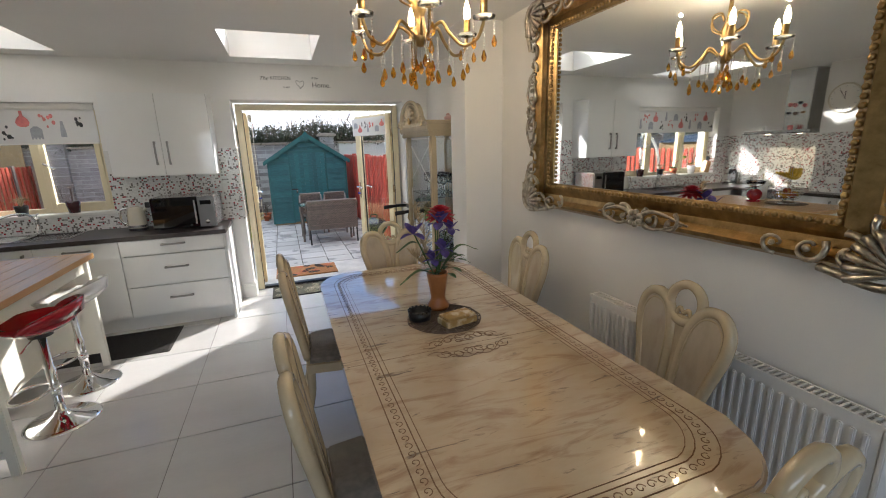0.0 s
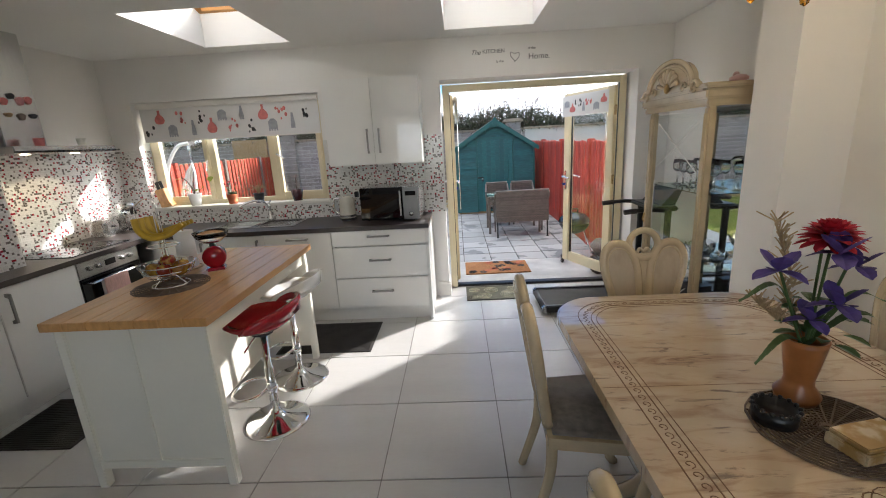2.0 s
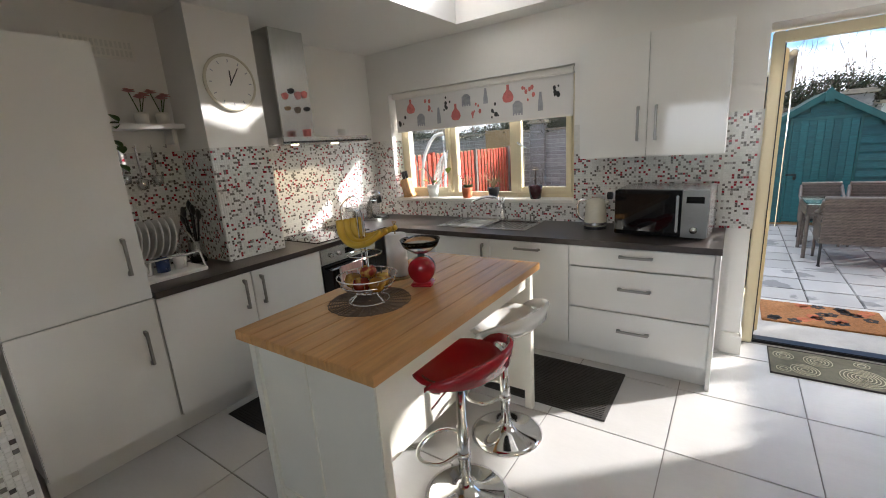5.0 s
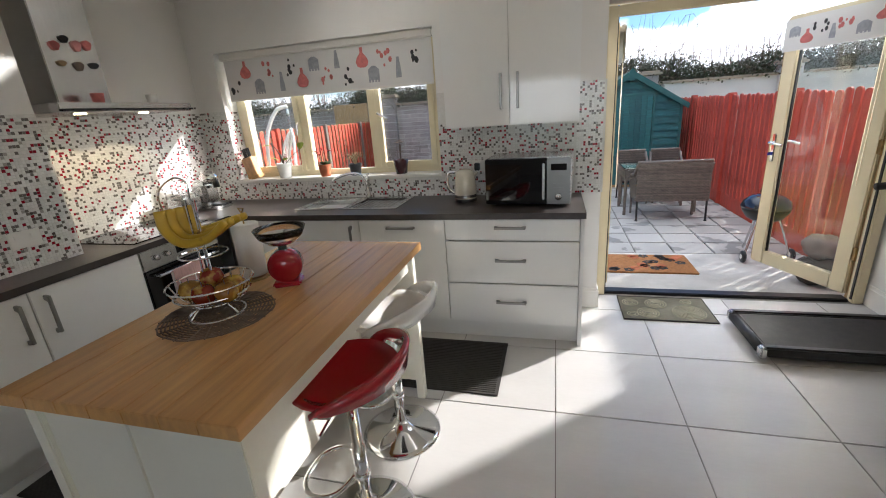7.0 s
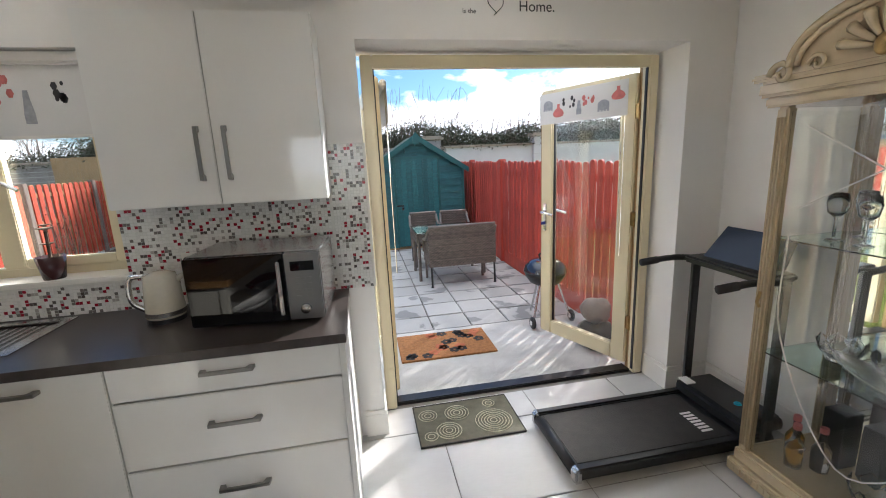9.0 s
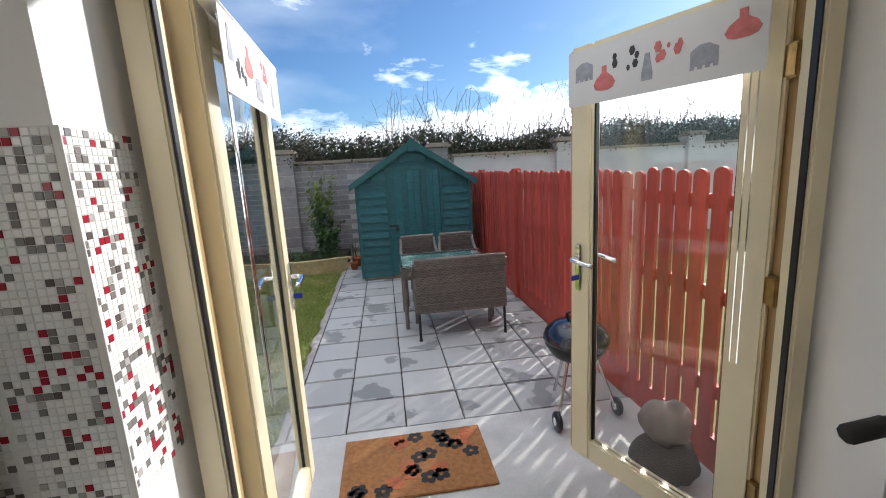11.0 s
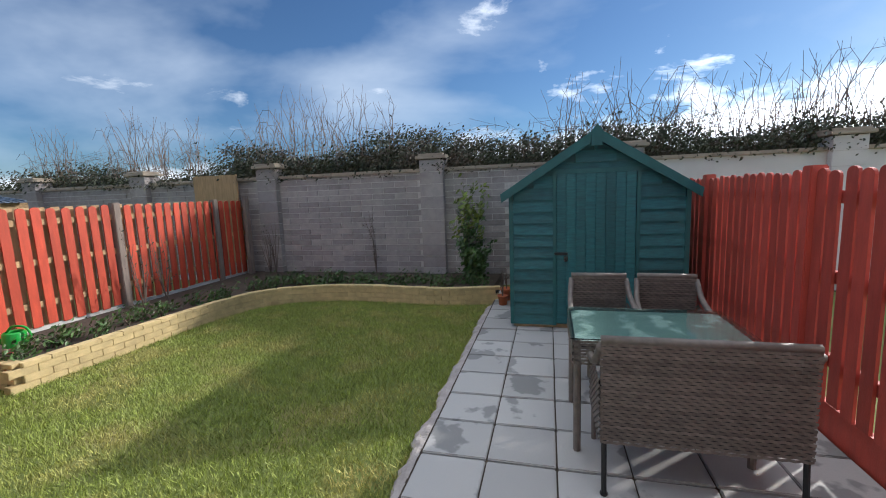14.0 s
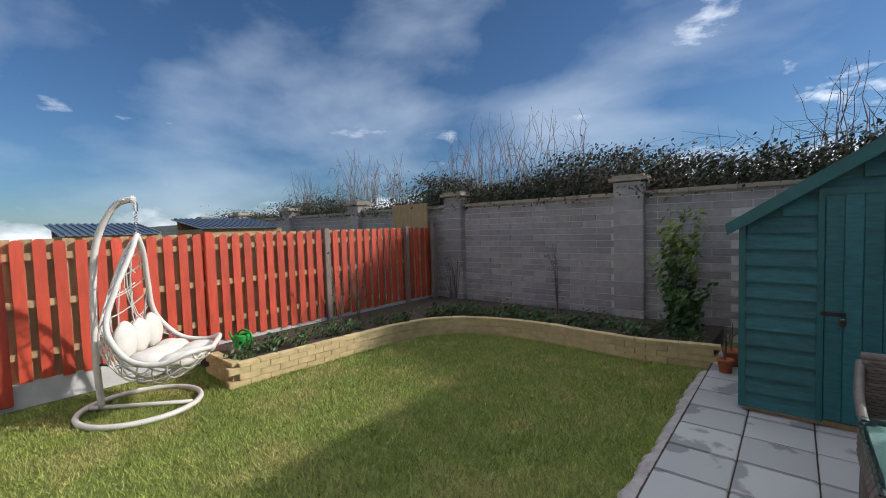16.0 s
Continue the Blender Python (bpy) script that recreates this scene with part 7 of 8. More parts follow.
def garden_wall():
    th = thing("garden_wall", pose(0, 0, 0), "grey concrete block wall with piers and buff copings", "wall", kind="structure")
    part("core", bx(-26, 14, WY + .012, WY + .20, -.3, 1.80), MORTAR, th)
    bl = finish("block", bx(-.217, .217, 0, .10, -.047, .047, .005), BLOCK)
    piers = [-17.9, -14.7, -11.5, -8.35, -5.2, -1.87, 1.35, 4.2, 7.4, 10.6]
    cnt = 0
    big = bm_new()
    for row in range(19):
        z = -.08 + row * .105
        x = -5.5 + (row % 2) * .222
        while x < 1.9:
            if not any(abs(x - p) < .10 for p in piers) and not (-.5 < x < 1.75 and z < 1.5):
                if cnt < 300:
                    o = new("block", bl)
                    o.matrix_world = pose(x, WY + random.uniform(0, .004), z)
                    o.parent = th
                    cnt += 1
                else:
                    box(big, x - .217, x + .217, WY, WY + .1, z - .047, z + .047)
            x += .445
        x = -25.5 + (row % 2) * .222
        while x < -5.5:
            box(big, x - .217, x + .217, WY, WY + .1, z - .047, z + .047)
            x += .445
    st = part("far_blocks", big, BLOCK, th)
    tagged(st, kind="stuff")
    for p in piers:
        lower = 0.0
        for k in range(10):
            part("pier_block", bx(p - .21, p + .21, WY - .12, WY + .25, -.12 + k * .213, -.12 + k * .213 + .203, .006), BLOCK if p < 1.9 else RENDERW, th)
        part("pier_core", bx(p - .2, p + .2, WY - .11, WY + .24, -.2, 2.0), MORTAR, th)
        part("pier_cap", bx(p - .27, p + .27, WY - .18, WY + .31, 2.012, 2.065, .01), COPING, th)
        part("pier_cap", bx(p - .23, p + .23, WY - .14, WY + .27, 2.065, 2.105, .012), COPING, th)
    for a, b in zip(piers, piers[1:]):
        n = 5
        for k in range(n):
            w = (b - a - .44) / n
            part("coping", bx(a + .22 + k * w + .004, a + .22 + (k + 1) * w - .004, WY - .05, WY + .25, 1.80, 1.86, .008), COPING, th)
    part("render_coat", bx(1.7, 14, WY - .006, WY + .011, -.3, 1.80), RENDERW, th, "white rendered stretch")


garden_wall()

# ---- hedge and bare shoots behind the wall ----


def hedge():
    rng = np.random.default_rng(11)
    vs, fs = [], []

    def leaf_at(p, s):
        n = Vector(rng.normal(0, 1, 3)).normalized()
        u = n.orthogonal().normalized()
        w = n.cross(u)
        b = len(vs)
        p = Vector(p)
        vs.extend([p - u * s, p - w * s * .5, p + u * s, p + w * s * .5])
        fs.append((b, b + 1, b + 2, b + 3))

    x = -17.0
    while x < 13:
        dens = 1.0 if x > -6.5 else .45
        top = 2.27 + .50 * noise.noise(Vector((x * .55, 3.3, 0))) + .16 * noise.noise(Vector((x * 2.1, 8, 0)))
        if x < -6.5:
            top -= .25
        for _ in range(int(900 * dens)):
            z = 1.70 + (top - 1.65) * rng.beta(1.15, 1.35) + rng.exponential(.05)
            d = (top - z)
            leaf_at((x + rng.uniform(-.15, .15), 14.0 + rng.normal(0, .38) + .3 * noise.noise(Vector((x, z * 2, 2))), z), rng.uniform(.018, .042))
        x += .2
    ob = from_arrays("hedge_leaves", [tuple(v) for v in vs], fs, LEAF_D)
    tagged(ob, "dark ivy and bramble hedge behind the block wall", "hedge", kind="stuff")
    # solid leaf-coloured core added inside the leaves so no sky shows through
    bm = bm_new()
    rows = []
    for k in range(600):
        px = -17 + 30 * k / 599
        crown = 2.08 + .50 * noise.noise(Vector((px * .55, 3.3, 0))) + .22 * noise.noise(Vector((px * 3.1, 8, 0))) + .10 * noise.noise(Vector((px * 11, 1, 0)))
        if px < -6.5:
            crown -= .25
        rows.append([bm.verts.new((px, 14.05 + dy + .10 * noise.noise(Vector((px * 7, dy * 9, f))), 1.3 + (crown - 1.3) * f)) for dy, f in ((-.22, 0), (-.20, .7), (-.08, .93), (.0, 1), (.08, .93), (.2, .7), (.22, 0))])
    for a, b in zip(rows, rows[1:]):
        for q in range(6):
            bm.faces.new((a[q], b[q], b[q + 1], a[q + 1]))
    tagged(part("hedge_thicket", bm, LEAF_D), "solid dark core added inside the hedge to block the sky", "hedge", kind="stuff")
    bm = bm_new()
    rnd = random.Random(4)
    for i in range(620):
        x = rnd.uniform(-12, 9)
        dens = noise.noise(Vector((x * .45, 1.5, 4)))
        if dens < -.12:
            continue
        y = 14.0 + rnd.uniform(-.4, .5)
        h = rnd.uniform(.5, 1.4) + max(0, dens) * 1.1
        z = 2.0
        tilt = Vector((rnd.gauss(0, .16), rnd.gauss(0, .1), 1)).normalized()
        pts = [Vector((x, y, z)) + tilt * h * k / 5 + Vector((rnd.gauss(0, .012), rnd.gauss(0, .012), 0)) * k for k in range(6)]
        if i % 9 == 0:
            pts = [Vector((x, y, z)) + Vector((.16 * k * (1 if x > 0 else -1), 0, h * math.sin(k / 5 * 2.2) * .9)) for k in range(6)]
        tube(bm, pts, .009, 3, False, .003)
        for k in range(2, 5):
            if rnd.random() < .6:
                q = pts[k]
                tube(bm, [q, q + Vector((rnd.gauss(0, .1), rnd.gauss(0, .05), rnd.uniform(.05, .2)))], .003, 3, False, .0015)
    for i in range(1000):
        x = rnd.uniform(-12, 9)
        p = Vector((x, 13.9 + rnd.uniform(-.35, .3), rnd.uniform(1.8, 2.5)))
        tube(bm, [p, p + Vector((rnd.gauss(0, .2), rnd.gauss(0, .1), rnd.gauss(.1, .1))), p + Vector((rnd.gauss(0, .35), rnd.gauss(0, .15), rnd.gauss(.1, .16)))], .005, 3, False, .002)
    tagged(part("bare_shoots", bm, TWIG), "bare upright shoots rising from the hedge", "twigs", kind="stuff")


hedge()

# ---- shed ----


def shed():
    th = thing("garden_shed", pose(0, 0, 0), "teal-stained wooden garden shed with a pitched roof", "shed")
    x0, x1, y0, y1, zb, ze = -.30, 1.51, 10.78, 12.55, PAT + .04, 1.40
    ax, az = (x0 + x1) / 2, 1.93
    part("base", bx(x0 + .02, x1 - .02, y0 + .03, y1, PAT, zb + .02), TAN_W, th)
    part("shell", bx(x0 + .02, x1 - .02, y0 + .03, y1, zb, ze), TEAL, th)
    bm = bm_new()
    prism(bm, [(x0 + .02, ze), (x1 - .02, ze), (ax, az - .02)], -y1, -(y0 + .03), Matrix(((1, 0, 0, 0), (0, 0, -1, 0), (0, 1, 0, 0), (0, 0, 0, 1))))
    part("gable", bm, TEAL, th)
    dx0, dx1, dz1 = .20, 1.01, 1.57
    pitch = .128

    def clap(a, b, z):
        bm = bm_new()
        M = Matrix(((0, 0, 1, 0), (1, 0, 0, 0), (0, 1, 0, 0), (0, 0, 0, 1)))
        prism(bm, [(y0 + .03, z), (y0 - .010, z), (y0 - .008, z + .012), (y0 + .016, z + pitch), (y0 + .03, z + pitch)], a, b, M)
        return bm

    z = zb
    while z < az - .08:
        zt = z + pitch
        def lim(zz):
            return (x0, x1) if zz < ze else (ax - (ax - x0) * (az - zz) / (az - ze), ax + (x1 - ax) * (az - zz) / (az - ze))
        a, b = lim(zt if zt > ze else z)
        if z < dz1 - .02:
            part("clapboard", clap(a, dx0 - .03, z), TEAL, th)
            part("clapboard", clap(dx1 + .03, b, z), TEAL, th)
        else:
            part("clapboard", clap(a, b, z), TEAL, th)
        z += pitch
    # side boards towards the lawn
    z = zb
    while z < ze - .05:
        bm = bm_new()
        prism(bm, [(x0 + .03, z), (x0 - .010, z), (x0 + .016, z + pitch), (x0 + .03, z + pitch)], -y1, -(y0 + .02), Matrix(((1, 0, 0, 0), (0, 0, -1, 0), (0, 1, 0, 0), (0, 0, 0, 1))))
        part("clapboard", bm, TEAL, th)
        z += pitch
    for x in (x0 - .012, x1 - .035):
        part("corner_post", bx(x, x + .045, y0 - .012, y0 + .035, zb, ze), TEAL_D, th)
    part("door_jamb", bx(dx0 - .035, dx0, y0 - .016, y0 + .02, zb, dz1 + .03), TEAL_D, th)
    part("door_jamb", bx(dx1, dx1 + .035, y0 - .016, y0 + .02, zb, dz1 + .03), TEAL_D, th)
    part("door_lintel", bx(dx0 - .035, dx1 + .035, y0 - .018, y0 + .02, dz1, dz1 + .045), TEAL_D, th)
    d = part("door", bx(dx0 + .004, dx1 - .004, y0 - .002, y0 + .018, zb + .02, dz1 - .004), TEAL, th)
    n = 8
    for i in range(n):
        w = (dx1 - dx0 - .008) / n
        part("door_board", bx(dx0 + .004 + i * w + .002, dx0 + .004 + (i + 1) * w - .002, y0 - .014 - .002 * (i % 2), y0 - .002, zb + .02, dz1 - .004, .003), TEAL, d)
    part("padlock", bx(dx0 + .08, dx0 + .12, y0 - .04, y0 - .016, .62, .68, .006), CHROME, th, "steel padlock")
    part("hasp", bx(dx0 - .02, dx0 + .12, y0 - .022, y0 - .016, .69, .72), BLACK, th)
    for sgn in (-1, 1):
        ex, ez = ax + sgn * ((x1 - x0) / 2 + .085), 1.40 - .06
        n = Vector((-(az + .06 - ez) * -sgn, 0, abs(ex - ax))).normalized()
        bm = bm_new()
        pts = [(ax, az + .045), (ex, ez), (ex + sgn * .01, ez + .03), (ax, az + .085)]
        prism(bm, pts, -(y1 + .06), -(y0 - .07), Matrix(((1, 0, 0, 0), (0, 0, -1, 0), (0, 1, 0, 0), (0, 0, 0, 1))))
        part("roof_panel", bm, mat("green roofing felt", (.03, .07, .055), .9, var=.2, scale=20, bump=.5, bscale=150) if sgn < 0 else bpy.data.materials["green roofing felt"], th)
        bm = bm_new()
        pts = [(ax, az - .02), (ex, ez - .055), (ex + sgn * .012, ez + .035), (ax, az + .092)]
        prism(bm, pts, -(y0 - .07), -(y0 - .092), Matrix(((1, 0, 0, 0), (0, 0, -1, 0), (0, 1, 0, 0), (0, 0, 0, 1))))
        part("bargeboard", bm, TEAL_D, th)
    bm = bm_new()
    prism(bm, [(ax - .055, az - .09), (ax + .055, az - .09), (ax + .055, az + .06), (ax, az + .13), (ax - .055, az + .06)], -(y0 - .0925), -(y0 - .11), Matrix(((1, 0, 0, 0), (0, 0, -1, 0), (0, 1, 0, 0), (0, 0, 0, 1))))
    part("finial", bm, TEAL_D, th)


shed()


# ---- rattan set ----
def weave(bm, u0, u1, v0, v1, place, pitch=.017, d=.006):
    """Woven strips: flat bands over and under upright ribs."""
    n = int((v1 - v0) / pitch)
    m = max(4, int((u1 - u0) / .05))
    for i in range(n):
        v = v0 + (i + .5) * (v1 - v0) / n
        top, bot = [], []
        for k in range(m * 2 + 1):
            u = u0 + (u1 - u0) * k / (m * 2)
            off = d * (1 if (k + i) % 2 else -.2)
            top.append(bm.verts.new(place(u, v + pitch * .44, off)))
            bot.append(bm.verts.new(place(u, v - pitch * .44, off)))
        for k in range(m * 2):
            bm.faces.new((bot[k], bot[k + 1], top[k + 1], top[k]))
    return bm


def rattan_seat(m, w, label, name, h=.82, back=.42):
    """Seat faces local +y; origin on the ground at the middle of the back."""
    th = thing(name, m, label, "garden seat", "rattan garden set")
    hw = w / 2
    part("back_core", bx(-hw + .01, hw - .01, .004, .03, .30, h - .012), BLACK, th)
    bm = weave(bm_new(), -hw, hw, .28, h - .01, lambda u, v, o: (u, -.002 - o, v))
    weave(bm, -hw, hw, .28, h - .01, lambda u, v, o: (u, .036 + o, v))
    part("back_weave", bm, RATTAN, th)
    part("top_roll", tb([(-hw, .015, h), (hw, .015, h)], .024, 8), RATTAN, th, smooth=True)
    for sx in (-1, 1):
        part("arm", tb(spline([(sx * hw, .01, h - .03), (sx * (hw + .015), .14, .66), (sx * (hw + .02), .42, .60), (sx * hw, .50, .56), (sx * hw, .52, .40)], 5), .022, 8), RATTAN, th, smooth=True)
        bm = weave(bm_new(), .02, .50, .28, .60, lambda u, v, o: (sx * (hw + .004 + o), u, v))
        part("side_weave", bm, RATTAN, th)
        part("back_leg", tb([(sx * (hw - .02), .02, .34), (sx * (hw - .02), -.005, .01)], .014, 8), BLACK, th)
        part("foot_pad", lathe(bm_new(), [(0, 0), (.02, 0), (.02, .012), (0, .012)], 10, (sx * (hw - .02), -.005, 0)), BLACK, th)
        part("front_leg", tb([(sx * (hw - .02), .5, .40), (sx * (hw - .02), .5, 0)], .016, 8), RATTAN, th)
    bm = weave(bm_new(), -hw, hw, .03, .52, lambda u, v, o: (u, v, .385 + o))
    part("seat_weave", bm, RATTAN, th)
    part("seat_board", bx(-hw + .01, hw - .01, .03, .51, .35, .383), BLACK, th)
    return th


rattan_seat(pose(.83, 8.13, PAT), .92, "grey rattan two-seat garden bench on the patio", "garden_bench")
rattan_seat(pose(.53, 9.77, PAT, 0, 0, 180), .44, "grey rattan garden armchair by the shed", "garden_chair")
rattan_seat(pose(1.06, 9.77, PAT, 0, 0, 176), .44, "grey rattan garden armchair by the shed", "garden_chair")
th = thing("garden_table", pose(.74, 8.79, PAT), "rattan garden table with a wet glass top", "table", "rattan garden set")
part("glass_top", bx(-.5, .5, -.34, .34, .705, .713, .003), glass_mat("green table glass", (.80, .93, .88), .05), th)
part("under_tray", bx(-.47, .47, -.31, .31, .675, .69), mat("pale green frosted tray", (.33, .42, .40), .5, var=.25, scale=6, col2=(.62, .68, .67), mixlo=.52, mixhi=.6), th)
for sx in (-1, 1):
    part("apron", weave(bm_new(), -.33, .33, .55, .70, lambda u, v, o: (sx * (.485 + o), u, v)), RATTAN, th)
    part("apron", weave(bm_new(), -.48, .48, .55, .70, lambda u, v, o: (u, sx * (.325 + o), v)), RATTAN, th)
    for sy in (-1, 1):
        part("leg", tb([(sx * .46, sy * .30, .69), (sx * .46, sy * .30, 0)], .022, 8), RATTAN, th)

# ---- kettle barbecue ----
th = thing("kettle_barbecue", pose(1.33, 6.62, PAT), "black kettle barbecue on a wheeled tripod", "barbecue")
part("bowl", lathe(bm_new(), [(0, .38), (.08, .385), (.16, .43), (.205, .50), (.21, .54), (0, .54)], 28), BLACK, th, smooth=True)
NAVY = mat("blue-black enamel", (.010, .014, .028), .08, var=.1, coat=.5)
lid = part("lid", lathe(bm_new(), [(.218, .535), (.218, .55), (.20, .60), (.14, .65), (.06, .675), (0, .68)], 28), NAVY, th, "glossy blue-black lid", smooth=True)
part("handle", tb(spline([(-.05, .02, .672), (-.05, .02, .715), (.05, .02, .715), (.05, .02, .672)], 5), .010), BLACK, lid)
part("vent", lathe(bm_new(), [(0, .668), (.035, .666), (.035, .674), (0, .676)], 14, (-.09, -.06, -.015)), STEEL, lid)
for a in (100, 220, 340):
    c, s = math.cos(radians(a)), math.sin(radians(a))
    part("leg", tb([(.13 * c, .13 * s, .42), (.27 * c, .27 * s, .02)], .011, 8), STEEL, th)
for a in (220, 340):
    c, s = math.cos(radians(a)), math.sin(radians(a))
    w_ = part("wheel", lathe(bm_new(), [(0, -.018), (.05, -.018), (.062, -.008), (.062, .008), (.05, .018), (0, .018)], 20), BLACK, th, smooth=True)
    w_.matrix_local = Matrix.Translation((.27 * c, .27 * s, .062)) @ Matrix.Rotation(radians(90), 4, "Y")
    part("hub", lathe(bm_new(), [(0, -.021), (.025, -.021), (.025, .021), (0, .021)], 14), WHITE_ABS, w_)

# ---- hanging chair ----


def hanging_chair():
    th = thing("hanging_egg_chair", pose(-4.80, 7.80, -.235, 0, 0, 46), "white wicker hanging egg chair on a ring stand", "garden chair")
    part("ring_base", tb([(.50 * math.cos(a), .47 * math.sin(a), .03) for a in [k * 2 * math.pi / 40 for k in range(40)]], .027, 8, True), WICKER_W, th, smooth=True)
    part("base_bar", tb([(-.48, 0, .03), (.46, 0, .03)], .022, 8), WICKER_W, th, smooth=True)
    part("stand_pole", tb(spline([(-.36, 0, .03), (-.38, 0, .5), (-.36, 0, 1.15), (-.30, 0, 1.62), (-.12, 0, 1.95), (.06, 0, 2.02)], 8), .030, 10), WICKER_W, th, smooth=True)
    bm = bm_new()
    for k in range(9):
        z = 1.70 + k * .03
        tube(bm, [(.06 + .012 * math.cos(q + k), .012 * math.sin(q + k), z + .012 * math.sin(q)) for q in (0, 1.2, 2.4, 3.6, 4.8)], .004, 5, True)
    part("chain", bm, STEEL, th, "steel chain")
    part("spring", lathe(bm_new(), [(0, 1.90), (.024, 1.90), (.024, 1.98), (0, 1.98)], 12, (.06, 0, 0)), STEEL, th)
    right = [(.06, 0, 1.68), (.05, .10, 1.50), (-.01, .25, 1.18), (-.03, .37, .86), (.16, .43, .60), (.42, .43, .54), (.62, .32, .60), (.68, 0, .56)]
    rim = spline(right, 6)
    full = rim + [Vector((v.x, -v.y, v.z)) for v in rim[::-1][1:-1]]
    part("rim", tb(full, .024, 8, True), WICKER_W, th, smooth=True)
    rnd = random.Random(9)
    n = len(full)

    def shell(u, v):
        """u along the rim's height, v across: a pouch behind and below the rim."""
        i = u * (len(rim) - 1)
        a = rim[int(i)].lerp(rim[min(int(i) + 1, len(rim) - 1)], i - int(i))
        depth = .30 * math.sin(math.pi * min(1, u * 1.05)) ** .7
        y = a.y * math.cos(v)
        s = math.sin(v)
        down = Vector((-.75 + .6 * u, 0, -.35 - .8 * u)).normalized()
        return Vector((a.x, y, a.z)) + down * depth * s * 1.15

    bm = bm_new()
    for k in range(1, 16):
        u = k / 16
        tube(bm, [shell(u, q * math.pi / 12) for q in range(13)], .0065, 5)
    for _ in range(46):
        u, v, du, dv = rnd.random(), rnd.uniform(.2, 2.9), rnd.uniform(-.14, .14), rnd.uniform(-.35, .35)
        tube(bm, [shell(min(1, max(0, u + du * q)), min(3.1, max(0, v + dv * q))) for q in range(6)], .006, 5)
    for v in (.7, 1.2, 1.57, 1.95, 2.45):
        tube(bm, [shell(q / 20, v) for q in range(21)], .008, 5)
    part("cane_weave", bm, WICKER_W, th, "open white cane weave", smooth=True)
    bm = bm_new()
    for x, z, up in ((.46, .50, 0), (.20, .53, 0), (.02, .70, 1)):
        for y in (-.21, 0, .21):
            blob(bm, (x, y, z + .05 * abs(y)), .155, 14, 10, (.42, .95, 1.15) if up else (1.05, .95, .45), .14)
    part("cushion", bm, CUSHION, th, "buttoned cream cushion", smooth=True)
    part("strap", tb([(-.36, 0, .45), (-.22, .02, .42), (-.12, 0, .5)], .012), BLACK, th)


hanging_chair()

# watering can
th = thing("watering_can", pose(-5.12, 8.93, -.02, 0, 0, 20), "green plastic watering can on the raised bed", "watering can")
part("body", lathe(bm_new(), [(0, 0), (.10, 0), (.10, .03), (.095, .2), (.08, .22), (.07, .215), (.085, .19), (0, .05)], 20), GREEN_PL, th, smooth=True)
part("spout", tb([(-.08, 0, .06), (-.16, 0, .15), (-.20, 0, .23)], .02, 8, False, .012), GREEN_PL, th, smooth=True)
part("handle", tb(spline([(.09, 0, .07), (.15, 0, .14), (.12, 0, .25), (.0, 0, .27), (-.07, 0, .21)], 5), .012), GREEN_PL, th, smooth=True)
part("label", bx(-.03, .05, -.108, -.098, .02, .07), PR_RED, th, "red and white label")


# plants
def shrub(name, m, h, spread, n, label, seed, stems=8, mats=(LEAF_M, LEAF_L), low=.0, top=1.0, size=.03):
    th = thing(name, m, label, "plant")
    rnd = random.Random(seed)
    vs, fs, vt, ft = [], [], [], []
    bm = bm_new()
    for s in range(stems):
        a = rnd.uniform(0, 6.28)
        e = Vector((spread * rnd.uniform(.2, 1) * math.cos(a), spread * rnd.uniform(.2, 1) * math.sin(a), h * rnd.uniform(.45, 1)))
        mid = e * .5 + Vector((rnd.gauss(0, .03), rnd.gauss(0, .03), h * .08))
        tube(bm, [(0, 0, 0), mid, e], .007, 4, False, .002)
        for k in range(n // stems):
            t = rnd.uniform(low, top)
            p = (mid * (t * 2) if t < .5 else mid.lerp(e, t * 2 - 1)) + Vector((rnd.gauss(0, .045), rnd.gauss(0, .045), rnd.gauss(0, .03)))
            q = Vector((rnd.gauss(0, 1), rnd.gauss(0, 1), rnd.gauss(.6, .6))).normalized()
            u = q.orthogonal().normalized()
            w = q.cross(u)
            sz = size * rnd.uniform(.6, 1.3)
            V, F = (vt, ft) if t > .62 else (vs, fs)
            b = len(V)
            V.extend([p - u * sz, p - w * sz * .5 + q * sz * .1, p + u * sz, p + w * sz * .5 + q * sz * .1])
            F.append((b, b + 1, b + 2, b + 3))
    part("stems", bm, TWIG, th)
    if fs:
        tagged(from_arrays("leaves", [tuple(v) for v in vs], fs, mats[0], th), kind="stuff")
    if ft:
        tagged(from_arrays("young_leaves", [tuple(v) for v in vt], ft, mats[1], th), kind="stuff")
    return th


shrub("garden_shrub", pose(-1.15, 12.75, -.02), 1.75, .34, 900, "leafy green shrub with pale new shoots by the wall", 3, 12, (LEAF_M, LEAF_L), .02, 1.0, .045)
shrub("low_shrub", pose(-1.0, 12.6, -.02), .7, .38, 700, "dense low evergreen shrub by the wall", 5, 10, (LEAF_M, LEAF_M), .05, 1.0, .05)
for i in range(46):
    t = (i + .5) / 46
    x, y = BEDS[1 + int(t * (len(BEDS) - 2))]
    off = random.uniform(.15, .55)
    px, py = (x - off, y + .1) if y < 11.2 else (x - .1, y + off)
    shrub("ground_cover", pose(px, py, -.03), .16 + .1 * random.random(), .20, 90, "low green ground cover in the raised bed", 40 + i, 7, (LEAF_M, LEAF_M), 0, 1, .03)
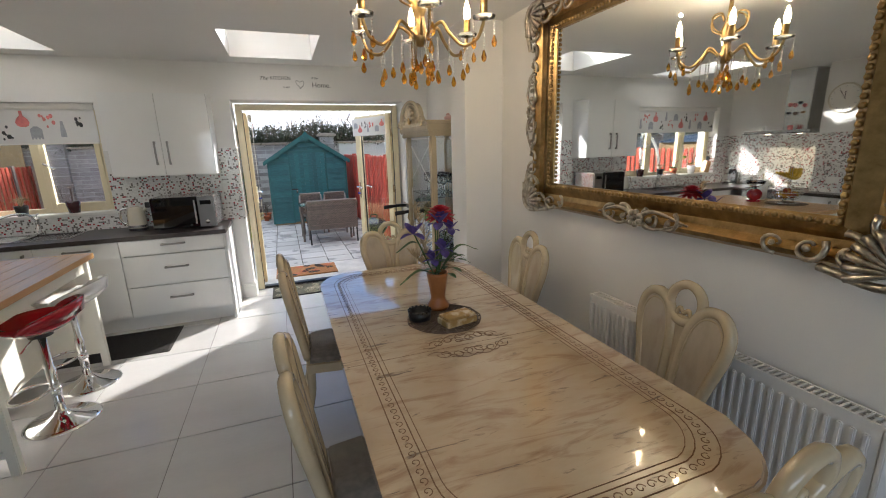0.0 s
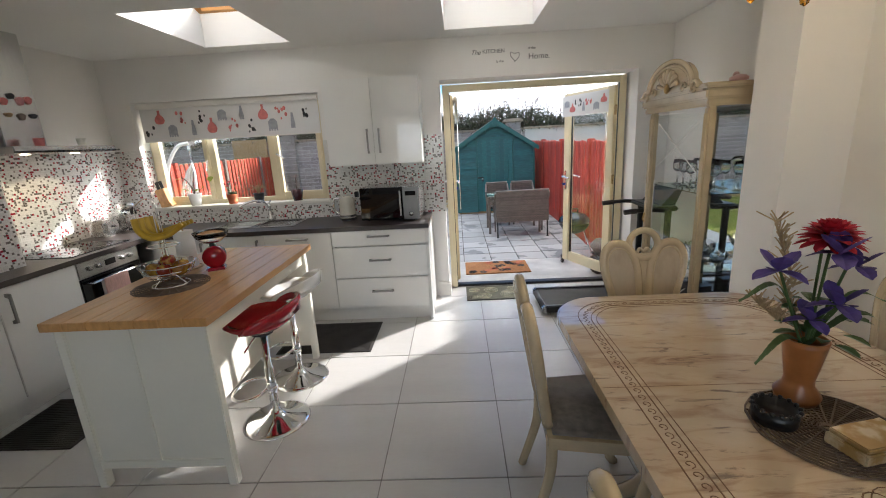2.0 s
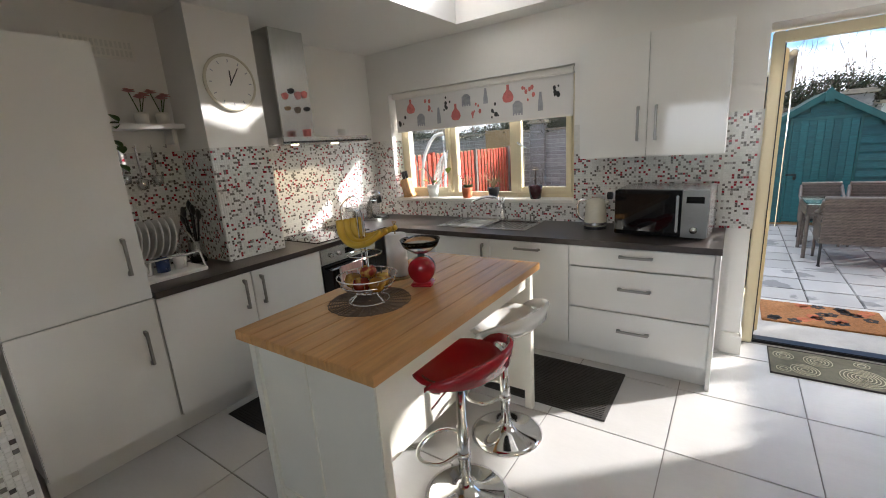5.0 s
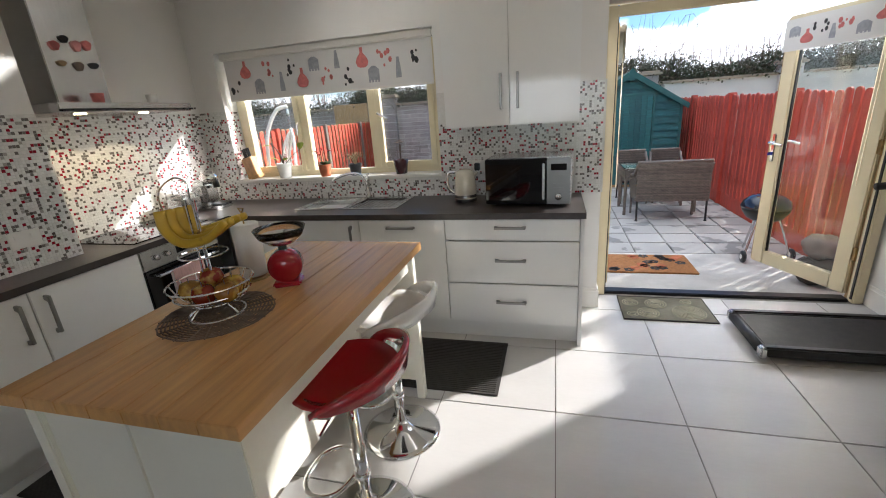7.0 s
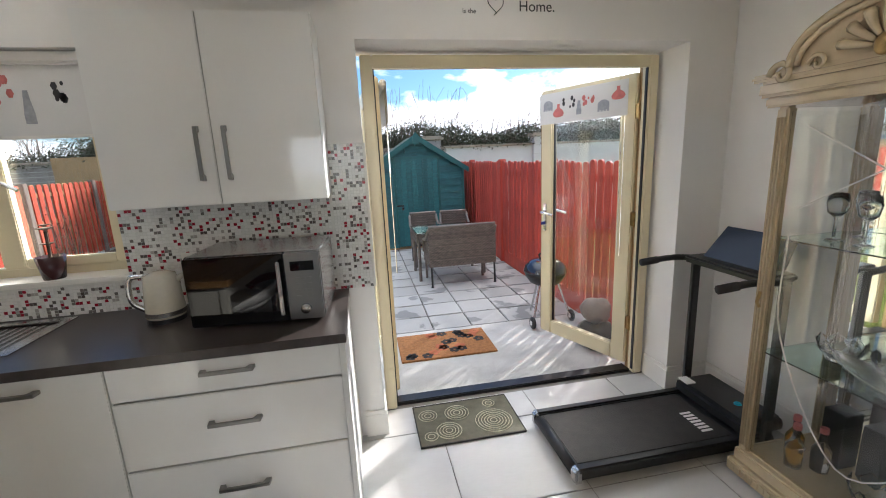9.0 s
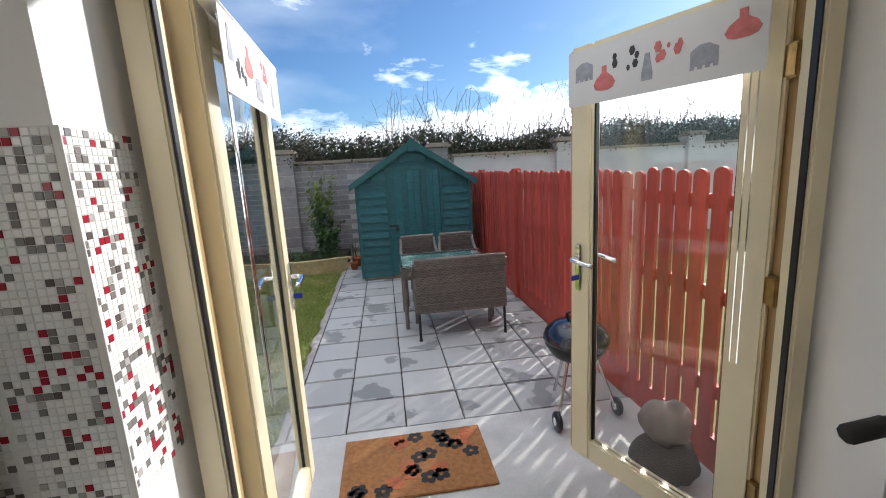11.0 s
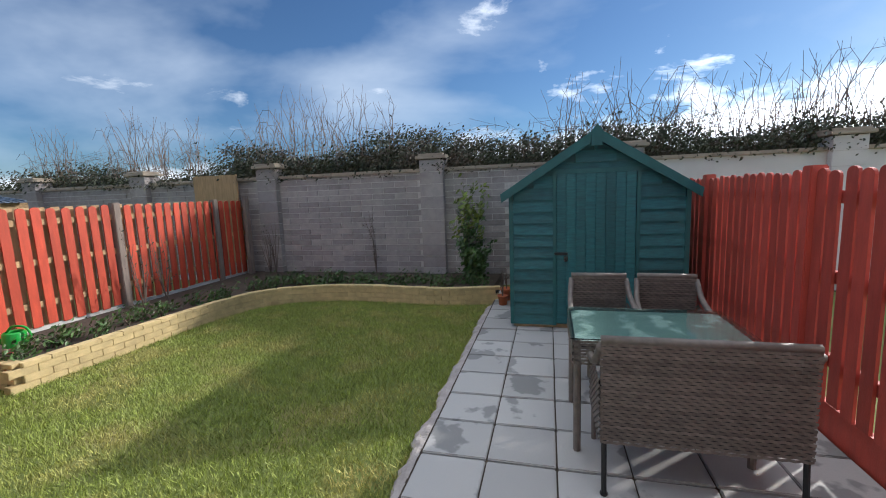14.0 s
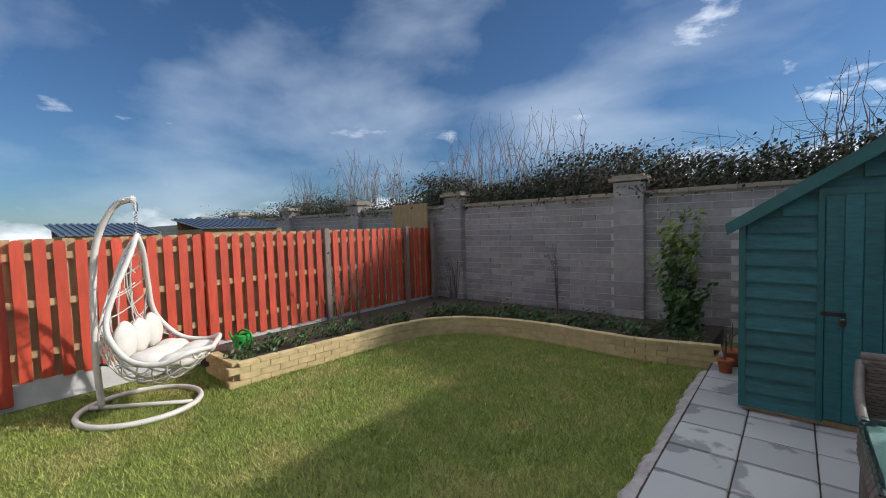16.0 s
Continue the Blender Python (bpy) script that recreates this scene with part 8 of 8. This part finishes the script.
for x, y in ((-5.2, 13.1), (-5.0, 13.0), (-3.0, 13.2), (-5.35, 10.9), (-5.3, 10.5)):
    shrub("climbing_stem", pose(x, y, -.03), 1.25, .22, 40, "bare climbing rose stems against the boundary", int(x * 10) + 90, 6, (LEAF_D, LEAF_D), .2, 1, .02)

# pots by the shed
for x, y, s in ((-.47, 12.0, 1.0), (-.50, 11.72, .8)):
    th = thing("flower_pot", pose(x, y, PAT), "terracotta pot with dry stems beside the shed", "plant pot", "pots by the shed")
    part("pot", lathe(bm_new(), [(0, 0), (.065 * s, 0), (.085 * s, .14 * s), (.095 * s, .14 * s), (.095 * s, .17 * s), (.08 * s, .17 * s), (.07 * s, .13 * s), (0, .13 * s)], 18), TERRA, th, smooth=True)
    bm = bm_new()
    for k in range(6):
        tube(bm, [(0, 0, .12 * s), (random.gauss(0, .02), random.gauss(0, .02), .3), (random.gauss(0, .05), random.gauss(0, .05), random.uniform(.35, .5))], .005, 4)
    part("dry_stems", bm, TWIG, th)

# boulder-like planter behind the open door
th = thing("stone_planter", pose(1.50, 5.92, PAT), "dark carved stone planter with trailing fern", "planter")
bm = bm_new()
blob(bm, (0, 0, .13), .16, 16, 12, (1, 1, .85), .25)
part("stone", bm, SOIL, th, smooth=True)
bm = bm_new()
blob(bm, (0, 0, .34), .12, 14, 10, (1.1, 1, 1), .3)
part("carved_head", bm, POST_W, th, smooth=True)

# far shed roofs and screen board beyond the red fence
for x, y, w, d, z, c in ((-11.0, 11.4, 1.9, 1.6, 1.54, 0), (-11.6, 9.0, 1.6, 1.6, 1.46, 1)):
    th = thing("neighbour_shed", pose(x, y, -.2, 0, 0, 90), "pale timber shed with a blue-grey sheet roof", "shed", "sheds next door")
    part("wall", bx(-w / 2, w / 2, -d / 2, d / 2, 0, z + .2), TAN_W, th)
    bm = bm_new()
    k = 0
    while k < w / .12:
        a = -w / 2 - .1 + k * .12
        prism(bm, [(-d / 2 - .12, z + .20), (d / 2 + .1, z + .46), (d / 2 + .1, z + .48), (-d / 2 - .12, z + .22)], a, a + .075, Matrix(((0, 0, 1, 0), (1, 0, 0, 0), (0, 1, 0, 0), (0, 0, 0, 1))))
        prism(bm, [(-d / 2 - .12, z + .215), (d / 2 + .1, z + .475), (d / 2 + .1, z + .505), (-d / 2 - .12, z + .245)], a + .075, a + .12, Matrix(((0, 0, 1, 0), (1, 0, 0, 0), (0, 1, 0, 0), (0, 0, 0, 1))))
        k += 1
    part("roof", bm, TIN, th)
    part("gable", bx(-w / 2, w / 2, d / 2 - .03, d / 2, z + .2, z + .42), TAN_W, th)
setting("screen_board", bx(-6.75, -5.75, 13.05, 13.09, .2, 1.92), TAN_W, "weathered plywood screen against the wall", "board")

# coir mat
th = thing("coir_mat", pose(.20, 6.33, PAT), "orange coir doormat with dark flower print", "doormat")
part("mat", bx(-.43, .43, -.27, .27, .0, .016, .004), COIR, th)
rnd = random.Random(2)
for i in range(22):
    cx, cy = rnd.uniform(-.37, .37), rnd.uniform(-.22, .22)
    bm = bm_new()
    for k in range(5):
        a = k * 1.257 + i
        prism(bm, [(cx + .032 * math.cos(a) + .022 * math.cos(q), cy + .032 * math.sin(a) + .022 * math.sin(q)) for q in [j * .9 for j in range(7)]], .0162, .018)
    part("flower_print", bm, RUBBER if i % 3 else TERRA, th)

# ---- paving slabs ----
sl = finish("slab", bx(-.1965, .1965, -.1905, .1905, -.04, 0, .006), SLAB)
paving = thing("paving", pose(0, 0, 0), "square grey concrete paving slabs with damp stains", "paving", kind="structure")
for i in range(6):
    for j in range(15):
        x, y = -.645 + .403 * (i + .5), 6.70 + .3975 * (j + .5)
        o = new("slab", sl)
        o.matrix_world = pose(x, y, PAT + random.uniform(-.003, .003), random.uniform(-.25, .25), random.uniform(-.25, .25), random.uniform(-.4, .4))
        o.parent = paving

# ---- floor tiles ----
ft = finish("tile", bx(-.3052, .3052, -.3052, .3052, -.006, 0, .0015), FLOOR_T)
tiles = thing("floor_tiles", pose(0, 0, 0), "large pale grey polished porcelain floor tiles", "floor tiles", kind="structure")
for i in range(-5, 4):
    for j in range(-8, 2):
        x, y = -.72 + .615 * (i + .5), 4.28 + .6165 * (j + .5)
        if x - .3 > 1.72 or x + .3 < LX:
            continue
        o = new("tile", ft)
        o.matrix_world = pose(x, y, 0)
        if y + .31 > 5.17:
            o.matrix_world = Matrix.Translation((x, (y - .305 + 5.165) / 2, 0)) @ Matrix.Diagonal((1, (5.165 - y + .305) / .6104, 1, 1))
        o.parent = tiles

# ---- mosaic pieces beside the doors ----
tm = finish("tile", bx(0, .0025, -.0072, .0072, -.0072, .0072), MOSAIC_P)
for k in range(21):
    for i in range(14):
        o = new("tile", tm)
        o.matrix_world = pose(DL + .003, BY + PITCH * (i + .5), TOPZ + PITCH * (k + .5))
        o.parent = GR
